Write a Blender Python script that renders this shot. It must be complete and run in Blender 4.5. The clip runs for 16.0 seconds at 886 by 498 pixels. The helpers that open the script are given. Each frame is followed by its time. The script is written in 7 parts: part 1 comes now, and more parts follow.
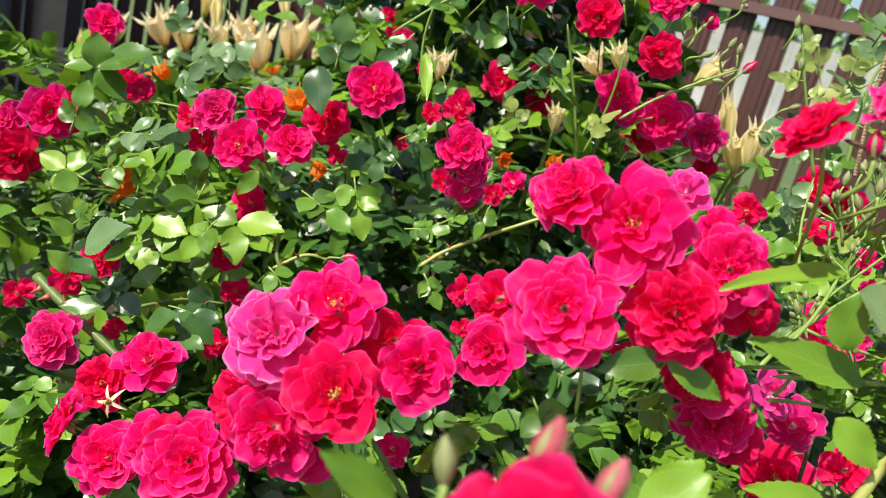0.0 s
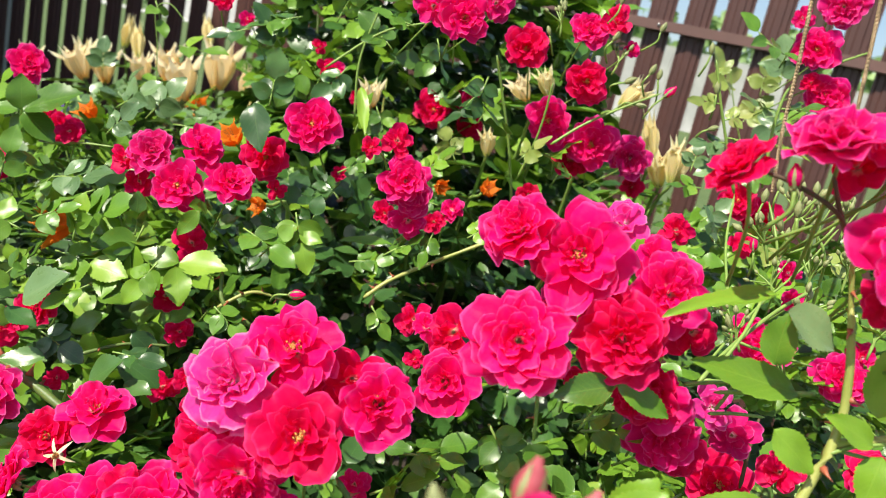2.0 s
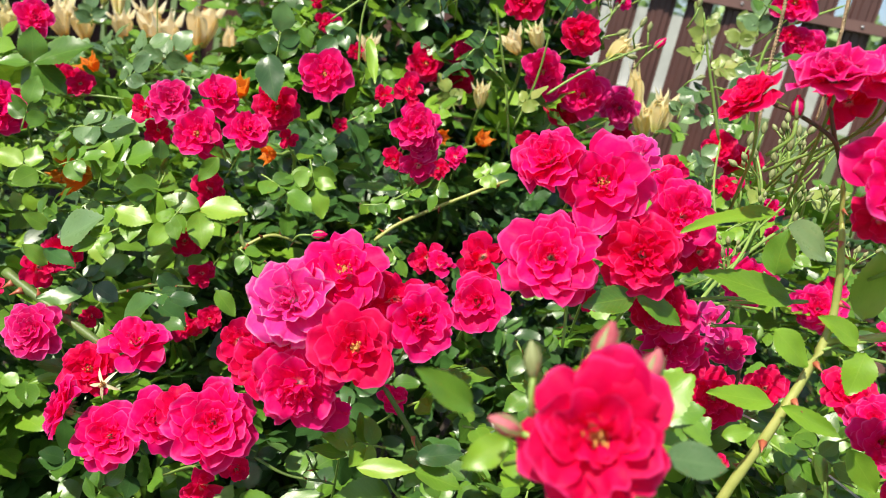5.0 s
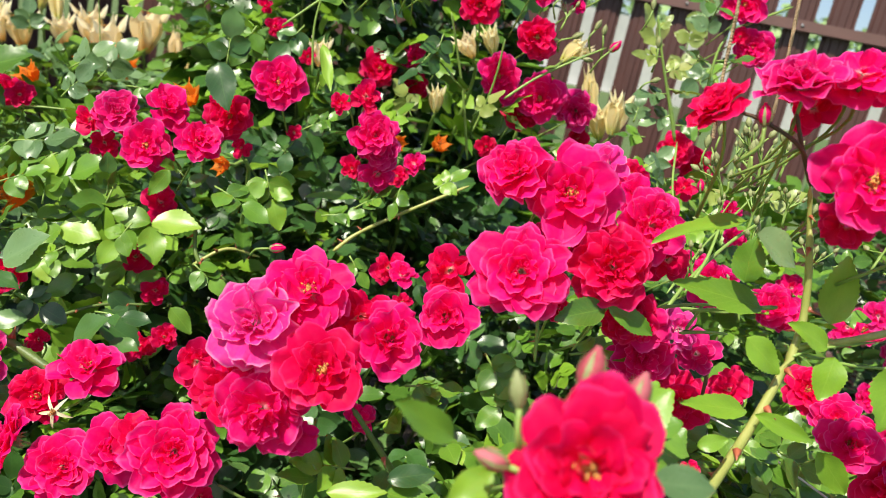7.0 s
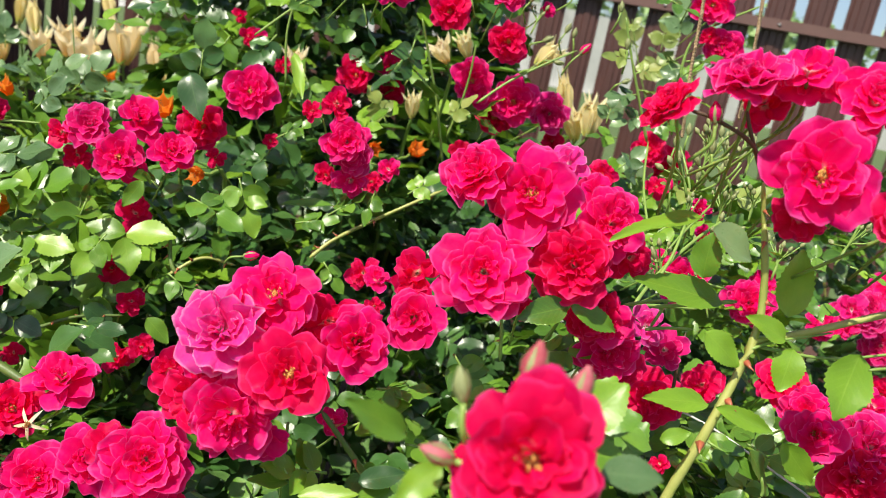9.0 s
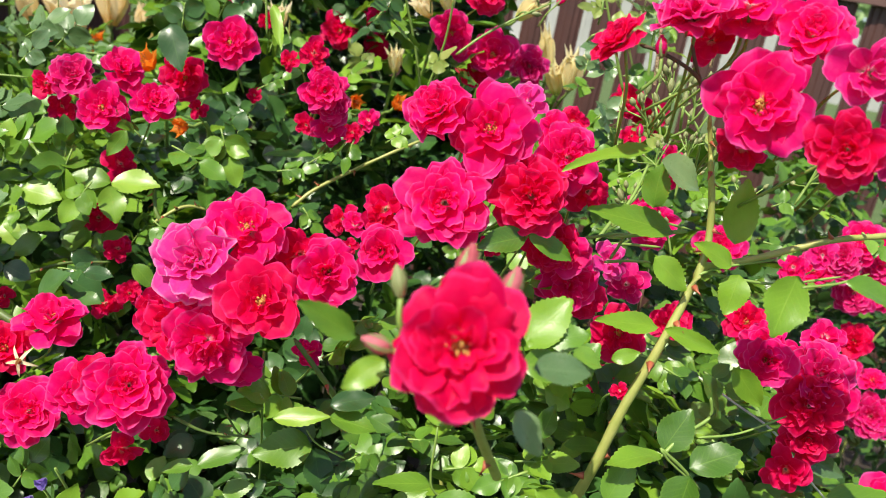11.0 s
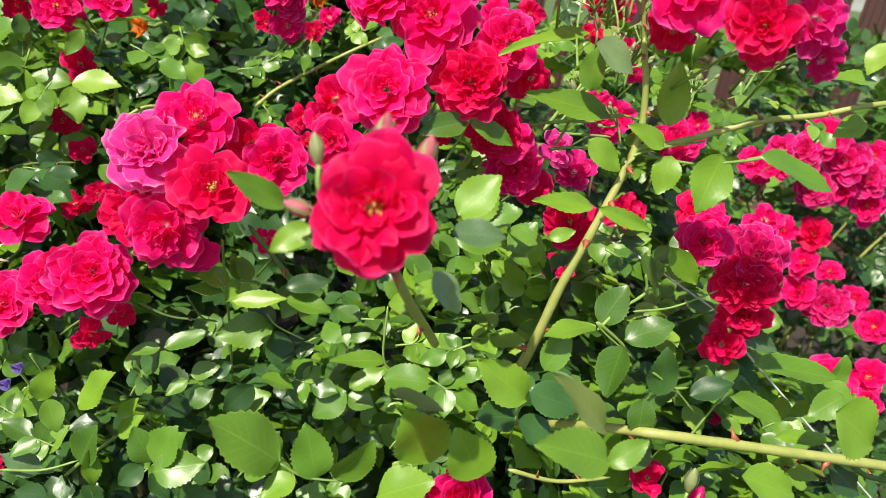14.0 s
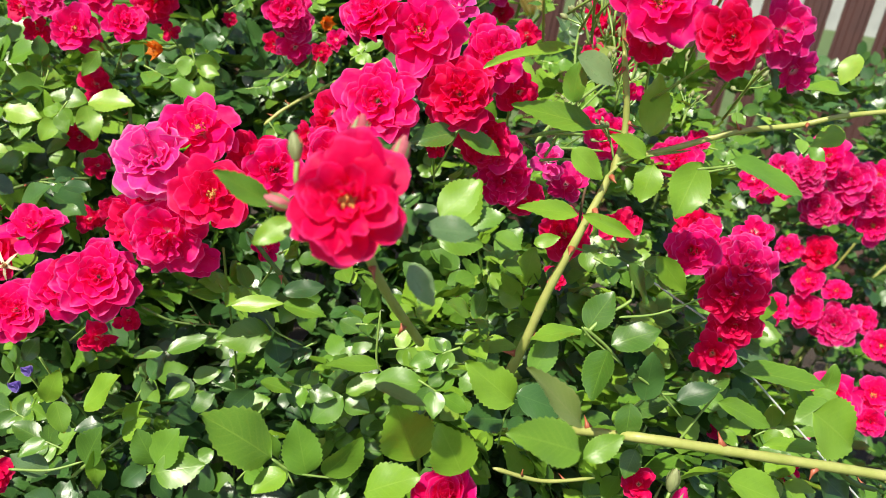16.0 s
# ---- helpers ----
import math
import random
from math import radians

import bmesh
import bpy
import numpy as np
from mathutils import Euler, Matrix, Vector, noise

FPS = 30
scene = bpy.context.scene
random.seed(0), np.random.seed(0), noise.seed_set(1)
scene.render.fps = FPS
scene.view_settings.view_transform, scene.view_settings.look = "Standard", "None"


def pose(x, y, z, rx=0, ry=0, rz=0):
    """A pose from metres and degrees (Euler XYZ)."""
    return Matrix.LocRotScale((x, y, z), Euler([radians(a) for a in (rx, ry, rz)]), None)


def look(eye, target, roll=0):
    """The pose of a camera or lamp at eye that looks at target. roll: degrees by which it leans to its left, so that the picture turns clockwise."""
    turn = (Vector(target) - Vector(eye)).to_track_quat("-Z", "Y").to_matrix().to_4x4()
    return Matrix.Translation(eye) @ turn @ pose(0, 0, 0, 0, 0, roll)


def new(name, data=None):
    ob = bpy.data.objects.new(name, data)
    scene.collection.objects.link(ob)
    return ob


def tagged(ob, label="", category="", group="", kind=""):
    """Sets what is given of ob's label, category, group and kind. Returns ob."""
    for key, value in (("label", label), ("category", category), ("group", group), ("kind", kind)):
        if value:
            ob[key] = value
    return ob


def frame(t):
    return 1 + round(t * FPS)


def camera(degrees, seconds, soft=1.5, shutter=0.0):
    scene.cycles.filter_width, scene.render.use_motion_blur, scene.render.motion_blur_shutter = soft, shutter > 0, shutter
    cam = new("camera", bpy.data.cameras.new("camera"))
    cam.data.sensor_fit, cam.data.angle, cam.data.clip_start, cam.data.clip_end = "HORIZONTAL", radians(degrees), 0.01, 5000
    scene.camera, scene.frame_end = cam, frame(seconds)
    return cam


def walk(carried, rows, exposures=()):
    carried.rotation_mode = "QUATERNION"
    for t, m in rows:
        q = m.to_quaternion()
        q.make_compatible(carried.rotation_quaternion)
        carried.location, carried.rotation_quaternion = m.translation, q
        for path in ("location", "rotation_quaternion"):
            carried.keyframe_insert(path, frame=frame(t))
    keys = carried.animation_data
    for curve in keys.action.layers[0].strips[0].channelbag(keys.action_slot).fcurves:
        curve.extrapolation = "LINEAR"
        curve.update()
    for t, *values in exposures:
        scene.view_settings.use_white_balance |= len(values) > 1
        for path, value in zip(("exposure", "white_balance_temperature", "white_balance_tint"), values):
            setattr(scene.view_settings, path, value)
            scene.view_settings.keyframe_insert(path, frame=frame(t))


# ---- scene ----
cam = camera(59.7, 16.0, soft=0.48)
PATH = [
    (0, (0.027, 0.029, 1.367), (0.138, 1.95, 0.821), 14.4),
    (0.5, (0.024, 0.028, 1.379), (0.207, 1.954, 0.872), 14.2),
    (1, (0.008, 0.029, 1.383), (0.237, 1.958, 0.906), 13.5),
    (1.5, (0.006, 0.028, 1.388), (0.255, 1.956, 0.917), 13.1),
    (2, (0.01, 0.018, 1.379), (0.285, 1.944, 0.918), 12.9),
    (2.5, (0.01, 0.015, 1.375), (0.319, 1.935, 0.907), 13.3),
    (3, (-0.005, -0.004, 1.372), (0.36, 1.902, 0.891), 13.6),
    (3.5, (0.006, -0.03, 1.343), (0.36, 1.872, 0.833), 13.4),
    (3.7, (0.015, -0.03, 1.35), (0.345, 1.87, 0.82), 13.4),
    (5.8, (-0.063, -0.033, 1.37), (0.375, 1.846, 0.843), 13.0),
    (6, (-0.062, -0.031, 1.374), (0.391, 1.846, 0.854), 13.0),
    (6.5, (-0.043, -0.023, 1.363), (0.421, 1.851, 0.841), 12.3),
    (7, (-0.045, -0.015, 1.364), (0.445, 1.856, 0.856), 12.4),
    (7.5, (-0.038, -0.021, 1.368), (0.454, 1.85, 0.862), 12.0),
    (8, (-0.036, -0.017, 1.37), (0.46, 1.855, 0.872), 11.8),
    (8.5, (-0.035, -0.023, 1.368), (0.464, 1.851, 0.878), 11.5),
    (8.7, (-0.033, -0.024, 1.368), (0.473, 1.848, 0.879), 11.4),
    (10.8, (-0.014, -0.056, 1.355), (0.509, 1.794, 0.803), 10.9),
    (11, (-0.011, -0.061, 1.356), (0.514, 1.783, 0.787), 10.9),
    (11.4, (-0.003, -0.073, 1.365), (0.539, 1.758, 0.771), 11.4),
    (11.5, (0.0, -0.08, 1.369), (0.531, 1.743, 0.74), 11.2),
    (12, (-0.006, -0.093, 1.363), (0.514, 1.713, 0.679), 11.2),
    (12.5, (-0.012, -0.085, 1.358), (0.51, 1.704, 0.632), 11.1),
    (13, (0.001, -0.081, 1.348), (0.534, 1.691, 0.587), 11.0),
    (13.5, (0.008, -0.09, 1.346), (0.569, 1.669, 0.577), 11.0),
    (14, (0.014, -0.096, 1.351), (0.584, 1.658, 0.577), 10.7),
    (14.5, (0.011, -0.102, 1.351), (0.575, 1.659, 0.59), 10.5),
    (15, (0.007, -0.096, 1.354), (0.548, 1.672, 0.591), 10.3),
    (15.5, (0.017, -0.103, 1.341), (0.543, 1.674, 0.59), 10.3),
    (16, (0.031, -0.125, 1.348), (0.546, 1.669, 0.63), 10.1),
]
walk(cam, [(t, look(eye, target, roll)) for t, eye, target, roll in PATH],
     [(0, 0.55), (2, 0.65), (3.5, 0.59), (7, 0.56), (8.5, 0.49), (12, 0.50), (14, 0.48), (16, 0.57)])
cam.data.dof.use_dof = True
cam.data.dof.focus_distance = 0.62
cam.data.dof.aperture_fstop = 10.0

# ---- world and sun ----
SUN = Vector((-0.50, -0.42, 0.92)).normalized()
world = bpy.data.worlds.new("sky")
scene.world = world
world.use_nodes = True
wn = world.node_tree.nodes
sky = wn.new("ShaderNodeTexSky")
sky.sky_type = "NISHITA"
sky.sun_disc = False
sky.sun_elevation = math.asin(SUN.z)
sky.sun_rotation = math.atan2(SUN.x, SUN.y)
sky.air_density, sky.dust_density = 1.0, 1.5
world.node_tree.links.new(sky.outputs[0], wn["Background"].inputs[0])
wn["Background"].inputs[1].default_value = 0.10
sun = new("sun", bpy.data.lights.new("sun", "SUN"))
sun.data.energy = 5.0
sun.data.angle = radians(0.6)
sun.data.color = (1.0, 0.94, 0.79)
sun.matrix_world = look(SUN * 20, (0, 0, 0))


# ---- materials ----
def material(name):
    m = bpy.data.materials.new(name)
    m.use_nodes = True
    nt = m.node_tree
    return m, nt, nt.nodes["Principled BSDF"], nt.nodes["Material Output"]


def node(nt, kind, **inputs):
    n = nt.nodes.new(kind)
    for k, v in inputs.items():
        n.inputs[k].default_value = v
    return n


def math_node(nt, op, a, b=None):
    n = nt.nodes.new("ShaderNodeMath")
    n.operation = op
    for i, v in enumerate((a, b)):
        if v is None:
            continue
        if isinstance(v, (int, float)):
            n.inputs[i].default_value = v
        else:
            nt.links.new(v, n.inputs[i])
    return n.outputs[0]


def mix_colour(nt, fac, a, b, mode="MIX"):
    n = nt.nodes.new("ShaderNodeMix")
    n.data_type = "RGBA"
    n.blend_type = mode
    for socket, v in ((n.inputs[0], fac), (n.inputs[6], a), (n.inputs[7], b)):
        if isinstance(v, (int, float)):
            socket.default_value = v
        elif isinstance(v, tuple):
            socket.default_value = (*v, 1)
        else:
            nt.links.new(v, socket)
    return n.outputs[2]


def ramp(nt, fac, stops):
    n = nt.nodes.new("ShaderNodeValToRGB")
    els = n.color_ramp.elements
    els[0].position, els[0].color = stops[0][0], (*stops[0][1], 1)
    els[1].position, els[1].color = stops[-1][0], (*stops[-1][1], 1)
    for p, c in stops[1:-1]:
        e = els.new(p)
        e.color = (*c, 1)
    nt.links.new(fac, n.inputs[0])
    return n.outputs[0]


def noise_node(nt, scale, detail=3.0, vector=None, rough=0.55):
    n = node(nt, "ShaderNodeTexNoise", Scale=scale, Detail=detail, Roughness=rough)
    if vector is not None:
        nt.links.new(vector, n.inputs["Vector"])
    return n.outputs["Fac"]


def bump(nt, bsdf, height, strength=0.3, distance=0.001):
    n = node(nt, "ShaderNodeBump", Strength=strength, Distance=distance)
    nt.links.new(height, n.inputs["Height"])
    nt.links.new(n.outputs[0], bsdf.inputs["Normal"])
    return n.outputs[0]


def translucent(nt, bsdf, out, colour, share):
    t = nt.nodes.new("ShaderNodeBsdfTranslucent")
    nt.links.new(colour, t.inputs[0])
    mix = nt.nodes.new("ShaderNodeMixShader")
    mix.inputs[0].default_value = share
    nt.links.new(bsdf.outputs[0], mix.inputs[1])
    nt.links.new(t.outputs[0], mix.inputs[2])
    nt.links.new(mix.outputs[0], out.inputs[0])


def uv_parts(nt):
    uv = nt.nodes.new("ShaderNodeUVMap")
    s = nt.nodes.new("ShaderNodeSeparateXYZ")
    nt.links.new(uv.outputs[0], s.inputs[0])
    return uv.outputs[0], s.outputs[0], s.outputs[1]


def random_value(nt, islands):
    if islands:
        return nt.nodes.new("ShaderNodeNewGeometry").outputs["Random Per Island"]
    return nt.nodes.new("ShaderNodeObjectInfo").outputs["Random"]


def petal_material(name, base, deep, edge, throat, share=0.55):
    """Petal: pale throat, satin body, paler rim, faint veins along the length."""
    m, nt, b, out = material(name)
    uv, u, v = uv_parts(nt)
    rnd = random_value(nt, False)
    body = mix_colour(nt, rnd, base, deep)
    stretch = nt.nodes.new("ShaderNodeMapping")
    stretch.inputs["Scale"].default_value = (34, 2.2, 1)
    nt.links.new(uv, stretch.inputs[0])
    veins = noise_node(nt, 1.0, 3, stretch.outputs[0])
    blot = noise_node(nt, 5.0, 2, uv)
    body = mix_colour(nt, math_node(nt, "MULTIPLY", math_node(nt, "SUBTRACT", veins, 0.42), 0.9), body, deep)
    body = mix_colour(nt, math_node(nt, "MULTIPLY", math_node(nt, "SUBTRACT", blot, 0.45), 0.5), body, edge)
    side = math_node(nt, "ABSOLUTE", math_node(nt, "SUBTRACT", math_node(nt, "MULTIPLY", u, 2.0), 1.0))
    rim = math_node(nt, "MAXIMUM", v, math_node(nt, "MULTIPLY", side, math_node(nt, "ADD", 0.35, math_node(nt, "MULTIPLY", v, 0.62))))
    rimmed = ramp(nt, math_node(nt, "ADD", rim, math_node(nt, "MULTIPLY", math_node(nt, "SUBTRACT", blot, 0.5), 0.06)),
                  [(0.925, (0, 0, 0)), (0.985, (0.8, 0.8, 0.8))])
    body = mix_colour(nt, rimmed, body, edge)
    base_fac = ramp(nt, math_node(nt, "ADD", v, math_node(nt, "MULTIPLY", math_node(nt, "SUBTRACT", veins, 0.5), 0.30)),
                    [(0.05, (1, 1, 1)), (0.25, (0, 0, 0))])
    body = mix_colour(nt, base_fac, body, throat)
    nt.links.new(body, b.inputs["Base Color"])
    b.inputs["Roughness"].default_value = 0.48
    b.inputs["Specular IOR Level"].default_value = 0.17
    bump(nt, b, math_node(nt, "ADD", veins, blot), 0.25, 0.0012)
    translucent(nt, b, out, body, share)
    return m


PETAL = {
    "dusky": petal_material("petal_dusky", (0.62, 0.20, 0.24), (0.50, 0.10, 0.13), (0.72, 0.36, 0.36), (0.45, 0.42, 0.20), 0.35),
    "red": petal_material("petal_red", (0.90, 0.0030, 0.130), (0.80, 0.0015, 0.085), (0.97, 0.050, 0.28), (0.94, 0.52, 0.48)),
    "hot": petal_material("petal_hot_pink", (0.95, 0.0050, 0.250), (0.88, 0.0025, 0.175), (0.98, 0.110, 0.46), (0.96, 0.66, 0.68)),
    "magenta": petal_material("petal_magenta", (0.88, 0.012, 0.275), (0.76, 0.006, 0.180), (0.95, 0.18, 0.55), (0.94, 0.62, 0.70)),
    "pale": petal_material("petal_pale_rim", (0.91, 0.055, 0.43), (0.85, 0.028, 0.33), (0.95, 0.36, 0.69), (0.95, 0.78, 0.84)),
    "dark": petal_material("petal_dark_red", (0.76, 0.0020, 0.075), (0.62, 0.0010, 0.044), (0.88, 0.020, 0.18), (0.6, 0.2, 0.18)),
    "peach": petal_material("petal_peach", (0.96, 0.85, 0.60), (0.95, 0.80, 0.50), (0.97, 0.92, 0.74), (0.92, 0.62, 0.22), 0.55),
    "cream": petal_material("petal_cream", (0.92, 0.84, 0.52), (0.88, 0.76, 0.40), (0.94, 0.90, 0.66), (0.70, 0.70, 0.20), 0.5),
    "orange": petal_material("petal_orange", (0.92, 0.30, 0.03), (0.88, 0.22, 0.015), (0.94, 0.42, 0.09), (0.85, 0.40, 0.02)),
    "violet": petal_material("petal_violet", (0.28, 0.20, 0.62), (0.22, 0.14, 0.52), (0.42, 0.34, 0.75), (0.60, 0.55, 0.80)),
}


def leaf_material(name, base, deep, light, islands, gloss=0.34, share=0.26):
    """Leaf: pale midrib, side veins with relief, patchy waxy sheen."""
    m, nt, b, out = material(name)
    uv, u, v = uv_parts(nt)
    rnd = random_value(nt, islands)
    body = ramp(nt, rnd, [(0.0, deep), (0.34, deep), (0.58, base), (0.84, base), (1.0, light)])
    side = math_node(nt, "ABSOLUTE", math_node(nt, "SUBTRACT", math_node(nt, "MULTIPLY", u, 2.0), 1.0))
    wave = math_node(nt, "SINE", math_node(nt, "MULTIPLY", math_node(nt, "SUBTRACT", v, math_node(nt, "MULTIPLY", side, 0.30)), 25.0))
    vein = math_node(nt, "MULTIPLY", math_node(nt, "POWER", math_node(nt, "ABSOLUTE", wave), 16.0), math_node(nt, "SUBTRACT", 1.0, math_node(nt, "MULTIPLY", side, 0.7)))
    rib = ramp(nt, side, [(0.0, (1, 1, 1)), (0.05, (0, 0, 0))])
    lines = math_node(nt, "MAXIMUM", math_node(nt, "MULTIPLY", vein, 0.34), rib)
    blot = noise_node(nt, 3.2, 4, uv)
    fine = noise_node(nt, 38.0, 2, uv)
    body = mix_colour(nt, math_node(nt, "MULTIPLY", math_node(nt, "SUBTRACT", blot, 0.40), 0.9), body, deep)
    body = mix_colour(nt, math_node(nt, "MULTIPLY", fine, 0.28), body, light)
    body = mix_colour(nt, math_node(nt, "MULTIPLY", lines, 0.42), body, light)
    # fine net of veins between the side veins, pale toothed margin, small specks
    net = nt.nodes.new("ShaderNodeTexVoronoi")
    net.feature = "DISTANCE_TO_EDGE"
    net.inputs["Scale"].default_value = 21.0
    nt.links.new(uv, net.inputs["Vector"])
    web = ramp(nt, net.outputs["Distance"], [(0.0, (1, 1, 1)), (0.14, (0, 0, 0))])
    body = mix_colour(nt, math_node(nt, "MULTIPLY", web, 0.08), body, light)
    margin = ramp(nt, side, [(0.90, (0, 0, 0)), (0.98, (1, 1, 1))])
    body = mix_colour(nt, math_node(nt, "MULTIPLY", margin, 0.30), body, light)
    speck = ramp(nt, noise_node(nt, 11.0, 2, uv), [(0.70, (0, 0, 0)), (0.78, (1, 1, 1))])
    body = mix_colour(nt, math_node(nt, "MULTIPLY", speck, 0.35), body, deep)
    nt.links.new(body, b.inputs["Base Color"])
    rough = math_node(nt, "ADD", gloss - 0.18, math_node(nt, "MULTIPLY", blot, 0.24))
    nt.links.new(rough, b.inputs["Roughness"])
    b.inputs["Specular IOR Level"].default_value = 0.60
    height = math_node(nt, "SUBTRACT", math_node(nt, "ADD", math_node(nt, "MULTIPLY", fine, 0.12), math_node(nt, "MULTIPLY", blot, 0.45)),
                       math_node(nt, "ADD", lines, math_node(nt, "MULTIPLY", web, 0.24)))
    bump(nt, b, height, 0.14, 0.0006)
    glow = mix_colour(nt, 0.5, body, (0.24, 0.38, 0.015), "MIX")
    translucent(nt, b, out, glow, share)
    return m


LEAF_TONES = {
    # hazy: far foliage, paler than real leaves, with the haze in its colour
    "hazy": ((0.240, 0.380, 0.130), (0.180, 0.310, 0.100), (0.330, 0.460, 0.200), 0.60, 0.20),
    # deep: dark green leaves, also used to colour shade into whole masses
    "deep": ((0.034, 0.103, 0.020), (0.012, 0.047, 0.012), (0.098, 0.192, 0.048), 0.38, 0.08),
    "mid": ((0.088, 0.208, 0.017), (0.031, 0.096, 0.011), (0.185, 0.330, 0.044), 0.40, 0.16),
    # light: yellow-green leaves, also used to colour sunlight onto leaves
    "light": ((0.170, 0.330, 0.020), (0.080, 0.195, 0.013), (0.285, 0.440, 0.055), 0.42, 0.25),
    "young": ((0.240, 0.330, 0.060), (0.160, 0.240, 0.045), (0.360, 0.350, 0.130), 0.45, 0.26),
    "grey": ((0.115, 0.205, 0.080), (0.055, 0.120, 0.042), (0.210, 0.310, 0.140), 0.36, 0.14),
}
LEAF = {}
LEAF_MASS = {}
for tone, (base, deep, light, gloss, share) in LEAF_TONES.items():
    LEAF[tone] = leaf_material("leaf_" + tone, base, deep, light, False, gloss, share)
    LEAF_MASS[tone] = leaf_material("leaf_mass_" + tone, base, deep, light, True, gloss, share)


def plain_material(name, a, b_colour, rough, scale, relief=0.3, distance=0.001, metal=0.0):
    """Surface with grain at two scales."""
    m, nt, b, out = material(name)
    coord = nt.nodes.new("ShaderNodeTexCoord").outputs["Object"]
    big = noise_node(nt, scale, 4, coord)
    fine = noise_node(nt, scale * 11, 3, coord)
    body = mix_colour(nt, ramp(nt, big, [(0.35, (0, 0, 0)), (0.68, (1, 1, 1))]), a, b_colour)
    body = mix_colour(nt, math_node(nt, "MULTIPLY", fine, 0.35), body, b_colour)
    nt.links.new(body, b.inputs["Base Color"])
    nt.links.new(math_node(nt, "ADD", rough - 0.1, math_node(nt, "MULTIPLY", fine, 0.2)), b.inputs["Roughness"])
    b.inputs["Metallic"].default_value = metal
    bump(nt, b, math_node(nt, "ADD", fine, big), relief, distance)
    return m


CANE = plain_material("cane_yellow_green", (0.40, 0.40, 0.13), (0.28, 0.32, 0.07), 0.42, 60, 0.25, 0.0008)
CANE_DARK = plain_material("cane_green", (0.13, 0.20, 0.040), (0.075, 0.12, 0.030), 0.5, 60, 0.3, 0.0008)
TWIG = plain_material("twig_light_green", (0.24, 0.36, 0.075), (0.17, 0.27, 0.060), 0.45, 80, 0.2, 0.0005)
BROWN_STEM = plain_material("stem_brown", (0.12, 0.060, 0.030), (0.07, 0.045, 0.025), 0.6, 80, 0.4, 0.0008)
THORN = plain_material("thorn_red", (0.42, 0.12, 0.060), (0.30, 0.080, 0.040), 0.45, 200, 0.2, 0.0004)
SEPAL = plain_material("sepal_green", (0.19, 0.25, 0.080), (0.27, 0.27, 0.13), 0.5, 120, 0.3, 0.0005)
SEPAL_PALE = plain_material("sepal_dry", (0.62, 0.62, 0.42), (0.50, 0.47, 0.28), 0.6, 120, 0.3, 0.0005)
STAMEN = plain_material("stamen_yellow", (0.68, 0.42, 0.10), (0.46, 0.22, 0.06), 0.6, 300, 0.4, 0.0005)
STAMEN_BROWN = plain_material("stamen_brown", (0.40, 0.20, 0.04), (0.28, 0.12, 0.03), 0.7, 300, 0.4, 0.0005)
FENCE = plain_material("brown_painted_steel", (0.085, 0.036, 0.030), (0.066, 0.030, 0.027), 0.42, 9, 0.10, 0.0006)
RAIL = plain_material("brown_painted_rail", (0.150, 0.080, 0.070), (0.12, 0.066, 0.058), 0.45, 9, 0.12, 0.0006)
STEEL = plain_material("zinc_screw", (0.60, 0.60, 0.60), (0.45, 0.45, 0.46), 0.35, 200, 0.1, 0.0003, 1.0)
SOIL = plain_material("garden_soil", (0.060, 0.042, 0.028), (0.030, 0.022, 0.016), 0.9, 9, 0.8, 0.02)
LAWN = plain_material("lawn_ground", (0.060, 0.105, 0.024), (0.095, 0.140, 0.040), 0.85, 1.6, 0.6, 0.02)
ROAD = plain_material("pale_gravel_road", (0.52, 0.52, 0.50), (0.42, 0.42, 0.41), 0.9, 0.6, 0.3, 0.01)
WALL = plain_material("grey_render_wall", (0.30, 0.29, 0.27), (0.24, 0.235, 0.22), 0.9, 3, 0.5, 0.004)
TWINE = plain_material("jute_twine", (0.60, 0.43, 0.27), (0.46, 0.31, 0.18), 0.9, 400, 0.8, 0.001)
WIRE = plain_material("pale_plastic_wire", (0.62, 0.64, 0.60), (0.50, 0.52, 0.48), 0.35, 90, 0.1, 0.0003)
BOX = plain_material("dark_grey_stone", (0.030, 0.029, 0.032), (0.020, 0.020, 0.023), 0.7, 12, 0.4, 0.003)
BARK = plain_material("bark", (0.10, 0.075, 0.05), (0.06, 0.045, 0.032), 0.9, 20, 0.9, 0.01)

# ---- helpers for meshes and parts ----
WHERE = {}


def rng(seed):
    return random.Random(seed)


def thing(name, place, label, category, group="", kind=""):
    ob = new(name)
    ob.empty_display_size = 0.05
    m = Matrix.Translation(place)
    ob.matrix_basis = m
    WHERE[ob] = m
    return tagged(ob, label, category, group, kind)


def part(name, mesh, m, parent, label="", kind=""):
    """Links a mesh at the world pose m under a thing or a part."""
    ob = new(name, mesh)
    ob.parent = parent
    ob.matrix_basis = WHERE[parent].inverted() @ m
    WHERE[ob] = m
    return tagged(ob, label, "", "", kind)


def mesh_of(name, verts, faces, mat, uvs=None, smooth=True):
    me = bpy.data.meshes.new(name)
    me.from_pydata([tuple(v) for v in verts], [], faces)
    if uvs is not None:
        layer = me.uv_layers.new(name="UVMap")
        idx = np.empty(len(me.loops), dtype=np.int32)
        me.loops.foreach_get("vertex_index", idx)
        layer.data.foreach_set("uv", np.asarray(uvs, dtype=np.float32)[idx].ravel())
    me.materials.append(mat)
    if smooth:
        me.polygons.foreach_set("use_smooth", [True] * len(me.polygons))
    me.update()
    return me


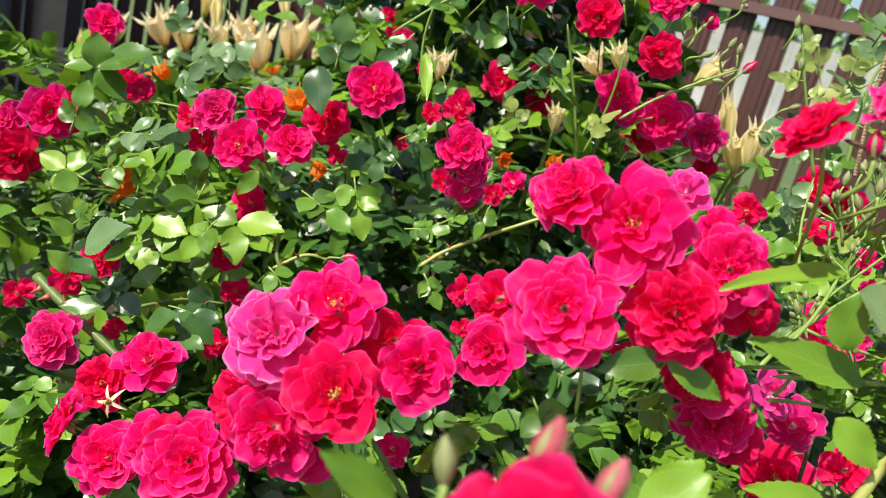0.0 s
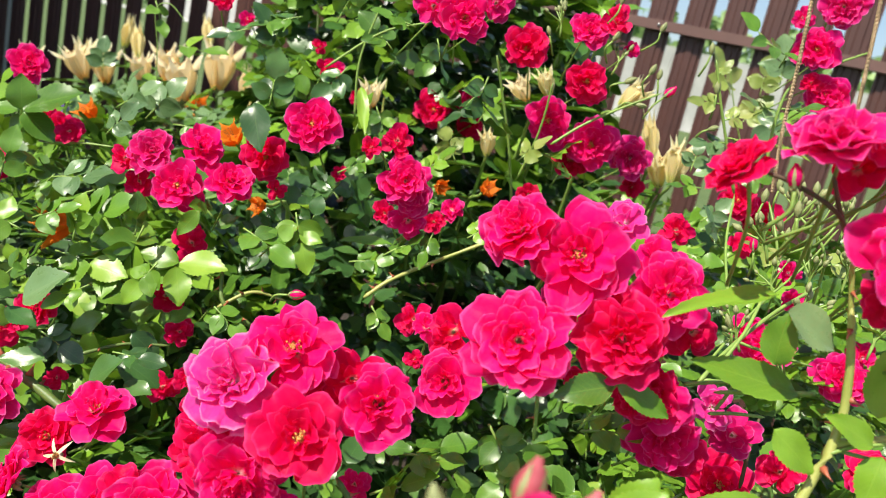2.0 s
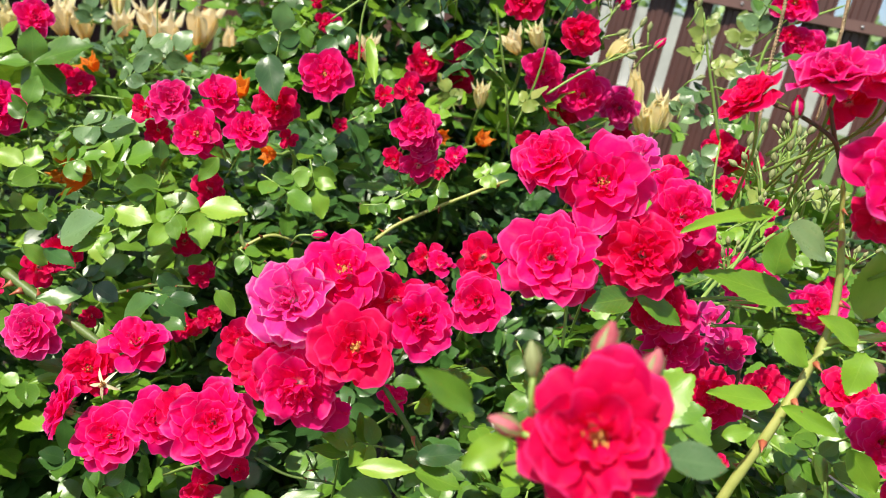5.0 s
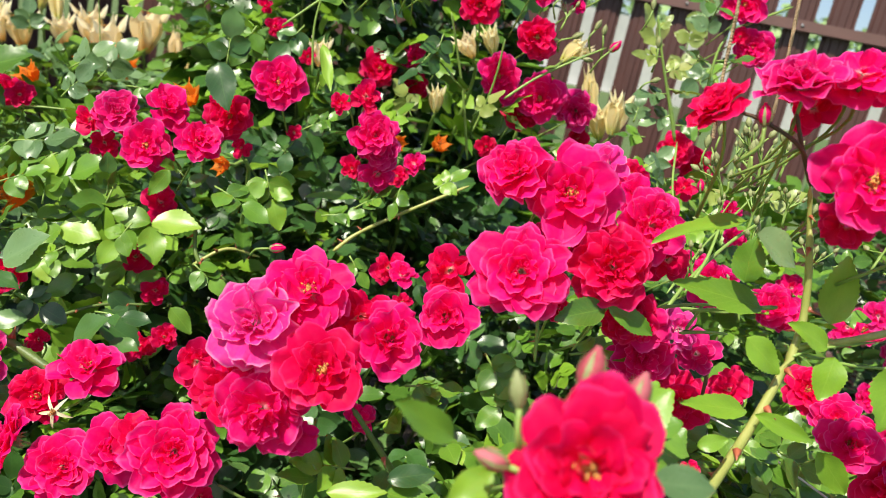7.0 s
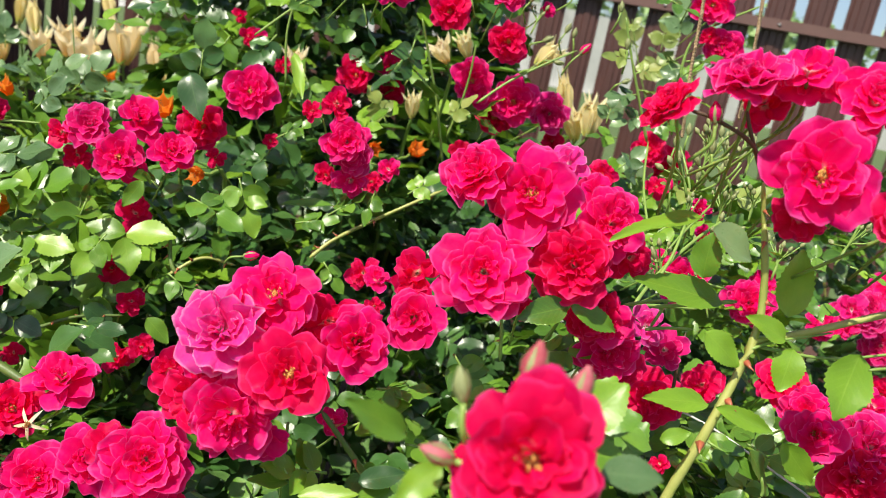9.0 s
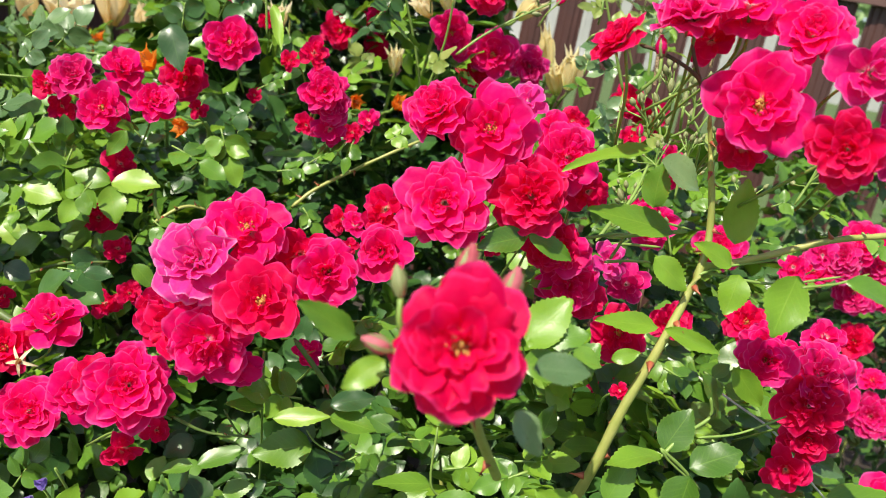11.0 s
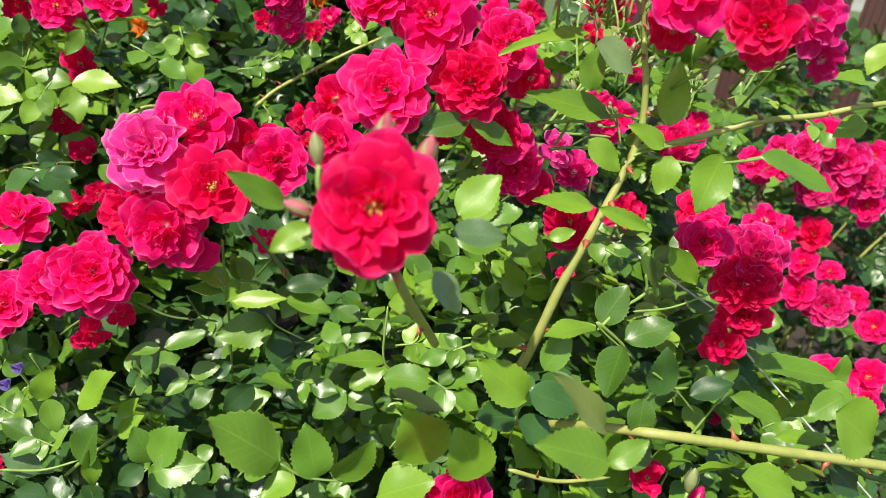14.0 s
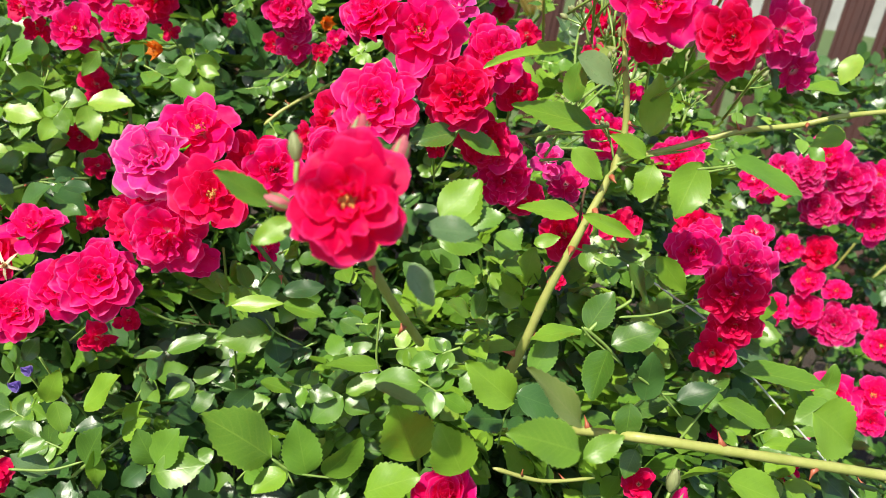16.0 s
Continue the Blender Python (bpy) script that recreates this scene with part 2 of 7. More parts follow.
def axes(normal, along):
    """Pose whose z is normal and whose x lies as near as can be to along."""
    z = Vector(normal).normalized()
    x = Vector(along) - z * z.dot(Vector(along))
    if x.length < 1e-5:
        x = z.orthogonal()
    x.normalize()
    y = z.cross(x)
    return Matrix((x, y, z)).transposed().to_4x4()


def grid_faces(rows, cols, start=0):
    return [(start + i * cols + j, start + i * cols + j + 1, start + (i + 1) * cols + j + 1, start + (i + 1) * cols + j)
            for i in range(rows - 1) for j in range(cols - 1)]


def tube_data(points, radii, sides=7):
    """Round tube through points with a radius at each."""
    verts, faces = [], []
    pts = [Vector(p) for p in points]
    ref = Vector((0.31, 0.17, 0.93))
    for i, p in enumerate(pts):
        d = (pts[min(i + 1, len(pts) - 1)] - pts[max(i - 1, 0)]).normalized()
        a = d.cross(ref)
        if a.length < 1e-4:
            a = d.orthogonal()
        a.normalize()
        b = d.cross(a)
        for k in range(sides):
            w = 2 * math.pi * k / sides
            verts.append(p + (a * math.cos(w) + b * math.sin(w)) * radii[i])
    for i in range(len(pts) - 1):
        for k in range(sides):
            faces.append((i * sides + k, i * sides + (k + 1) % sides, (i + 1) * sides + (k + 1) % sides, (i + 1) * sides + k))
    faces.append(tuple(reversed(range(sides))))
    faces.append(tuple(range((len(pts) - 1) * sides, len(pts) * sides)))
    return verts, faces


def smooth_line(points, steps=6):
    """Catmull-Rom line through a few points."""
    p = [Vector(q) for q in points]
    if len(p) == 2:
        return [p[0].lerp(p[1], i / steps) for i in range(steps + 1)]
    p = [p[0] * 2 - p[1]] + p + [p[-1] * 2 - p[-2]]
    out = []
    for i in range(1, len(p) - 2):
        for s in range(steps):
            t = s / steps
            a, b, c, d = p[i - 1], p[i], p[i + 1], p[i + 2]
            out.append(0.5 * (2 * b + (c - a) * t + (2 * a - 5 * b + 4 * c - d) * t * t + (3 * b - a - 3 * c + d) * t ** 3))
    out.append(p[-2])
    return out


def joined(pieces):
    """Adds up several (verts, faces) lists."""
    verts, faces = [], []
    for v, f in pieces:
        n = len(verts)
        verts += list(v)
        faces += [tuple(n + i for i in face) for face in f]
    return verts, faces


# ---- petals and roses ----
def petal_mesh(name, seed, mat, cup, curl, ruffle, width, point=0.0):
    """One petal along +x, one unit long, its upper side up: a broad round spoon, or a narrow pointed blade."""
    r = rng(seed)
    rows, cols = 8, 11
    ph = [r.uniform(0, 6.28) for _ in range(6)]
    notch, off, rough = r.choice((0.0, 0.0, 0.03, 0.06, 0.09)), r.uniform(-0.35, 0.35), r.uniform(0.55, 1.45)
    ruffle *= rough
    verts, uvs = [], []
    for i in range(rows):
        v = i / (rows - 1)
        for j in range(cols):
            u = j / (cols - 1) * 2 - 1
            if point == 0:
                half = 0.5 * width * (0.10 + 0.90 * math.sin(math.pi / 2 * min(1.0, v / 0.80)) ** 0.85)
                bow = 0.42 * v
                x = v * (1 - bow + bow * math.sqrt(1 - abs(0.975 * u) ** 2.5)) * (1 - notch * math.exp(-((u - off) / 0.28) ** 2) * v ** 6)
                x += 0.026 * v ** 4 * math.sin(5 * u + ph[0]) + 0.012 * v ** 5 * math.sin(11 * u + ph[4])
                y = half * u
            else:
                x = v * (0.62 + 0.38 * (1 - abs(u) * 0.9 * v ** 2)) * (1 + point * math.exp(-(u / 0.25) ** 2) * v ** 6)
                y = half = 0.5 * width * u * (0.02 + math.sin(math.pi * (0.10 + 0.85 * v ** 1.15)) ** 0.85)
                half = abs(half)
            z = cup * (0.40 * v * v + 1.05 * (u * half) ** 2)
            z -= curl * max(0.0, v - 0.64) ** 2 * 2.2 * (0.75 + 0.35 * math.cos(2 * u + ph[3]))
            z += ruffle * v ** 2 * (math.sin(u * 3.4 + ph[1]) + 0.6 * math.sin(u * 6.7 + ph[2]) * v) * 0.5
            z += ruffle * 0.25 * math.sin(v * 5 + ph[5]) * abs(u)
            verts.append((x, y, z))
            uvs.append((j / (cols - 1), v))
    return mesh_of(name, verts, grid_faces(rows, cols), mat, uvs)


PETAL_CACHE = {}


def petal_of(tone, shape, k):
    key = (tone, shape, k)
    if key not in PETAL_CACHE:
        cup, curl, ruffle, width, point = {
            "outer": (0.30, 0.34, 0.11, 0.88, 0), "middle": (0.44, 0.28, 0.19, 0.80, 0), "inner": (0.62, 0.25, 0.18, 0.80, 0),
            "wavy": (0.34, 0.34, 0.22, 0.76, 0), "wavy_in": (0.50, 0.34, 0.30, 0.64, 0), "hugging": (0.80, 0.45, 0.09, 1.15, 0),
            "lily": (0.12, 0.50, 0.05, 0.52, 0.02), "lobed": (0.38, 0.36, 0.10, 0.76, 0), "narrow": (0.5, 0.45, 0.26, 0.50, 0)}[shape]
        PETAL_CACHE[key] = petal_mesh("petal", 100 + 17 * k + len(shape), PETAL[tone], cup, curl, ruffle, width, point)
    return PETAL_CACHE[key]


FORMS = {
    # rings of (number, elevation, length, height, petal)
    "open": [(6, 2, 1.00, -0.06, "outer"), (6, 14, 0.90, -0.02, "outer"), (6, 28, 0.74, 0.01, "middle"), (5, 46, 0.54, 0.03, "middle"), (4, 64, 0.36, 0.05, "narrow")],
    "full": [(7, 0, 1.00, -0.07, "lobed"), (8, 11, 0.89, -0.03, "lobed"), (7, 23, 0.76, 0.00, "lobed"), (7, 37, 0.61, 0.03, "lobed"),
             (6, 53, 0.46, 0.05, "middle"), (5, 70, 0.33, 0.06, "narrow")],
    "ruffled": [(8, 3, 1.00, -0.06, "wavy"), (8, 14, 0.92, -0.02, "wavy"), (8, 27, 0.80, 0.01, "wavy"), (7, 43, 0.65, 0.03, "wavy_in"), (6, 62, 0.48, 0.05, "wavy_in")],
    "semi": [(6, 6, 1.00, -0.06, "outer"), (7, 21, 0.88, -0.02, "outer"), (6, 38, 0.71, 0.01, "middle"), (5, 58, 0.52, 0.04, "middle"), (4, 74, 0.36, 0.05, "inner")],
    "cup": [(5, 14, 1.00, -0.05, "hugging"), (5, 36, 0.92, 0.00, "hugging"), (5, 54, 0.80, 0.02, "hugging"), (4, 68, 0.62, 0.03, "hugging"), (4, 80, 0.44, 0.03, "inner")],
    "small": [(5, 5, 1.00, -0.04, "outer"), (5, 22, 0.84, 0.00, "wavy"), (4, 48, 0.60, 0.03, "inner")],
}
STAMEN_CACHE = {}


def stamens_mesh(k, mat):
    if (k, mat.name) in STAMEN_CACHE:
        return STAMEN_CACHE[k, mat.name]
    r = rng(40 + k)
    pieces = []
    for i in range(26):
        a, e = r.uniform(0, 6.28), r.uniform(0.05, 0.75)
        h = r.uniform(0.17, 0.25)
        d = Vector((math.cos(a) * math.sin(e), math.sin(a) * math.sin(e), math.cos(e)))
        tip = d * h
        pieces.append(tube_data([d * 0.02, tip * 0.6, tip], [0.008, 0.007, 0.006], 3))
        s = d.orthogonal().normalized() * 0.026
        pieces.append(tube_data([tip - s, tip, tip + s], [0.009, 0.018, 0.009], 4))
    pieces.append(tube_data([(0, 0, -0.02), (0, 0, 0.06), (0, 0, 0.10)], [0.11, 0.10, 0.04], 9))
    v, f = joined(pieces)
    STAMEN_CACHE[k, mat.name] = mesh_of("stamen_tuft", v, f, mat)
    return STAMEN_CACHE[k, mat.name]


def star_pieces(n, length, width, elevation, r, wob=0.3):
    """Pointed sepals round the z axis."""
    pieces = []
    for i in range(n):
        a = 2 * math.pi * i / n + r.uniform(-wob, wob)
        e = elevation + r.uniform(-0.2, 0.2)
        verts = []
        for k in range(5):
            v = k / 4
            w = width * (0.6 + 1.2 * v - 1.8 * v * v) * (1 if k < 4 else 0.05)
            rad, z = length * v * math.cos(e - v * 0.5), length * v * math.sin(e - v * 0.5)
            for side, lift in ((-1, 0.15), (0, -0.1), (1, 0.15)):
                y = side * w * 0.5
                verts.append(Vector((rad * math.cos(a) - y * math.sin(a), rad * math.sin(a) + y * math.cos(a), z + lift * w * abs(side))))
        pieces.append((verts, grid_faces(5, 3)))
    return pieces


CALYX = []
for k in range(3):
    v, f = joined([tube_data([(0, 0, -0.32), (0, 0, -0.26), (0, 0, -0.14), (0, 0, -0.05)], [0.05, 0.09, 0.12, 0.07], 8)]
                  + star_pieces(5, 0.55, 0.2, -0.35, rng(60 + k)))
    CALYX.append(mesh_of("calyx", v, f, SEPAL))

COUNT = {"rose": 0}


def rose(plant, x, y, z, size, face, tone="hot", form="open", stem=True):
    """A rose whose centre is at x, y, z, across by size, facing face."""
    COUNT["rose"] += 1
    k = COUNT["rose"]
    r = rng(1000 + k)
    n = Vector(face).normalized()
    m = Matrix.Translation((x, y, z)) @ axes(n, (r.uniform(-1, 1), r.uniform(-1, 1), r.uniform(-1, 1))) @ Matrix.Scale(size * 0.50, 4)
    if size < 0.046 and not (y < 0.42 and form in ("full", "cup")):
        form = "small"
    messy = r.uniform(0.6, 0.95) if form == "full" else r.uniform(0.7, 1.5)
    flower = part("rose_flower", CALYX[k % 3], m, plant, BLOOM_LABEL[tone])
    for ring, (count, lift, length, height, shape) in enumerate(FORMS[form]):
        turn = r.uniform(0, 6.28)
        for i in range(count):
            a = turn + 2 * math.pi * (i + r.uniform(-0.34, 0.34)) / count
            e = radians(lift + r.uniform(-11, 13) * messy)
            s = length * r.uniform(1 - 0.2 * min(1, messy), 1 + 0.12 * min(1, messy))
            local = (Matrix.Rotation(a, 4, "Z") @ Matrix.Translation((0.05, 0, height)) @ Matrix.Rotation(-e, 4, "Y")
                     @ Matrix.Rotation(r.uniform(-0.34, 0.34) * messy, 4, "X") @ Matrix.Diagonal((s, s * r.uniform(0.82, 1.15), s, 1)))
            part("petal", petal_of(tone, shape, r.randrange(7)), m @ local, flower)
    if form in ("open", "semi"):
        part("stamen_tuft", stamens_mesh(k % 3, STAMEN if form == "open" or k % 2 else STAMEN_BROWN), m @ Matrix.Translation((0, 0, 0.04)) @ Matrix.Diagonal((1.2, 1.2, 0.9, 1)), flower, "golden stamens")
    if stem:
        start = Vector((x, y, z)) - n * size * 0.17
        mid = start - n * 0.022 + Vector((r.uniform(-0.01, 0.01), 0.01, -0.012))
        end = mid + Vector((r.uniform(-0.035, 0.035), 0.05, -0.045))
        line = smooth_line([start, mid, end], 4)
        v, f = tube_data(line, [0.0011] * len(line), 6)
        part("flower_stem", mesh_of("flower_stem", v, f, TWIG), Matrix(), plant)
    return flower


BLOOM_LABEL = {"red": "open bright red rose bloom", "hot": "open hot pink red rose bloom", "magenta": "ruffled magenta rose bloom",
               "pale": "fading magenta bloom with pale petal rims", "dark": "dark crimson cupped rose bloom"}
BUD_MESH = {}


def bud_meshes(kind):
    if kind not in BUD_MESH:
        body = [(0, 0, -0.12), (0, 0, 0.0), (0, 0, 0.22), (0, 0, 0.45), (0, 0, 0.72), (0, 0, 0.95), (0, 0, 1.0)]
        fat = [0.05, 0.12, 0.21, 0.23, 0.16, 0.06, 0.01]
        if kind == "pink":
            body, fat = [(0, 0, -0.12), (0, 0, 0.0), (0, 0, 0.10), (0, 0, 0.20), (0, 0, 0.27)], [0.05, 0.11, 0.15, 0.12, 0.04]
        v, f = tube_data(body, [q * (1.0 if kind == "pink" else 1.1) for q in fat], 10)
        green = mesh_of("bud", v, f, SEPAL)
        hood_parts = []
        for i in range(5):
            hv = []
            for k in range(7):
                t = k / 6
                rad = (0.12 + 0.135 * math.sin(min(1.0, t * 1.35) * math.pi * 0.62) - 0.17 * max(0.0, t - 0.55)) * 1.04 + (0.075 if kind == "pink" else 0.03) + 0.10 * max(0.0, t - 0.85)
                w = (0.44 if kind == "pink" else 0.52) * (1 - t) ** 0.6 + 0.015
                for q in (-1, 0, 1):
                    a = i * 1.257 + q * w * 0.75
                    hv.append(Vector((rad * math.cos(a), rad * math.sin(a), t * 0.92)))
            hood_parts.append((hv, grid_faces(7, 3)))
        hood = joined(hood_parts)
        BUD_MESH[kind] = (green, mesh_of("calyx", hood[0], hood[1], SEPAL))
    return BUD_MESH[kind]


FURLED = {}


def furled_mesh(tone):
    """Furled petals of a bud: a twisted pointed drop."""
    if tone not in FURLED:
        rows, cols = 12, 15
        verts, uvs = [], []
        for i in range(rows):
            v = i / (rows - 1)
            rad = 0.08 + 0.265 * math.sin(math.pi * min(1.0, v * 0.95 + 0.12)) ** 0.8 * (1 - 0.25 * v)
            for j in range(cols):
                a = 2 * math.pi * j / (cols - 1)
                k = 1 + 0.07 * math.sin(3 * a + 5 * v) if j < cols - 1 else 1 + 0.07 * math.sin(5 * v)
                verts.append((rad * k * math.cos(a), rad * k * math.sin(a), 0.10 + 0.94 * v))
                uvs.append((j / (cols - 1), 0.3 + 0.62 * v))
        FURLED[tone] = mesh_of("petal", verts, grid_faces(rows, cols), PETAL[tone], uvs)
    return FURLED[tone]


def bud(plant, x, y, z, size, up, tone=""):
    """A rose bud at x, y, z that points along up; with a tone its petals show."""
    m = Matrix.Translation((x, y, z)) @ axes(up, (1, 0.3, 0.1)) @ Matrix.Scale(size, 4)
    green, sepals = bud_meshes("green" if not tone else "pink")
    ob = part("rose_bud", green, m, plant, "closed green rose bud" if not tone else "pink rose bud about to open")
    part("calyx", sepals, m, ob)
    if tone:
        part("petal", furled_mesh(tone), m, ob, "furled pink petals")
    n = Vector(up).normalized()
    r = rng(int(abs(x * 9173 + z * 7727)))
    p = Vector((x, y, z))
    line = smooth_line([p - n * size * 0.1, p - n * size * 1.0 + Vector((r.uniform(-0.3, 0.3) * size, 0, 0)), p - n * size * 1.5 + Vector((r.uniform(-0.9, 0.9) * size, 0.01, -size * 0.6))], 4)
    v, f = tube_data(line, [0.0012] * len(line), 6)
    part("bud_stem", mesh_of("bud_stem", v, f, TWIG), Matrix(), plant)
    return ob


def panicle(plant, x, y, z, size, up, count, seed):
    """A loose head of small green buds on forked stalks."""
    r = rng(9000 + seed)
    n = Vector(up).normalized()
    foot = Vector((x, y, z))
    pieces, heads = [], []
    for i in range(count):
        d = (n + Vector((r.gauss(0, 0.42), r.gauss(0, 0.42), r.gauss(0, 0.42)))).normalized()
        tip = foot + d * size * r.uniform(0.6, 1.15)
        line = smooth_line([foot - n * size * 0.5, foot + n * size * r.uniform(0.0, 0.3), foot.lerp(tip, 0.6) + n * size * 0.08, tip], 3)
        pieces.append(tube_data(line, [0.0011 - 0.0005 * k / len(line) for k in range(len(line))], 5))
        heads.append((tip, d))
    v, f = joined(pieces)
    ob = part("bud_stalk", mesh_of("bud_stalk", v, f, TWIG), Matrix(), plant, "forked pale green stalk")
    green, calyx = bud_meshes("green")
    for tip, d in heads:
        part("rose_bud", green, Matrix.Translation(tip) @ axes(d, (1, 0.3, 0.1)) @ Matrix.Scale(r.uniform(0.0045, 0.0085), 4) @ Matrix.Diagonal((1.25, 1.25, 1, 1)), ob)
    return ob


# ---- leaves ----
def leaf_data(seed, teeth, wide, fold, droop, wave, cols=(-1, -0.55, 0, 0.55, 1)):
    """Serrated leaflet along +x, one unit long: vertices, faces, uv."""
    r = rng(seed)
    ph = r.uniform(0, 6.28)
    rows = teeth * 2 + 1
    verts, uvs = [], []
    for i in range(rows):
        v = i / (rows - 1)
        w = wide * 0.5 * math.sin(math.pi * v ** 0.86) ** 0.74 * (1.06 - 0.16 * v - 0.16 * max(0.0, v - 0.7) / 0.3) if 0 < i < rows - 1 else 0.004
        tooth = 1.0 if i % 2 == 0 else 1.0 + 0.07 + r.uniform(0, 0.04)
        back = 0.0 if i % 2 == 0 else 0.018
        for u in cols:
            edge = tooth if abs(u) == 1 else 1
            y = u * w * edge
            x = v + (back if abs(u) == 1 else 0)
            z = abs(u) ** 1.3 * w * fold - droop * v * v * 0.5 + wave * math.sin(v * 9 + ph + u) * abs(u) * 0.5
            verts.append((x, y, z))
            uvs.append((u * 0.5 + 0.5, v))
    return verts, grid_faces(rows, len(cols)), uvs


LEAF_SHAPES = [leaf_data(s, 12, w, f, d, wv) for s, w, f, d, wv in
               ((1, 0.72, 0.22, 0.26, 0.05), (2, 0.64, 0.16, 0.38, 0.07), (3, 0.74, 0.30, 0.16, 0.05), (4, 0.62, 0.20, -0.12, 0.08), (5, 0.70, 0.12, 0.28, 0.06))]
LEAF_FINE = [leaf_data(s, 7, w, f, d, wv, (-1, 0, 1)) for s, w, f, d, wv in ((41, 0.72, 0.20, 0.20, 0.05), (42, 0.66, 0.12, 0.30, 0.06), (43, 0.76, 0.28, 0.10, 0.05), (44, 0.62, 0.16, -0.10, 0.07))]
LEAF_COARSE = [leaf_data(s, 4, w, f, d, wv, (-1, 0, 1)) for s, w, f, d, wv in ((11, 0.72, 0.22, 0.16, 0.03), (12, 0.66, 0.12, 0.26, 0.05), (13, 0.76, 0.28, 0.08, 0.03))]
LEAF_TINY = [leaf_data(s, 2, w, f, d, wv, (-1, 0, 1)) for s, w, f, d, wv in ((31, 0.72, 0.22, 0.16, 0.03), (32, 0.66, 0.12, 0.26, 0.05))]
LEAF_LONG = [leaf_data(s, 9, w, f, d, wv) for s, w, f, d, wv in ((21, 0.36, 0.30, 0.25, 0.04), (22, 0.42, 0.25, 0.10, 0.05))]
LEAF_CACHE = {}


def leaf_mesh(tone, k, long=False):
    key = (tone, k, long)
    if key not in LEAF_CACHE:
        v, f, uv = (LEAF_LONG if long else LEAF_SHAPES)[k]
        LEAF_CACHE[key] = mesh_of("leaflet", v, f, LEAF[tone], uv)
    return LEAF_CACHE[key]


def leaf_pose(base, along, normal, length, widen=1.0):
    return Matrix.Translation(base) @ axes(normal, along) @ Matrix.Diagonal((length, length * widen, length, 1))


COUNT["leaf"] = 0


def leaf(plant, bx, by, bz, tx, ty, tz, up, tone="mid", widen=1.0, long=False):
    """A single leaflet from its base to its tip, its upper side towards up."""
    COUNT["leaf"] += 1
    b, t = Vector((bx, by, bz)), Vector((tx, ty, tz))
    along = t - b
    if plant is not front:
        r = rng(800 + COUNT["leaf"])
        up = Vector(up) + Vector((r.gauss(0.05, 0.3), r.gauss(0.1, 0.25), 0))
    # stands its upper side off the line from base to tip
    m = leaf_pose(b, along, along.cross(Vector(up).cross(along)), along.length, widen)
    k = COUNT["leaf"] % (2 if long else 5)
    return part("leaflet", leaf_mesh(tone, k, long), m, plant)


def spray_plan(r, start, along, normal, length, count):
    """Rachis points and leaflet poses of a pinnate leaf."""
    along, normal = Vector(along).normalized(), Vector(normal).normalized()
    side = normal.cross(along).normalized()
    normal = along.cross(side)
    start = Vector(start)
    span = length * (1.15 if count > 5 else 0.85)
    bend = lambda s: start + along * span * s - normal * span * 0.16 * s * s
    line = [bend(i / 4) for i in range(5)]
    poses = []
    pairs = (count - 1) // 2
    for p in range(pairs):
        s = 0.42 + 0.48 * p / max(1, pairs - 0.4)
        for sgn in (-1, 1):
            a = along * r.uniform(0.25, 0.6) + side * sgn + normal * r.uniform(-0.15, 0.35)
            n = normal + side * sgn * r.uniform(-0.15, 0.4) + along * r.uniform(-0.35, 0.35)
            poses.append((bend(s + r.uniform(-0.03, 0.03)), a, n, length * r.uniform(0.62, 0.86)))
    poses.append((line[-1], along + normal * r.uniform(-0.45, 0.1), normal + side * r.uniform(-0.4, 0.4), length * r.uniform(0.88, 1.05)))
    return line, poses


def spray(plant, x, y, z, along, normal, length=0.042, tone="mid", count=5, seed=0):
    """A rose leaf: a rachis with its leaflets."""
    COUNT["leaf"] += 1
    r = rng(5000 + COUNT["leaf"] * 3 + seed)
    normal = Vector(normal) + Vector((r.gauss(0.05, 0.38), r.gauss(0.10, 0.30), r.gauss(0, 0.2)))
    line, poses = spray_plan(r, (x, y, z), along, normal, length, count)
    v, f = tube_data(line, [0.0011, 0.001, 0.0009, 0.0008, 0.0006], 5)
    ob = part("rose_leaf", mesh_of("rachis", v, f, TWIG), Matrix(), plant)
    for base, a, n, size in poses:
        part("leaflet", leaf_mesh(tone, r.randrange(5)), leaf_pose(base, a, n, size, r.uniform(0.9, 1.12)), ob)
    return ob


def leaf_mass(name, plant, entries, tone, shapes=None):
    """Many leaflets in one mesh; entries are (base, along, normal, length)."""
    shapes = shapes or LEAF_COARSE
    tmpl = [(np.array(v), np.array(f), np.array(uv)) for v, f, uv in shapes]
    vs, fs, us, n = [], [], [], 0
    for i, (base, a, nn, size) in enumerate(entries):
        v, f, uv = tmpl[i % len(tmpl)]
        m = np.array(leaf_pose(base, a, nn, size))
        vs.append(v @ m[:3, :3].T + m[:3, 3])
        fs.append(f + n)
        us.append(uv)
        n += len(v)
    v, f, uv = np.concatenate(vs), np.concatenate(fs), np.concatenate(us)
    me = bpy.data.meshes.new(name)
    me.from_pydata(v.tolist(), [], f.tolist())
    layer = me.uv_layers.new(name="UVMap")
    layer.data.foreach_set("uv", uv[f.ravel()].astype(np.float32).ravel())
    me.polygons.foreach_set("use_smooth", [True] * len(me.polygons))
    me.materials.append(LEAF_MASS[tone])
    me.update()
    ob = part(name, me, Matrix(), plant, "mass of small glossy rose leaves", "stuff")
    return ob


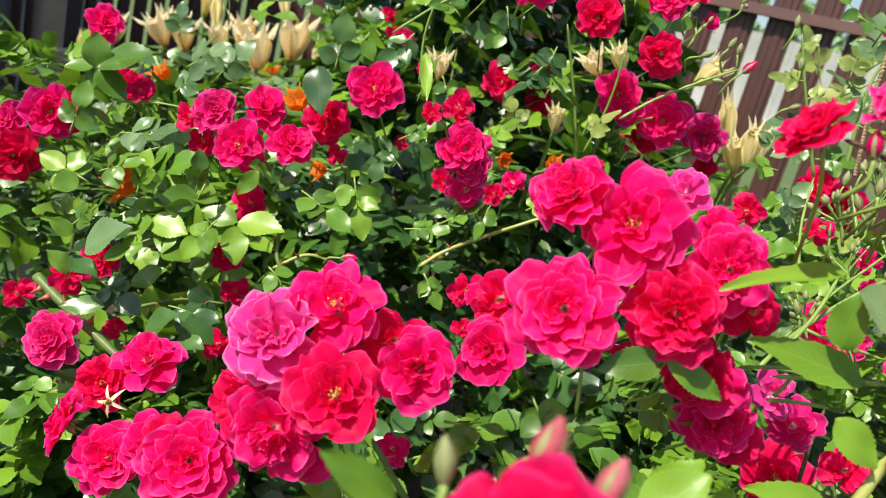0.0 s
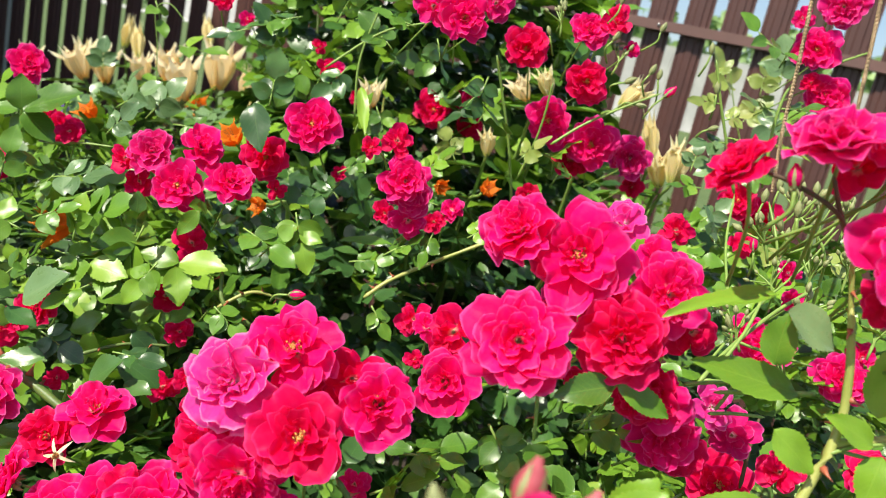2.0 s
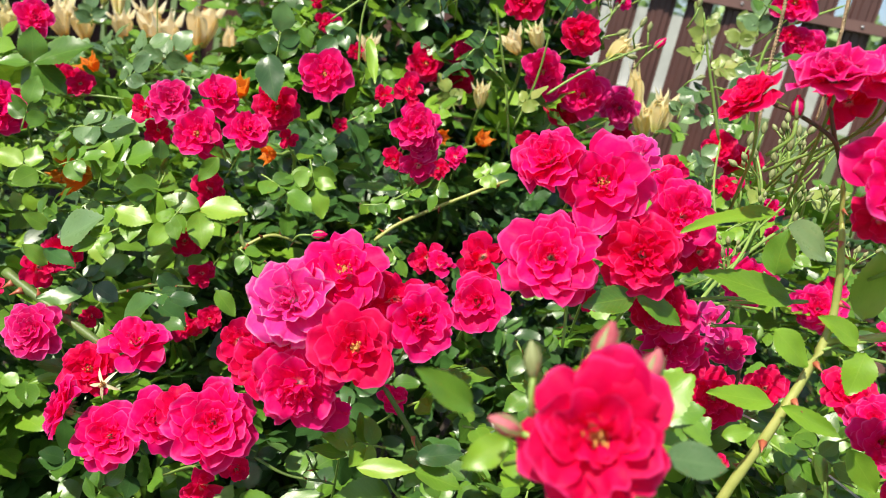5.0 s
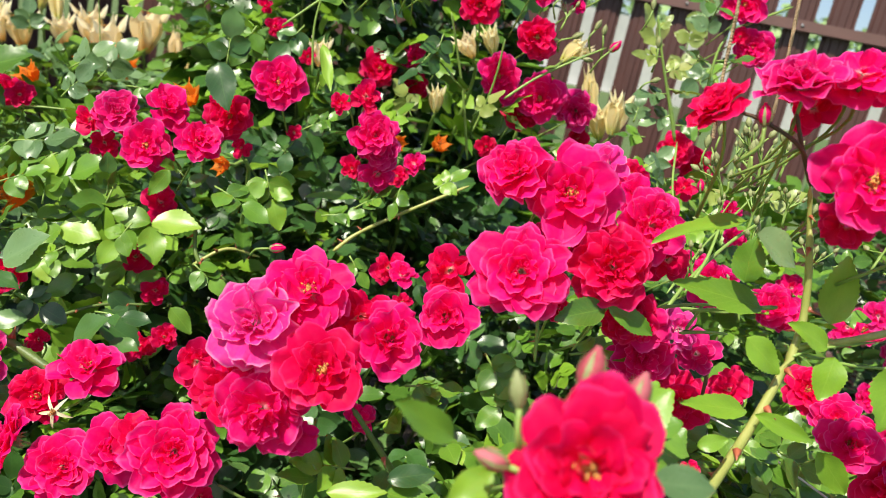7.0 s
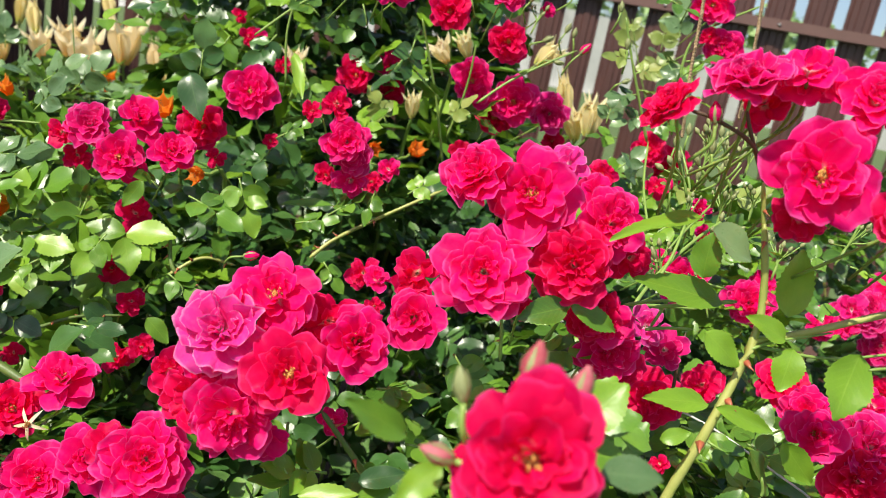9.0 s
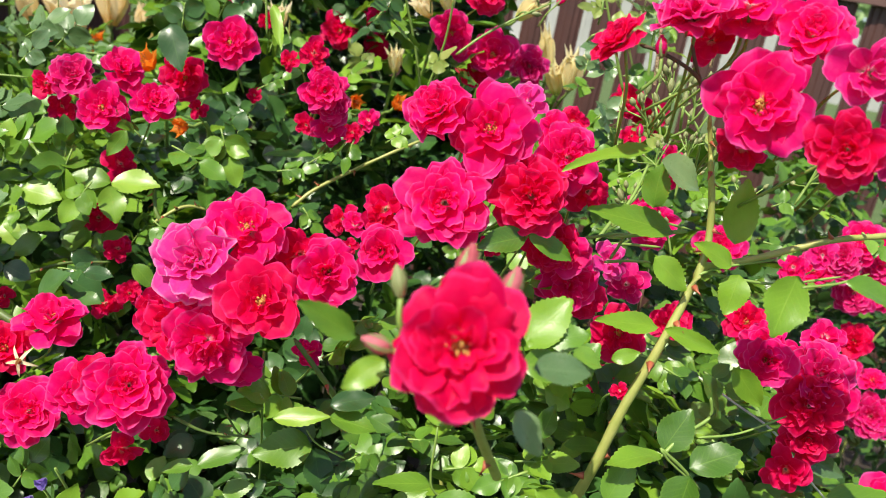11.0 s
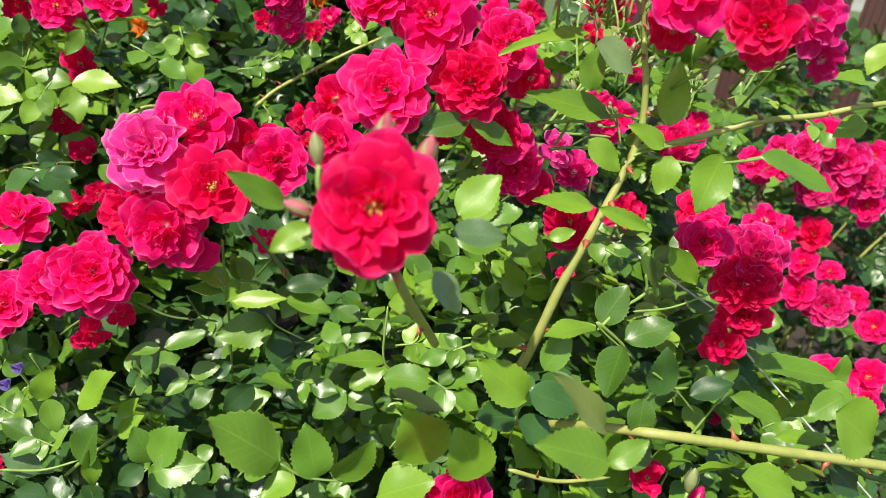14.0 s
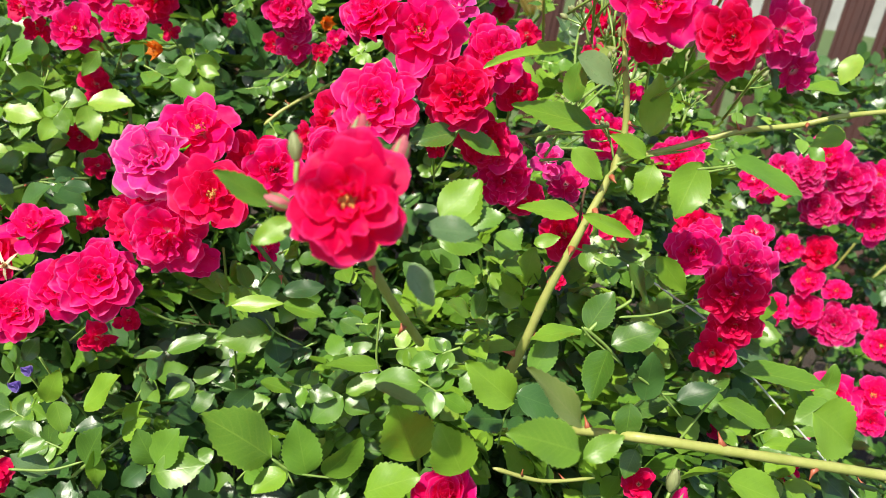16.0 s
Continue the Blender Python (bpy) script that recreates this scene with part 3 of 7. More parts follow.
def cane(plant, points, r0, r1, mat=None, thorns=0, name="cane", label=""):
    """A tapering stem through points, with thorns as its parts."""
    line = smooth_line(points, 7)
    n = len(line)
    rad = [(r0 + (r1 - r0) * i / (n - 1)) * (1 + 0.05 * math.sin(i * 1.7)) for i in range(n)]
    rad[-1] *= 0.35
    rad[0] *= 0.5 if r0 < 0.0025 else 1.0
    v, f = tube_data(line, rad, 10)
    ob = part(name, mesh_of(name, v, f, mat or CANE), Matrix(), plant, label)
    r = rng(int(abs(points[0][0]) * 1e4) + n)
    for i in range(thorns):
        s = int((i + 0.5) / thorns * (n - 2)) + 1
        d = (line[s + 1] - line[s]).normalized() if s + 1 < n else (line[s] - line[s - 1]).normalized()
        out = Matrix.Rotation(r.uniform(0, 6.28), 3, d) @ d.orthogonal().normalized()
        base, L = line[s] + out * rad[s] * 0.7, rad[s] * 1.8 + 0.0034
        tip = base + out * L - d * L * 0.35
        tv, tf = tube_data([base + d * 0.0004, base.lerp(tip, 0.45), tip], [rad[s] * 0.95, rad[s] * 0.36, 0.0001], 6)
        part("thorn", mesh_of("thorn", tv, tf, THORN), Matrix(), ob, "reddish thorn")
    return ob


def mound_entries(r, centre, radii, count, size, depth, up=0.75, low=-0.25, front=True, lid=0.0, apart=0.0):
    """Leaf starts spread over an ellipsoid's skin and a little below it."""
    out = []
    c, q = Vector(centre), Vector(radii)
    tries = 0
    while len(out) < count and tries < count * 12:
        tries += 1
        d = Vector((r.gauss(0, 1), r.gauss(0, 1), r.gauss(0, 1))).normalized()
        if d.z < low or (front and d.y > 0.35):
            continue
        s = 1 - lid - (depth - lid) * r.random() ** 1.4
        p = c + Vector((d.x * q.x, d.y * q.y, d.z * q.z)) * s
        if apart and any((p - o[0]).length < apart for o in out):
            continue
        out_n = Vector((d.x / q.x, d.y / q.y, d.z / q.z)).normalized()
        normal = out_n * 0.6 + Vector((r.gauss(0, 0.45), r.gauss(0, 0.45), up + r.gauss(0, 0.25)))
        along = Vector((r.gauss(0, 1), r.gauss(0, 1), r.gauss(0, 0.5) - 0.1)) + out_n * 0.6
        out.append((p, along, normal, size * r.uniform(0.75, 1.2)))
    return out
# ---- ground, road, far trees ----
def sheet(name, x0, x1, y0, y1, z, mat, label, category, n=2):
    verts = [(x0 + (x1 - x0) * i / n, y0 + (y1 - y0) * j / n, z) for i in range(n + 1) for j in range(n + 1)]
    ob = new(name, mesh_of(name, verts, grid_faces(n + 1, n + 1), mat))
    return tagged(ob, label, category, "", "structure")


sheet("ground", -900, 900, -900, 900, 0.0, LAWN, "sunlit green grass ground beyond the fence", "ground", 4)
sheet("flower_bed", -3.2, 3.2, -0.6, 5.0, 0.006, SOIL, "dark garden soil under the roses", "soil", 4)
road_v = [(-160 + 32 * i, 30 + 7.2 * i + w, 0.02 + 0.001 * k) for i in range(11) for k, w in enumerate((0, 6, 12))]
tagged(new("road", mesh_of("road", road_v, grid_faces(11, 3), ROAD)), "pale gravel road beyond the grass", "road", "", "structure")
far_v, far_f = [], []
for i in range(40):
    x0 = -20 + i * 3.0
    bv = [(x, y, z) for x in (x0, x0 + 2.96) for y in (74, 74.2) for z in (0, 7.5)]
    far_f += [tuple(len(far_v) + q for q in f) for f in ((0, 1, 3, 2), (4, 6, 7, 5), (0, 4, 5, 1), (2, 3, 7, 6), (1, 5, 7, 3))]
    far_v += bv
tagged(new("wall_far", mesh_of("wall_far", far_v, far_f, ROAD, None, False)), "long pale concrete panel wall far beyond the road", "wall", "", "structure")

# unseen wall beside the bed, added to shade the far end of the fence
bm = bmesh.new()
bmesh.ops.create_cube(bm, size=1, matrix=Matrix.Translation((-3.1, 4.4, 2.6)) @ Matrix.Diagonal((0.3, 5.6, 5.2, 1)))
me = bpy.data.meshes.new("wall_west")
bm.to_mesh(me)
bm.free()
me.materials.append(WALL)
tagged(new("wall_west", me), "unseen plain grey wall added to shade the fence", "wall", "", "structure")

# ---- fence ----
FENCE_P, FENCE_A = Vector((1.3, 3.2, 0)), radians(-29)
FENCE_D = Vector((math.cos(FENCE_A), math.sin(FENCE_A), 0))
FENCE_M = Matrix.Translation(FENCE_P) @ Matrix.Rotation(FENCE_A, 4, "Z")


def slat_mesh():
    """Ribbed sheet-steel picket, 105 mm wide, rounded at its top."""
    prof = [(-0.0525, 0.008), (-0.0525, 0.0), (-0.042, 0.0), (-0.037, -0.007), (-0.017, -0.007), (-0.013, -0.012), (0.013, -0.012),
            (0.017, -0.007), (0.037, -0.007), (0.042, 0.0), (0.0525, 0.0), (0.0525, 0.008)]
    verts, faces = [], []
    for z in (0.10, 1.0, 2.02, 2.06, 2.08):
        pinch = 1.0 if z < 2.03 else (0.9 if z < 2.07 else 0.62)
        verts += [(x * pinch, y, z) for x, y in prof]
    n = len(prof)
    faces = grid_faces(5, n)
    back = [(x, y + 0.0012, z) for x, y, z in verts]
    k = len(verts)
    faces += [tuple(k + i for i in reversed(f)) for f in grid_faces(5, n)]
    for row in range(4):
        for j in (0, n - 1):
            faces.append((row * n + j, (row + 1) * n + j, k + (row + 1) * n + j, k + row * n + j))
    return mesh_of("slat", verts + back, faces, FENCE, None, False)


def box_data(x0, x1, y0, y1, z0, z1):
    v = [(x, y, z) for x in (x0, x1) for y in (y0, y1) for z in (z0, z1)]
    return v, [(0, 1, 3, 2), (4, 6, 7, 5), (0, 4, 5, 1), (2, 3, 7, 6), (0, 2, 6, 4), (1, 5, 7, 3)]


fence = thing("fence", FENCE_P, "brown painted steel picket fence behind the flower bed", "fence")
SLAT = slat_mesh()
screw_v, screw_f = tube_data([(0, -0.0015, 0), (0, -0.0045, 0), (0, -0.006, 0)], [0.006, 0.006, 0.003], 8)
SCREW = mesh_of("screw", screw_v, screw_f, STEEL)
for k in range(-38, 12):
    u = 0.054 + 0.1495 * (k + 0.5)
    part("slat", SLAT, FENCE_M @ Matrix.Translation((u, 0, 0)), fence)
for z in (1.715, 0.45):
    v, f = box_data(-5.8, 1.9, -0.052, -0.0135, z - 0.02, z + 0.02)
    rail = part("rail", mesh_of("rail", v, f, RAIL, None, False), FENCE_M, fence, "square brown steel rail")
    for k in range(-38, 12, 3):
        u = 0.054 + 0.1495 * (k + 0.5)
        part("screw", SCREW, FENCE_M @ Matrix.Translation((u + 0.01, -0.052, z)), rail, "zinc screw head")
for u in (-3.2, -0.9, 1.55):
    v, f = box_data(u - 0.03, u + 0.03, 0.016, 0.076, 0.0, 1.95)
    part("post", mesh_of("post", v, f, RAIL, None, False), FENCE_M, fence)

# ---- dark stone garden pillar with a slab ----
pillar = thing("garden_pillar", (-1.35, 2.95, 0), "dark grey stone pillar with a projecting slab", "pillar")
v, f = box_data(-0.055, 0.06, -0.06, 0.06, 0, 1.6)
part("shaft", mesh_of("shaft", v, f, BOX, None, False), Matrix.Translation((-1.38, 2.95, 0)), pillar)
v, f = joined([box_data(-0.11, 0.11, -0.11, 0.11, 0.84, 0.94), box_data(-0.09, 0.09, -0.09, 0.09, 0.94, 0.955)])
part("slab", mesh_of("slab", v, f, BOX, None, False), Matrix.Translation((-1.33, 2.86, 0)), pillar)


# ---- far trees beyond the road ----
def tree(x, y, height, seed):
    r = rng(seed)
    t = thing("tree", (x, y, 0), "leafy green broad tree beyond the road", "tree", "far trees")
    v, f = tube_data([(x, y, 0), (x + 0.1, y, height * 0.25), (x + 0.2, y, height * 0.55)], [0.2, 0.15, 0.06], 8)
    part("trunk", mesh_of("trunk", v, f, BARK), Matrix(), t)
    limbs = []
    for i in range(5):
        a = i * 1.26 + r.random()
        limbs.append(tube_data([(x + 0.1, y, height * 0.25), (x + math.cos(a) * 0.9, y + math.sin(a) * 0.9, height * 0.5), (x + math.cos(a) * 1.6, y + math.sin(a) * 1.6, height * 0.7)], [0.08, 0.05, 0.02], 5))
    v, f = joined(limbs)
    part("limbs", mesh_of("limbs", v, f, BARK), Matrix(), t)
    ent = []
    for i in range(10):
        a = r.uniform(0, 6.28)
        c = (x + math.cos(a) * r.uniform(0, 1.6), y + math.sin(a) * r.uniform(0, 1.2), height * r.uniform(0.18, 0.85))
        ent += mound_entries(r, c, (r.uniform(1.5, 2.4), 1.4, r.uniform(1.2, 1.8)), 60, 0.70, 0.5, 0.0, -0.8, True)
    # crown leaves carry the distance haze as a pale colour
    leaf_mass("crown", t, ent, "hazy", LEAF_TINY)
    return t


for k in range(12):
    r = rng(300 + k)
    tree(-8 + k * 6.5 + r.uniform(-1.5, 1.5), 79 + r.uniform(-2, 4), r.uniform(7.0, 9.5), 300 + k)

woods = thing("far_woods", (40, 92, 0), "band of sunlit green woodland far beyond the fence", "woods", "", "stuff")
r = rng(88)
ent = []
for k in range(125):
    c = (-30 + k * 1.2 + r.uniform(-1, 1), 92 + r.uniform(-2, 2), r.uniform(2.0, 12.5))
    ent += mound_entries(r, c, (2.8, 1.8, r.uniform(2.2, 3.6)), 45, 1.6, 0.4, 0.0, -0.8, True)
# pale leaf colour stands for haze over the woods
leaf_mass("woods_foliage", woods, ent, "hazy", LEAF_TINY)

# ---- the rose plants ----
front = thing("rose_bush", (0.12, 0.75, 0), "bushy shrub rose covered in hot pink red blooms", "rose bush", "rose bushes")
middle = thing("rose_bush", (-0.2, 1.1, 0), "leafy rose bush with clusters of crimson pink blooms", "rose bush", "rose bushes")
tall = thing("rose_bush", (0.2, 1.5, 0), "tall climbing rose bush with red blooms and green buds", "rose bush", "rose bushes")
side = thing("rose_bush", (1.0, 1.15, 0), "low rose bush thick with small pink red blooms", "rose bush", "rose bushes")


def mound(plant, seed, centre, radii, sprays, loose, size, depth, tones, shapes=None, low=-0.2, up=0.75):
    """Foliage over a mound: pinnate leaves on the skin, a loose mass beneath, coloured dark for shade."""
    r = rng(seed)
    for p, a, n, s in mound_entries(r, centre, radii, sprays, size, 0.14, up, low):
        spray(plant, p.x, p.y, p.z, a, n, s, tones[r.randrange(len(tones))], 5 if r.random() < 0.6 else 7)
    for i, tone in enumerate(sorted(set(tones))):
        ent = []
        for p, a, n, s in mound_entries(r, centre, radii, loose // (9 * len(set(tones))), size, 0.10, up, low, True, 0.0, size * 0.75):
            ent += spray_plan(r, p, a, n, s, 5)[1]
        leaf_mass("foliage", plant, ent, tone, shapes)
    # inner leaves are all deep green: the shade of the gaps by colour
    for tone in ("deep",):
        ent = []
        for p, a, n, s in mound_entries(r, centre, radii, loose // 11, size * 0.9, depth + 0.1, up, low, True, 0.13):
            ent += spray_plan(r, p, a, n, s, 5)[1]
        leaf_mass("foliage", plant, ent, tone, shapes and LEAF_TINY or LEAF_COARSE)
    # woody stems inside the mound
    c, q = Vector(centre), Vector(radii)
    for i in range(9):
        a = r.uniform(0, 6.28)
        foot = Vector((c.x + 0.08 * math.cos(a), c.y + 0.08 * math.sin(a), 0))
        top = c + Vector((math.cos(a) * q.x * 0.75, math.sin(a) * q.y * 0.75, q.z * r.uniform(0.3, 0.7)))
        midp = foot.lerp(top, 0.55) + Vector((0, 0, 0.12))
        cane(plant, [foot, midp, top], 0.006, 0.002, CANE_DARK if i % 3 else CANE, 0)


# next two in deeper greens, shade between the front leaves put into colour
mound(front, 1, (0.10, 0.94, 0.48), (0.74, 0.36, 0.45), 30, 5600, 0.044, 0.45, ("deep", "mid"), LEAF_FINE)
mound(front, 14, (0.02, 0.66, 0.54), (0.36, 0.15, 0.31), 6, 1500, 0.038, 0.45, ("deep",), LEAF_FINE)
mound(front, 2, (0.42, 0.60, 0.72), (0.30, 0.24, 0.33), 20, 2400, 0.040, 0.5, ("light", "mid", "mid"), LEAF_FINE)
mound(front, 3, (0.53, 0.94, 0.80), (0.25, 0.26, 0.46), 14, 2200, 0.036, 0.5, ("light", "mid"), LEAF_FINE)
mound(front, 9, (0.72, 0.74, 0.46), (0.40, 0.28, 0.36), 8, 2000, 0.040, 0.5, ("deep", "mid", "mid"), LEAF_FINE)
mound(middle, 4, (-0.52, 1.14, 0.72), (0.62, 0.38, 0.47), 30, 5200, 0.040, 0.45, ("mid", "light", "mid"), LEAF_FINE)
# only deep green: this half's shade is put into its leaf colour
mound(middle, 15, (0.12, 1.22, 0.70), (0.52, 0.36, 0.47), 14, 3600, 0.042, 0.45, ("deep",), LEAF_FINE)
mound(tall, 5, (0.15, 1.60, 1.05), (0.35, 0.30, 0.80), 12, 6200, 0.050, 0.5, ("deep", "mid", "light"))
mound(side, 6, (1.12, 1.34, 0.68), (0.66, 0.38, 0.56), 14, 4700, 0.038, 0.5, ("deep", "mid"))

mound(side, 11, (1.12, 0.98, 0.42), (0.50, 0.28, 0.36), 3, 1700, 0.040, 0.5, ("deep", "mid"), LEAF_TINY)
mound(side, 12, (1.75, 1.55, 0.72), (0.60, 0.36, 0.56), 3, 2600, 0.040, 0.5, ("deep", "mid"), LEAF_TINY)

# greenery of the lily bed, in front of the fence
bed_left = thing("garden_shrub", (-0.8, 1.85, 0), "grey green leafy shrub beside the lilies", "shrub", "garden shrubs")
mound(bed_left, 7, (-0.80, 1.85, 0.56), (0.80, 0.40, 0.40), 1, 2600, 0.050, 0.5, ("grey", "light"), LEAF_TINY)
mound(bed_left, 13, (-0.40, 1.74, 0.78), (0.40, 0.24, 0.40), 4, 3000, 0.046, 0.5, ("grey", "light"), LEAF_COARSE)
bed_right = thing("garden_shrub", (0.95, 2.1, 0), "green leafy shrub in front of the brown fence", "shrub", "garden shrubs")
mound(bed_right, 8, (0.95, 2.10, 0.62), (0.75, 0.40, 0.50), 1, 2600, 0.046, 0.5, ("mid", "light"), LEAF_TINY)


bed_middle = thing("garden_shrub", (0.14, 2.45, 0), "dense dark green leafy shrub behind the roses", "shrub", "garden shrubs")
# grey and mid tones paint a slight haze over this shrub
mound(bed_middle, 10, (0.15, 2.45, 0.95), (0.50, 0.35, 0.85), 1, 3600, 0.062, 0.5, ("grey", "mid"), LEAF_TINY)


# ---- lilies ----
LILY_STAMEN = {}


def lily(x, y, z, size, up, tone, closed=False, group="peach lilies"):
    """A lily: stem from the ground, narrow leaves, one trumpet bloom that opens along up."""
    colour = {"peach": "pale peach", "cream": "pale cream yellow", "orange": "bright orange"}[tone]
    plant = thing("lily", (x, y + 0.3, 0), colour + (" lily in bud on a green stem" if closed else " lily with an upright trumpet bloom"), "lily", group)
    r = rng(int(abs(x * 7919 + z * 104729)))
    n = Vector(up).normalized()
    p = Vector((x, y, z))
    line = smooth_line([(x, y + 0.30, 0), (x + r.uniform(-0.02, 0.02), y + 0.24, z * 0.6), p - n * 0.03 + Vector((0, 0.06, -0.05)), p], 5)
    v, f = tube_data(line, [0.0042 - 0.002 * i / len(line) for i in range(len(line))], 8)
    part("stem", mesh_of("stem", v, f, TWIG), Matrix(), plant)
    for i in range(5):
        q = line[int((0.45 + 0.5 * i / 5) * (len(line) - 1))]
        a = i * 2.4
        part("leaf", leaf_mesh("light" if i % 2 else "mid", i % 2, True),
             leaf_pose(q, (math.cos(a), math.sin(a), 0.5), (0, 0, 1), r.uniform(0.08, 0.12), 0.55), plant)
    m = Matrix.Translation(p) @ axes(n, (1, 0.2, 0)) @ Matrix.Scale(size * 1.15, 4)
    v, f = tube_data([(0, 0, -0.03), (0, 0, 0.05), (0, 0, 0.16)], [0.04, 0.07, 0.05], 8)
    bloom = part("bloom", mesh_of("bloom_base", v, f, SEPAL), m, plant, colour + " lily bloom")
    for i in range(6):
        e = 86 if closed else ((74 if i % 2 else 69) if tone == "peach" else 79 if tone == "cream" else 62) + r.uniform(-6, 4)
        local = (Matrix.Rotation(i * 1.047 + r.uniform(-0.1, 0.1), 4, "Z") @ Matrix.Translation((0.03, 0, 0.03)) @ Matrix.Rotation(-radians(e), 4, "Y")
                 @ Matrix.Diagonal((1.0, 0.62 if closed else 1.45 if tone == "orange" else (1.0 if i % 2 else 0.85), 1.0 if not closed else 0.15, 1)))
        part("petal", petal_of(tone, "lily", i), m @ local, bloom)
    if not closed:
        for i in range(6):
            a = i * 1.047 + 0.5
            tip = Vector((math.cos(a) * 0.13, math.sin(a) * 0.13, 0.75))
            v, f = joined([tube_data([(0, 0, 0.1), tip * 0.6, tip], [0.008, 0.007, 0.006], 4), tube_data([tip - Vector((0.03, 0, 0)), tip, tip + Vector((0.03, 0, 0))], [0.008, 0.016, 0.008], 5)])
            part("stamen", mesh_of("stamen", v, f, STAMEN_BROWN), m, bloom)
    return plant


def bellflower(x, y, z, size, face):
    plant = thing("bellflower", (x, y, 0), "small violet bellflower on a thin green stem", "flower", "bellflowers")
    n = Vector(face).normalized()
    p = Vector((x, y, z))
    line = smooth_line([(x + 0.04, y + 0.30, 0), (x + 0.03, y + 0.20, z * 0.7), p - n * 0.01], 6)
    v, f = tube_data(line, [0.0012] * len(line), 5)
    part("stem", mesh_of("stem", v, f, TWIG), Matrix(), plant)
    m = Matrix.Translation(p) @ axes(n, (1, 0, 0)) @ Matrix.Scale(size * 0.6, 4)
    for i in range(5):
        part("petal", petal_of("violet", "inner", i), m @ Matrix.Rotation(i * 1.257, 4, "Z") @ Matrix.Rotation(-radians(48), 4, "Y"), plant)
    return plant


def spent_bloom(plant, x, y, z, size, face):
    """A bloom that has dropped its petals: pale dry sepals in a star."""
    m = Matrix.Translation((x, y, z)) @ axes(face, (0.6, 0, 1)) @ Matrix.Scale(size * 0.5, 4)
    v, f = joined([tube_data([(0, 0, -0.5), (0, 0, -0.2), (0, 0, 0.02)], [0.10, 0.22, 0.20], 9)])
    hip = part("spent_bloom", mesh_of("spent_bloom", v, f, SEPAL_PALE), m, plant, "spent bloom with a star of pale sepals")
    for i in range(5):
        v, f = joined(star_pieces(1, 1.10, 0.26, 0.12, rng(70 + i), 0.1))
        part("sepal", mesh_of("sepal", v, f, SEPAL_PALE), m @ Matrix.Rotation(i * 1.257, 4, "Z"), hip)
    part("stamen_tuft", stamens_mesh(1, STAMEN_BROWN), m @ Matrix.Scale(1.5, 4), hip)


def twine(points, radius):
    """Twisted jute twine of two strands."""
    line = smooth_line(points, 40)
    plant = thing("garden_twine", tuple(points[0]), "brown jute twine stretched upright to tie the roses", "twine", "garden twines")
    for k in range(2):
        pts = [p + Vector((math.cos(i * 1.5 + k * math.pi), math.sin(i * 1.5 + k * math.pi), 0)) * radius * 0.34 for i, p in enumerate(line)]
        v, f = tube_data(pts, [radius * 0.80] * len(pts), 6)
        part("strand", mesh_of("strand", v, f, TWINE), Matrix(), plant)
    return plant


def wire(points, radius):
    """Thin pale support wire that arches out of the soil."""
    a, b = Vector(points[0]), Vector(points[-1])
    d = (b - Vector(points[-2])).normalized()
    line = smooth_line([(a.x + 0.06, a.y + 0.40, 0), (a.x + 0.05, a.y + 0.30, a.z - 0.40), (a.x + 0.03, a.y + 0.12, a.z - 0.10)] + list(points[1:]) + [b + d * 0.15, b + d * 0.4 - Vector((0, 0, 0.2)), (b.x + d.x * 0.5, b.y + d.y * 0.5, 0)], 8)
    ob = thing("support_wire", (a.x, a.y, 0), "thin pale plastic coated wire hoop among the roses", "wire")
    v, f = tube_data(line, [radius] * len(line), 8)
    part("wire_rod", mesh_of("wire_rod", v, f, WIRE), Matrix(), ob)
    return ob

# ---- blooms, buds, single leaves and stems ----
rose(front, -0.032, 0.45, 1.17, 0.061, (-0.34, -0.79, 0.5), "pale", "ruffled")
rose(front, -0.002, 0.465, 1.192, 0.061, (-0.05, -0.7, 0.71), "hot", "open")
rose(front, 0.011, 0.425, 1.156, 0.057, (-0.02, -0.88, 0.48), "red", "open")
rose(front, 0.054, 0.455, 1.17, 0.054, (0.12, -0.86, 0.49), "hot", "semi")
rose(front, -0.02, 0.44, 1.117, 0.06, (-0.06, -1, -0.06), "hot", "ruffled")
rose(front, -0.044, 0.465, 1.116, 0.049, (-0.56, -0.79, 0.24), "red", "open")
rose(front, -0.001, 0.445, 1.1, 0.041, (0.11, -0.97, -0.21), "hot", "semi")
rose(front, 0.037, 0.475, 1.175, 0.042, (0.01, -0.84, 0.54), "red", "open")
rose(front, 0.121, 0.42, 1.239, 0.065, (-0.36, -0.87, 0.35), "hot", "full")
rose(front, 0.113, 0.45, 1.295, 0.049, (-0.69, -0.49, 0.53), "hot", "ruffled")
rose(front, 0.149, 0.44, 1.289, 0.066, (-0.42, -0.82, 0.38), "hot", "open")
rose(front, 0.179, 0.418, 1.252, 0.054, (-0.34, -0.93, 0.15), "red", "ruffled")
rose(front, 0.204, 0.432, 1.279, 0.048, (-0.06, -0.93, 0.36), "hot", "ruffled")
rose(front, 0.18, 0.47, 1.308, 0.04, (-0.36, -0.52, 0.77), "pale", "ruffled")
rose(front, 0.098, 0.5, 1.209, 0.039, (-0.52, -0.83, 0.21), "red", "open")
rose(front, 0.098, 0.48, 1.181, 0.046, (-0.53, -0.79, 0.3), "hot", "semi")
rose(front, 0.2, 0.45, 1.293, 0.034, (-0.04, -0.81, 0.58), "hot", "semi")
rose(front, 0.211, 0.44, 1.215, 0.046, (-0.24, -0.97, 0.03), "red", "ruffled")
rose(front, 0.221, 0.44, 1.211, 0.042, (-0.19, -0.94, 0.27), "hot", "open")
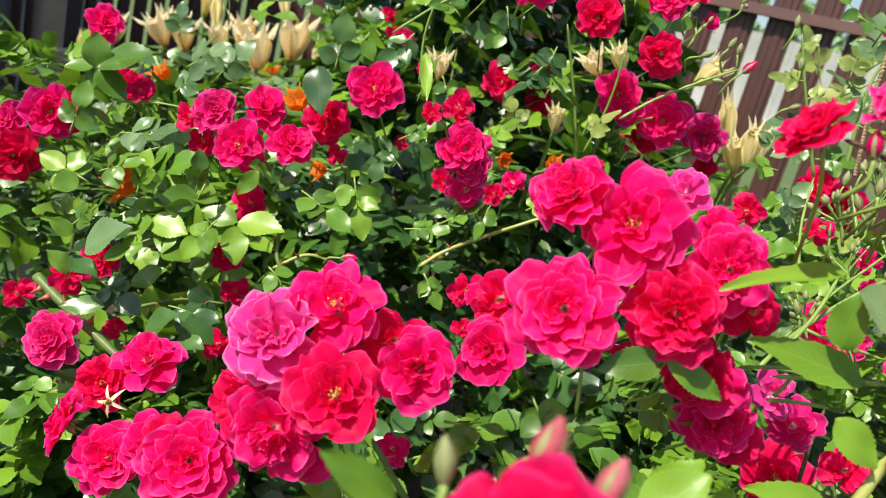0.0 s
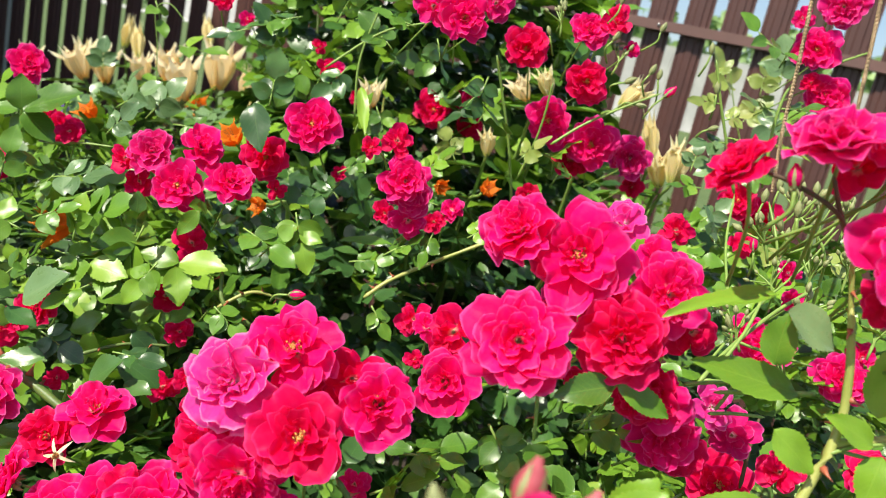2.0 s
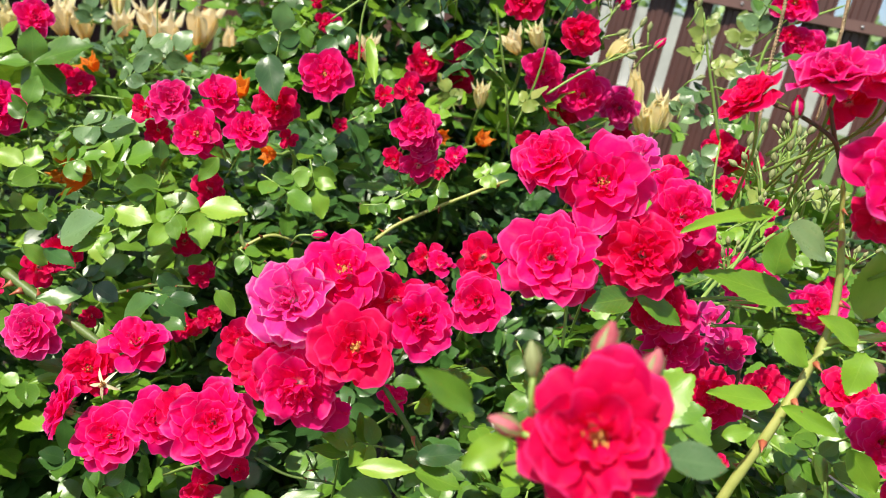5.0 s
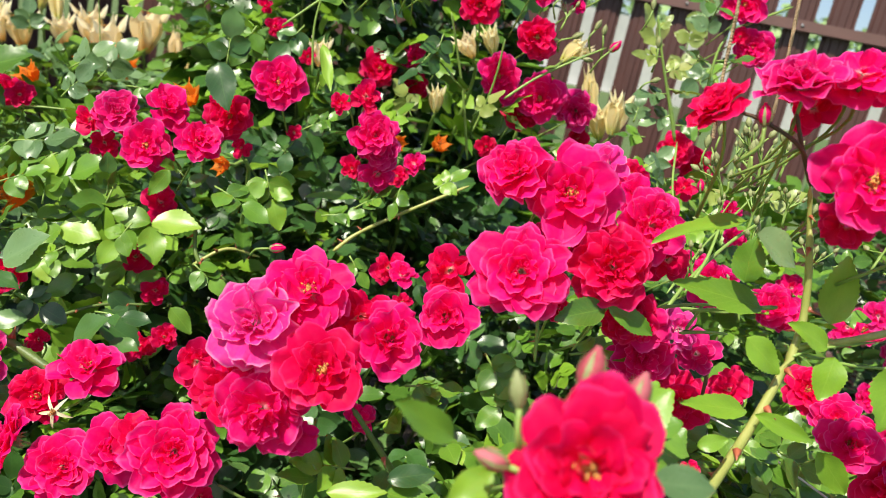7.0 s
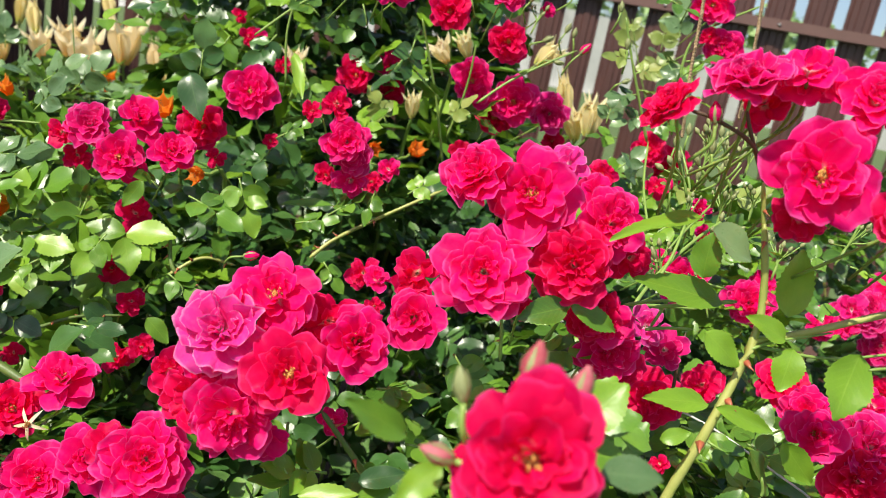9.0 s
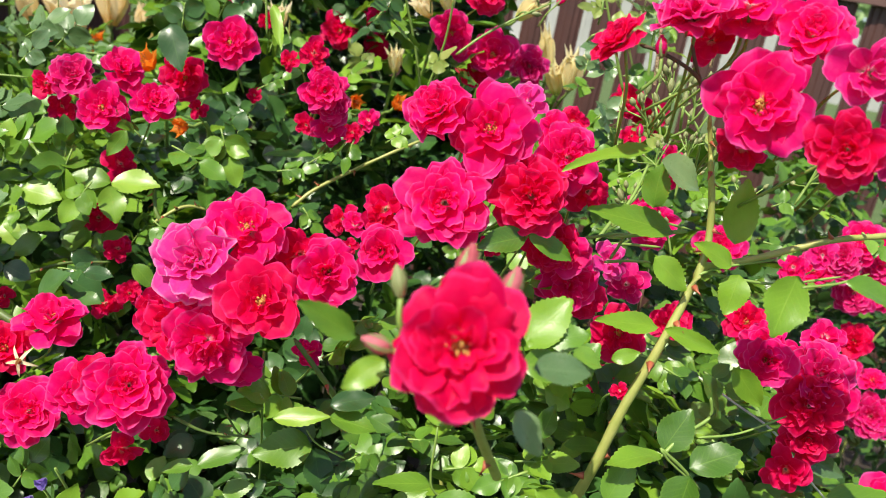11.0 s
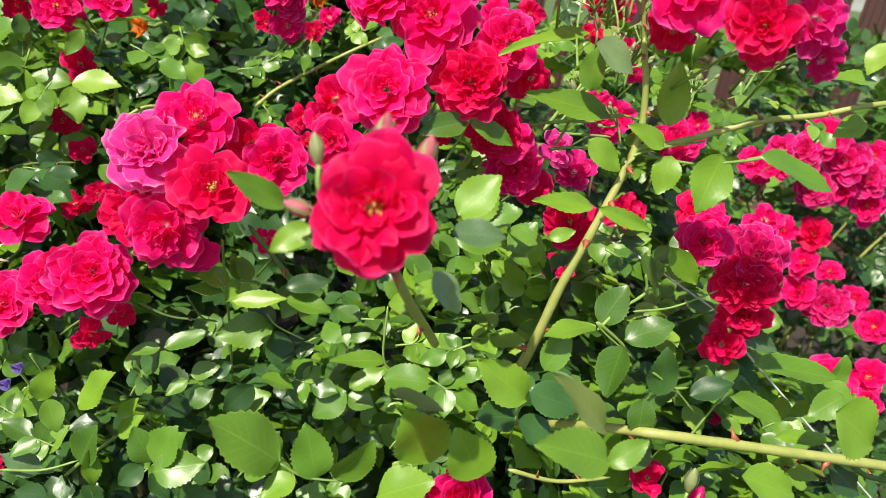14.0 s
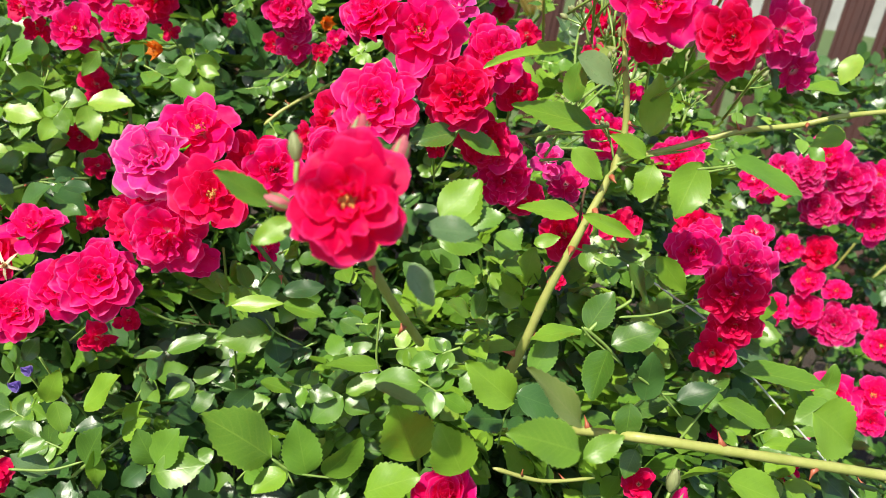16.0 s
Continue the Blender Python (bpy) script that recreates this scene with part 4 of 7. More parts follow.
rose(front, 0.236, 0.45, 1.182, 0.048, (-0.18, -0.98, 0.13), "hot", "ruffled")
rose(front, 0.264, 0.47, 1.163, 0.037, (-0.11, -0.98, 0.16), "red", "open")
rose(front, 0.313, 0.5, 1.169, 0.041, (-0.18, -0.89, 0.41), "magenta", "ruffled")
rose(front, 0.348, 0.55, 1.103, 0.055, (-0.46, -0.83, 0.32), "red", "open")
rose(front, 0.371, 0.6, 1.03, 0.036, (-0.44, -0.81, 0.38), "red", "open")
rose(front, 0.292, 0.5, 1.188, 0.033, (-0.06, -0.87, 0.49), "pale", "full")
rose(front, -0.072, 0.465, 1.066, 0.065, (0.12, -0.79, 0.6), "hot", "full")
rose(front, -0.162, 0.58, 0.974, 0.061, (0.05, -0.78, 0.62), "hot", "full")
rose(front, -0.123, 0.56, 1.006, 0.054, (0.26, -0.76, 0.59), "hot", "semi")
rose(front, -0.204, 0.59, 0.988, 0.052, (-0.92, -0.25, 0.25), "hot", "full")
rose(front, -0.07, 0.6, 1.069, 0.042, (-0.16, -0.9, 0.41), "red", "semi")
rose(front, -0.204, 0.66, 0.991, 0.055, (-0.12, -0.77, 0.63), "red", "open")
rose(front, -0.073, 0.47, 1.011, 0.031, (0.14, -0.98, -0.1), "red", "cup")
rose(front, -0.051, 0.48, 1.022, 0.023, (0.34, -0.91, 0.24), "red", "cup")
rose(front, -0.164, 0.655, 1.025, 0.061, (-0.01, -0.32, 0.95), "hot", "open")
rose(front, 0.443, 0.7, 1.178, 0.058, (-0.55, -0.81, 0.21), "hot", "open")
rose(front, 0.564, 0.74, 1.149, 0.061, (-0.54, -0.81, 0.25), "hot", "full")
rose(front, 0.453, 0.72, 1.254, 0.029, (-0.58, -0.71, 0.39), "hot", "open")
rose(front, 0.431, 0.72, 1.189, 0.039, (-0.67, -0.73, 0.14), "hot", "semi")
rose(front, 0.625, 0.8, 1.16, 0.037, (-0.48, -0.76, 0.43), "hot", "open")
rose(front, 0.482, 0.74, 1.224, 0.026, (-0.57, -0.81, 0.15), "hot", "open")
rose(front, 0.263, 0.6, 1.27, 0.03, (-0.37, -0.89, 0.26), "red", "open")
rose(front, 0.202, 0.39, 1.361, 0.04, (-0.8, -0.04, 0.6), "red", "full")
rose(front, 0.241, 0.378, 1.383, 0.052, (-0.46, -0.17, 0.87), "magenta", "ruffled")
rose(front, 0.272, 0.372, 1.396, 0.038, (-0.42, -0.5, 0.75), "hot", "semi")
rose(front, 0.269, 0.4, 1.373, 0.037, (-0.65, -0.62, 0.44), "red", "open")
rose(front, 0.279, 0.345, 1.34, 0.063, (-0.59, -0.8, 0.08), "hot", "open")
rose(front, 0.303, 0.35, 1.385, 0.051, (-0.49, -0.66, 0.56), "hot", "full")
rose(front, 0.304, 0.295, 1.328, 0.046, (-0.61, -0.8, -0.03), "red", "full")
rose(front, 0.315, 0.31, 1.369, 0.043, (-0.35, -0.9, 0.27), "magenta", "ruffled")
rose(front, 0.289, 0.365, 1.312, 0.034, (-0.45, -0.77, -0.45), "red", "semi")
rose(front, 0.279, 0.385, 1.391, 0.042, (-0.5, -0.56, 0.66), "hot", "semi")
rose(front, 0.347, 0.31, 1.335, 0.044, (-0.12, -0.97, 0.22), "magenta", "ruffled")
rose(front, 0.369, 0.32, 1.312, 0.033, (-0.09, -0.98, -0.2), "magenta", "semi")
rose(front, 0.077, 0.2, 1.2375, 0.060, (-0.3, -0.87, 0.39), "red", "open")
rose(front, 0.176, 0.27, 1.010, 0.046, (-0.24, -0.44, 0.86), "hot", "cup")
rose(front, 0.407, 0.42, 1.145, 0.046, (-0.69, -0.65, 0.33), "hot", "semi")
rose(front, 0.469, 0.43, 1.131, 0.058, (-0.33, -0.77, 0.55), "magenta", "ruffled")
rose(front, 0.46, 0.42, 1.108, 0.058, (-0.58, -0.78, 0.24), "red", "ruffled")
rose(front, 0.471, 0.42, 1.077, 0.046, (-0.45, -0.89, 0.01), "red", "full")
rose(front, 0.45, 0.41, 1.053, 0.043, (-0.68, -0.73, 0.08), "red", "semi")
rose(front, 0.491, 0.46, 1.153, 0.038, (-0.34, -0.67, 0.67), "hot", "open")
rose(front, 0.607, 0.56, 0.875, 0.042, (-0.57, -0.68, 0.47), "hot", "open")
rose(front, 0.669, 0.5, 0.854, 0.036, (-0.62, -0.61, 0.48), "red", "open")
rose(front, 0.381, 0.36, 0.948, 0.034, (-0.47, -0.56, 0.69), "red", "open")
rose(front, -0.199, 0.62, 0.755, 0.041, (0.21, -0.75, 0.63), "red", "open")
rose(front, 0.055, 0.5, 1.086, 0.026, (-0.05, -0.77, 0.63), "hot", "open")
rose(front, 0.188, 0.5, 1.191, 0.022, (-0.04, -0.96, 0.26), "red", "semi")
rose(front, 0.091, 0.6, 1.145, 0.018, (-0.2, -0.92, 0.33), "red", "cup")
rose(front, 0.431, 0.6, 1.099, 0.039, (-0.58, -0.7, 0.41), "red", "open")
rose(front, 0.538, 0.62, 1.1, 0.053, (-0.49, -0.75, 0.45), "red", "open")
rose(front, 0.452, 0.62, 1.099, 0.034, (-0.4, -0.8, 0.4), "red", "open")
rose(front, 0.466, 0.5, 1.125, 0.046, (-0.67, -0.63, 0.4), "hot", "full")
rose(front, 0.484, 0.48, 1.113, 0.046, (-0.54, -0.74, 0.4), "hot", "semi")
rose(front, 0.304, 0.45, 1.095, 0.017, (-0.54, -0.73, 0.42), "red", "cup")
bud(front, 0.054, 0.215, 1.250, 0.0125, (-0.21, 0.3, 0.93))
bud(front, 0.0795, 0.22, 1.256, 0.016, (0.2, 0.3, 0.93), "dusky")
bud(front, 0.1, 0.22, 1.25, 0.0145, (0.22, 0.2, 0.95), "dusky")
bud(front, 0.053, 0.21, 1.229, 0.012, (-0.95, 0.19, 0.25), "dusky")
bud(front, 0.227, 0.38, 1.357, 0.012, (-0.18, 0.15, 0.97), "magenta")
bud(front, 0.421, 0.75, 1.315, 0.014, (0.01, 0.11, 0.99))
bud(front, 0.436, 0.75, 1.296, 0.013, (-0.27, 0.17, 0.95))
bud(front, 0.433, 0.75, 1.33, 0.013, (-0.08, 0.13, 0.99))
bud(front, 0.428, 0.7, 1.325, 0.012, (0.01, 0.11, 0.99))
bud(front, 0.441, 0.7, 1.336, 0.013, (-0.08, 0.13, 0.99))
bud(front, 0.403, 0.6, 1.322, 0.011, (0.19, 0.07, 0.98))
bud(front, 0.401, 0.6, 1.343, 0.01, (-0.08, 0.13, 0.99))
bud(front, 0.399, 0.7, 1.272, 0.013, (-0.18, 0.15, 0.97), "hot")
bud(front, 0.427, 0.7, 1.289, 0.012, (0.01, 0.11, 0.99))
bud(front, 0.451, 0.7, 1.299, 0.012, (0.19, 0.07, 0.98))
bud(front, 0.458, 0.6, 1.283, 0.011, (0.01, 0.11, 0.99))
bud(front, 0.343, 0.6, 1.221, 0.012, (-0.44, 0.2, 0.87))
bud(front, 0.327, 0.25, 1.034, 0.017, (0.05, 0.1, 1.0))
bud(front, 0.339, 0.255, 1.012, 0.018, (0.25, 0.1, 0.9), "magenta")
bud(front, 0.307, 0.5, 1.332, 0.011, (-0.11, 0.1, 0.99))
bud(front, 0.322, 0.5, 1.324, 0.01, (-0.02, 0.09, 1))
bud(front, 0.299, 0.5, 1.321, 0.01, (-0.48, 0.13, 0.87))
# light tone makes up for sun this leaf misses under the cluster
leaf(front, 0.253, 0.405, 1.297, 0.184, 0.385, 1.286, (-0.62, -0.48, 0.62), "light", 0.48, True)
leaf(front, -0.084, 0.475, 0.94, -0.053, 0.465, 0.977, (-0.25, -0.46, 0.85), "light", 0.95, False)
leaf(front, -0.115, 0.48, 0.94, -0.105, 0.475, 0.973, (0.27, -0.31, 0.91), "light", 0.75, False)
leaf(front, -0.108, 0.48, 0.942, -0.098, 0.465, 0.92, (0.15, -0.62, 0.77), "light", 0.90, False)
leaf(front, -0.067, 0.47, 0.928, -0.091, 0.465, 0.925, (0.47, -0.27, 0.84), "deep", 1.00, False)
leaf(front, -0.081, 0.46, 0.893, -0.069, 0.455, 0.932, (-0.25, -0.62, 0.74), "mid", 0.95, False)
leaf(front, -0.074, 0.455, 0.91, -0.069, 0.44, 0.882, (0.60, -0.23, 0.76), "light", 0.95, False)
leaf(front, -0.024, 0.455, 0.896, -0.04, 0.455, 0.929, (-0.25, -0.62, 0.74), "mid", 1.00, False)
leaf(front, -0.023, 0.45, 0.901, -0.008, 0.445, 0.938, (-0.25, -0.62, 0.74), "mid", 1.10, False)
leaf(front, -0.023, 0.44, 0.898, 0.015, 0.43, 0.915, (-0.21, -0.69, 0.69), "light", 1.10, False)
leaf(front, -0.031, 0.45, 0.897, -0.05, 0.445, 0.881, (0.43, -0.50, 0.75), "deep", 1.00, False)
leaf(front, -0.026, 0.45, 0.888, -0.009, 0.44, 0.87, (0.13, -0.44, 0.89), "deep", 1.00, False)
leaf(front, 0.063, 0.305, 1.018, 0.021, 0.3, 1.056, (-0.31, -0.38, 0.87), "light", 0.95, False)
leaf(front, 0.073, 0.3, 1.01, 0.051, 0.29, 1.004, (-0.44, -0.44, 0.78), "light", 1.00, False)
leaf(front, 0.087, 0.3, 1.008, 0.076, 0.3, 1.047, (-0.27, -0.64, 0.72), "mid", 1.00, False)
leaf(front, 0.099, 0.3, 1.008, 0.121, 0.295, 1.039, (0.57, -0.35, 0.74), "light", 0.90, False)
leaf(front, 0.157, 0.288, 1.03, 0.134, 0.284, 1.077, (-0.29, -0.64, 0.71), "light", 1.15, False)
leaf(front, 0.123, 0.28, 1.009, 0.153, 0.27, 1.033, (-0.21, -0.34, 0.92), "light", 1.10, False)
leaf(front, 0.131, 0.455, 0.969, 0.103, 0.45, 0.946, (-0.25, -0.62, 0.74), "mid", 1.05, False)
leaf(front, 0.133, 0.455, 0.972, 0.161, 0.455, 0.993, (-0.25, -0.62, 0.74), "light", 0.80, False)
leaf(front, 0.133, 0.455, 0.965, 0.153, 0.44, 0.964, (-0.60, -0.27, 0.75), "mid", 1.10, False)
leaf(front, 0.053, 0.46, 0.971, 0.03, 0.455, 0.948, (0.49, -0.63, 0.60), "deep", 1.10, False)
leaf(front, 0.035, 0.47, 0.937, 0.066, 0.465, 0.96, (-0.25, -0.62, 0.74), "light", 0.90, False)
leaf(front, 0.059, 0.46, 0.979, 0.086, 0.45, 0.977, (0.09, -0.11, 0.99), "light", 0.90, False)
leaf(front, 0.065, 0.465, 1.024, 0.021, 0.455, 1.022, (0.28, -0.68, 0.68), "light", 1.00, False)
leaf(front, 0.066, 0.47, 1.024, 0.044, 0.475, 1.039, (-0.36, -0.73, 0.58), "deep", 1.00, False)
leaf(front, 0.067, 0.465, 1.021, 0.075, 0.45, 0.99, (0.12, -0.40, 0.91), "deep", 1.10, False)
leaf(front, 0.002, 0.48, 0.967, 0.024, 0.475, 0.98, (-0.01, -0.68, 0.73), "light", 0.85, False)
leaf(front, -0, 0.48, 0.962, -0.017, 0.47, 0.954, (0.08, -0.45, 0.89), "light", 0.80, False)
leaf(front, 0.003, 0.475, 0.939, 0.02, 0.475, 0.957, (-0.25, -0.62, 0.74), "mid", 1.10, False)
leaf(front, -0.022, 0.47, 0.999, -0.045, 0.465, 0.997, (0.23, -0.36, 0.90), "mid", 0.70, False)
leaf(front, -0.019, 0.47, 0.999, 0.015, 0.47, 1.016, (0.25, -0.36, 0.90), "mid", 1.05, True)
leaf(front, 0.03, 0.435, 1.063, 0.068, 0.425, 1.074, (-0.16, -0.67, 0.73), "light", 0.96, True)
leaf(front, 0.069, 0.43, 1.069, 0.103, 0.42, 1.068, (-0.06, -0.39, 0.92), "light", 0.75, False)
leaf(front, 0.068, 0.43, 1.079, 0.1, 0.43, 1.089, (-0.02, -0.63, 0.78), "deep", 0.75, False)
leaf(front, 0.024, 0.45, 1.063, -0.004, 0.445, 1.068, (0.06, -0.38, 0.92), "light", 1.05, True)
leaf(front, 0.021, 0.455, 1.073, 0.005, 0.455, 1.084, (-0.09, -0.57, 0.82), "light", 0.80, False)
leaf(front, 0.155, 0.425, 1.019, 0.107, 0.42, 1.023, (-0.11, -0.38, 0.92), "light", 0.79, True)
leaf(front, 0.141, 0.38, 1.033, 0.181, 0.37, 1.037, (-0.42, -0.46, 0.78), "mid", 0.80, False)
leaf(front, 0.114, 0.255, 1.108, 0.146, 0.25, 1.098, (0.12, -0.44, 0.89), "young", 0.70, True)
leaf(front, -0.053, 0.475, 0.908, -0.035, 0.47, 0.932, (-0.17, -0.59, 0.79), "light", 0.75, False)
leaf(front, -0.054, 0.48, 0.924, -0.037, 0.475, 0.947, (0.33, -0.52, 0.79), "light", 0.70, False)
leaf(front, -0.112, 0.47, 0.876, -0.139, 0.465, 0.897, (-0.25, -0.62, 0.74), "grey", 0.80, False)
leaf(front, -0.115, 0.475, 0.906, -0.135, 0.465, 0.897, (-0.25, -0.62, 0.74), "mid", 0.80, False)
leaf(front, 0.024, 0.46, 0.907, 0.006, 0.45, 0.9, (0.11, -0.63, 0.77), "mid", 1.00, False)
leaf(front, 0.019, 0.48, 0.968, 0.035, 0.48, 0.979, (0.38, -0.68, 0.63), "deep", 1.00, False)
leaf(front, 0.208, 0.375, 1.093, 0.214, 0.375, 1.12, (-0.12, -0.23, 0.97), "mid", 0.85, False)
leaf(front, 0.283, 0.345, 1.103, 0.24, 0.34, 1.101, (-0.14, -0.02, 0.99), "light", 0.70, False)
leaf(front, 0.252, 0.345, 1.064, 0.263, 0.345, 1.1, (-0.25, -0.62, 0.74), "mid", 0.75, False)
leaf(front, 0.238, 0.335, 1.045, 0.199, 0.335, 1.075, (-0.53, -0.60, 0.59), "light", 0.95, False)
leaf(front, 0.232, 0.335, 1.03, 0.201, 0.33, 1.035, (0.48, -0.39, 0.79), "deep", 1.10, False)
leaf(front, 0.235, 0.335, 1.028, 0.266, 0.33, 1.01, (-0.32, -0.50, 0.80), "deep", 1.00, False)
leaf(front, 0.238, 0.335, 1.053, 0.279, 0.325, 1.044, (-0.54, -0.55, 0.63), "deep", 0.85, False)
leaf(front, 0.298, 0.365, 1.094, 0.311, 0.365, 1.127, (-0.46, -0.62, 0.63), "mid", 0.95, False)
leaf(front, 0.316, 0.355, 1.086, 0.35, 0.35, 1.107, (-0.70, -0.45, 0.56), "mid", 1.00, False)
leaf(front, 0.303, 0.335, 1.093, 0.29, 0.322, 1.058, (-0.64, -0.00, 0.77), "mid", 1.05, False)
leaf(front, 0.345, 0.335, 1.05, 0.34, 0.335, 1.094, (-0.24, -0.49, 0.84), "deep", 0.85, False)
leaf(front, 0.334, 0.335, 1.047, 0.333, 0.325, 1.016, (-0.29, -0.44, 0.85), "mid", 0.90, False)
leaf(front, 0.373, 0.335, 1.05, 0.404, 0.33, 1.067, (-0.60, -0.45, 0.67), "deep", 0.75, False)
leaf(front, 0.411, 0.335, 1.05, 0.466, 0.33, 1.03, (0.12, -0.67, 0.73), "light", 0.79, True)
leaf(front, 0.465, 0.425, 1.062, 0.516, 0.41, 1.046, (-0.60, -0.63, 0.49), "grey", 0.96, True)
leaf(front, 0.43, 0.345, 1.074, 0.509, 0.335, 1.069, (-0.44, -0.34, 0.83), "light", 0.73, True)
leaf(front, 0.485, 0.305, 1.072, 0.457, 0.3, 1.056, (-0.61, -0.68, 0.40), "light", 0.95, False)
leaf(front, 0.396, 0.23, 1.112, 0.436, 0.222, 1.089, (-0.63, -0.40, 0.67), "light", 1.20, False)
leaf(front, 0.42, 0.305, 1.005, 0.357, 0.3, 1.012, (-0.80, 0.31, 0.52), "light", 0.65, False)
leaf(front, 0.405, 0.29, 1.009, 0.457, 0.28, 0.995, (-0.67, -0.30, 0.68), "light", 0.75, False)
leaf(front, 0.515, 0.32, 0.995, 0.556, 0.315, 0.964, (-0.47, -0.51, 0.72), "deep", 0.90, False)
leaf(front, 0.229, 0.215, 1.109, 0.187, 0.21, 1.15, (-0.14, -0.52, 0.84), "young", 0.73, True)
leaf(front, 0.214, 0.185, 1.114, 0.172, 0.18, 1.131, (0.10, -0.64, 0.76), "light", 0.75, False)
leaf(front, 0.232, 0.21, 1.09, 0.254, 0.21, 1.107, (-0.22, -0.67, 0.71), "light", 0.80, False)
leaf(front, 0.178, 0.255, 1.045, 0.158, 0.255, 1.08, (-0.40, -0.51, 0.76), "light", 1.00, False)
leaf(front, 0.468, 0.335, 1.009, 0.524, 0.33, 1.01, (-0.56, -0.36, 0.74), "light", 0.61, True)
leaf(front, 0.341, 0.405, 1.135, 0.37, 0.4, 1.103, (0.18, -0.54, 0.82), "mid", 0.70, False)
leaf(front, 0.362, 0.4, 1.146, 0.394, 0.395, 1.116, (-0.74, -0.24, 0.63), "light", 1.05, True)
leaf(front, 0.256, 0.392, 1.261, 0.25, 0.39, 1.29, (-0.86, -0.42, 0.29), "mid", 1.15, False)
leaf(front, 0.248, 0.385, 1.294, 0.28, 0.38, 1.28, (-0.25, -0.62, 0.74), "grey", 0.95, False)
leaf(front, 0.316, 0.38, 1.246, 0.31, 0.378, 1.292, (-0.47, -0.65, 0.60), "light", 0.75, False)
leaf(front, 0.253, 0.37, 1.233, 0.278, 0.36, 1.216, (-0.57, -0.51, 0.64), "light", 0.80, False)
leaf(front, 0.311, 0.37, 1.233, 0.282, 0.37, 1.247, (-0.67, -0.44, 0.60), "light", 0.65, False)
leaf(front, 0.27, 0.37, 1.185, 0.221, 0.365, 1.189, (-0.43, -0.63, 0.64), "light", 0.73, True)
leaf(front, 0.268, 0.36, 1.188, 0.311, 0.35, 1.178, (-0.52, -0.69, 0.50), "light", 0.73, True)
leaf(front, 0.33, 0.33, 1.243, 0.314, 0.318, 1.205, (-0.13, -0.77, 0.63), "light", 1.05, False)
leaf(front, 0.319, 0.37, 1.228, 0.311, 0.36, 1.202, (-0.24, -0.68, 0.69), "light", 1.00, False)
leaf(front, 0.314, 0.275, 1.259, 0.362, 0.262, 1.246, (-0.51, -0.29, 0.81), "mid", 0.96, True)
leaf(front, 0.181, 0.412, 1.227, 0.216, 0.405, 1.215, (-0.25, -0.8, 0.5), "mid", 0.62, False)
leaf(front, 0.179, 0.412, 1.225, 0.145, 0.405, 1.217, (-0.05, -0.8, 0.6), "mid", 0.70, False)
cane(front, [(0.173, 0.43, 1.187), (0.178, 0.42, 1.21), (0.181, 0.412, 1.227)], 0.0009, 0.0007, TWIG, 0)
leaf(front, 0.166, 0.335, 1.178, 0.182, 0.335, 1.213, (-0.52, -0.70, 0.49), "light", 1.00, False)
leaf(front, 0.174, 0.33, 1.185, 0.197, 0.325, 1.196, (-0.25, -0.62, 0.74), "mid", 1.00, False)
leaf(front, 0.121, 0.225, 1.218, 0.147, 0.22, 1.221, (-0.64, -0.43, 0.64), "grey", 0.80, False)
leaf(front, 0.236, 0.36, 1.163, 0.253, 0.355, 1.172, (-0.41, -0.81, 0.43), "light", 0.80, False)
leaf(front, 0.201, 0.35, 1.17, 0.223, 0.345, 1.165, (-0.24, -0.52, 0.82), "mid", 0.90, False)
leaf(front, 0.428, 0.33, 1.303, 0.383, 0.325, 1.302, (-0.64, -0.33, 0.69), "light", 0.79, True)
leaf(front, 0.423, 0.33, 1.328, 0.412, 0.325, 1.308, (-0.74, -0.40, 0.54), "light", 0.90, False)
leaf(front, 0.455, 0.355, 1.272, 0.429, 0.35, 1.261, (-0.38, -0.78, 0.49), "light", 0.80, False)
leaf(front, 0.35, 0.318, 1.314, 0.359, 0.312, 1.299, (0.14, -0.85, 0.51), "deep", 0.70, False)
leaf(front, 0.046, 0.25, 1.215, 0.018, 0.245, 1.232, (-0.16, -0.83, 0.54), "mid", 0.88, True)
leaf(front, 0.055, 0.225, 1.217, 0.038, 0.22, 1.205, (-0.11, -0.76, 0.64), "light", 0.90, False)
leaf(front, 0.113, 0.215, 1.202, 0.129, 0.21, 1.183, (-0.30, -0.49, 0.82), "grey", 0.75, False)
leaf(front, 0.148, 0.3, 1.198, 0.168, 0.3, 1.225, (-0.39, -0.68, 0.62), "light", 0.95, False)
leaf(front, 0.148, 0.3, 1.184, 0.177, 0.295, 1.186, (-0.43, -0.63, 0.64), "light", 1.00, False)
leaf(front, 0.211, 0.36, 1.151, 0.225, 0.36, 1.174, (-0.45, -0.63, 0.64), "mid", 1.00, False)
cane(front, [(-0.04, 0.47, 1.04), (-0.014, 0.47, 1.028), (0.019, 0.47, 1.026)], 0.0012, 0.0008, CANE_DARK, 2)
cane(front, [(-0.14, 0.46, 0.887), (-0.109, 0.46, 0.886), (-0.082, 0.46, 0.895)], 0.0013, 0.0009, TWIG, 0)
cane(front, [(0.063, 0.3, 1.021), (0.079, 0.3, 1.01), (0.105, 0.3, 1.005)], 0.0010, 0.0007, TWIG, 0)
cane(front, [(0.091, 0.46, 1.016), (0.068, 0.46, 1.028), (0.058, 0.46, 1.04)], 0.0009, 0.0006, TWIG, 0)
cane(front, [(0.141, 0.4, 1.083), (0.146, 0.4, 1.033), (0.172, 0.4, 1.023)], 0.0010, 0.0007, TWIG, 0)
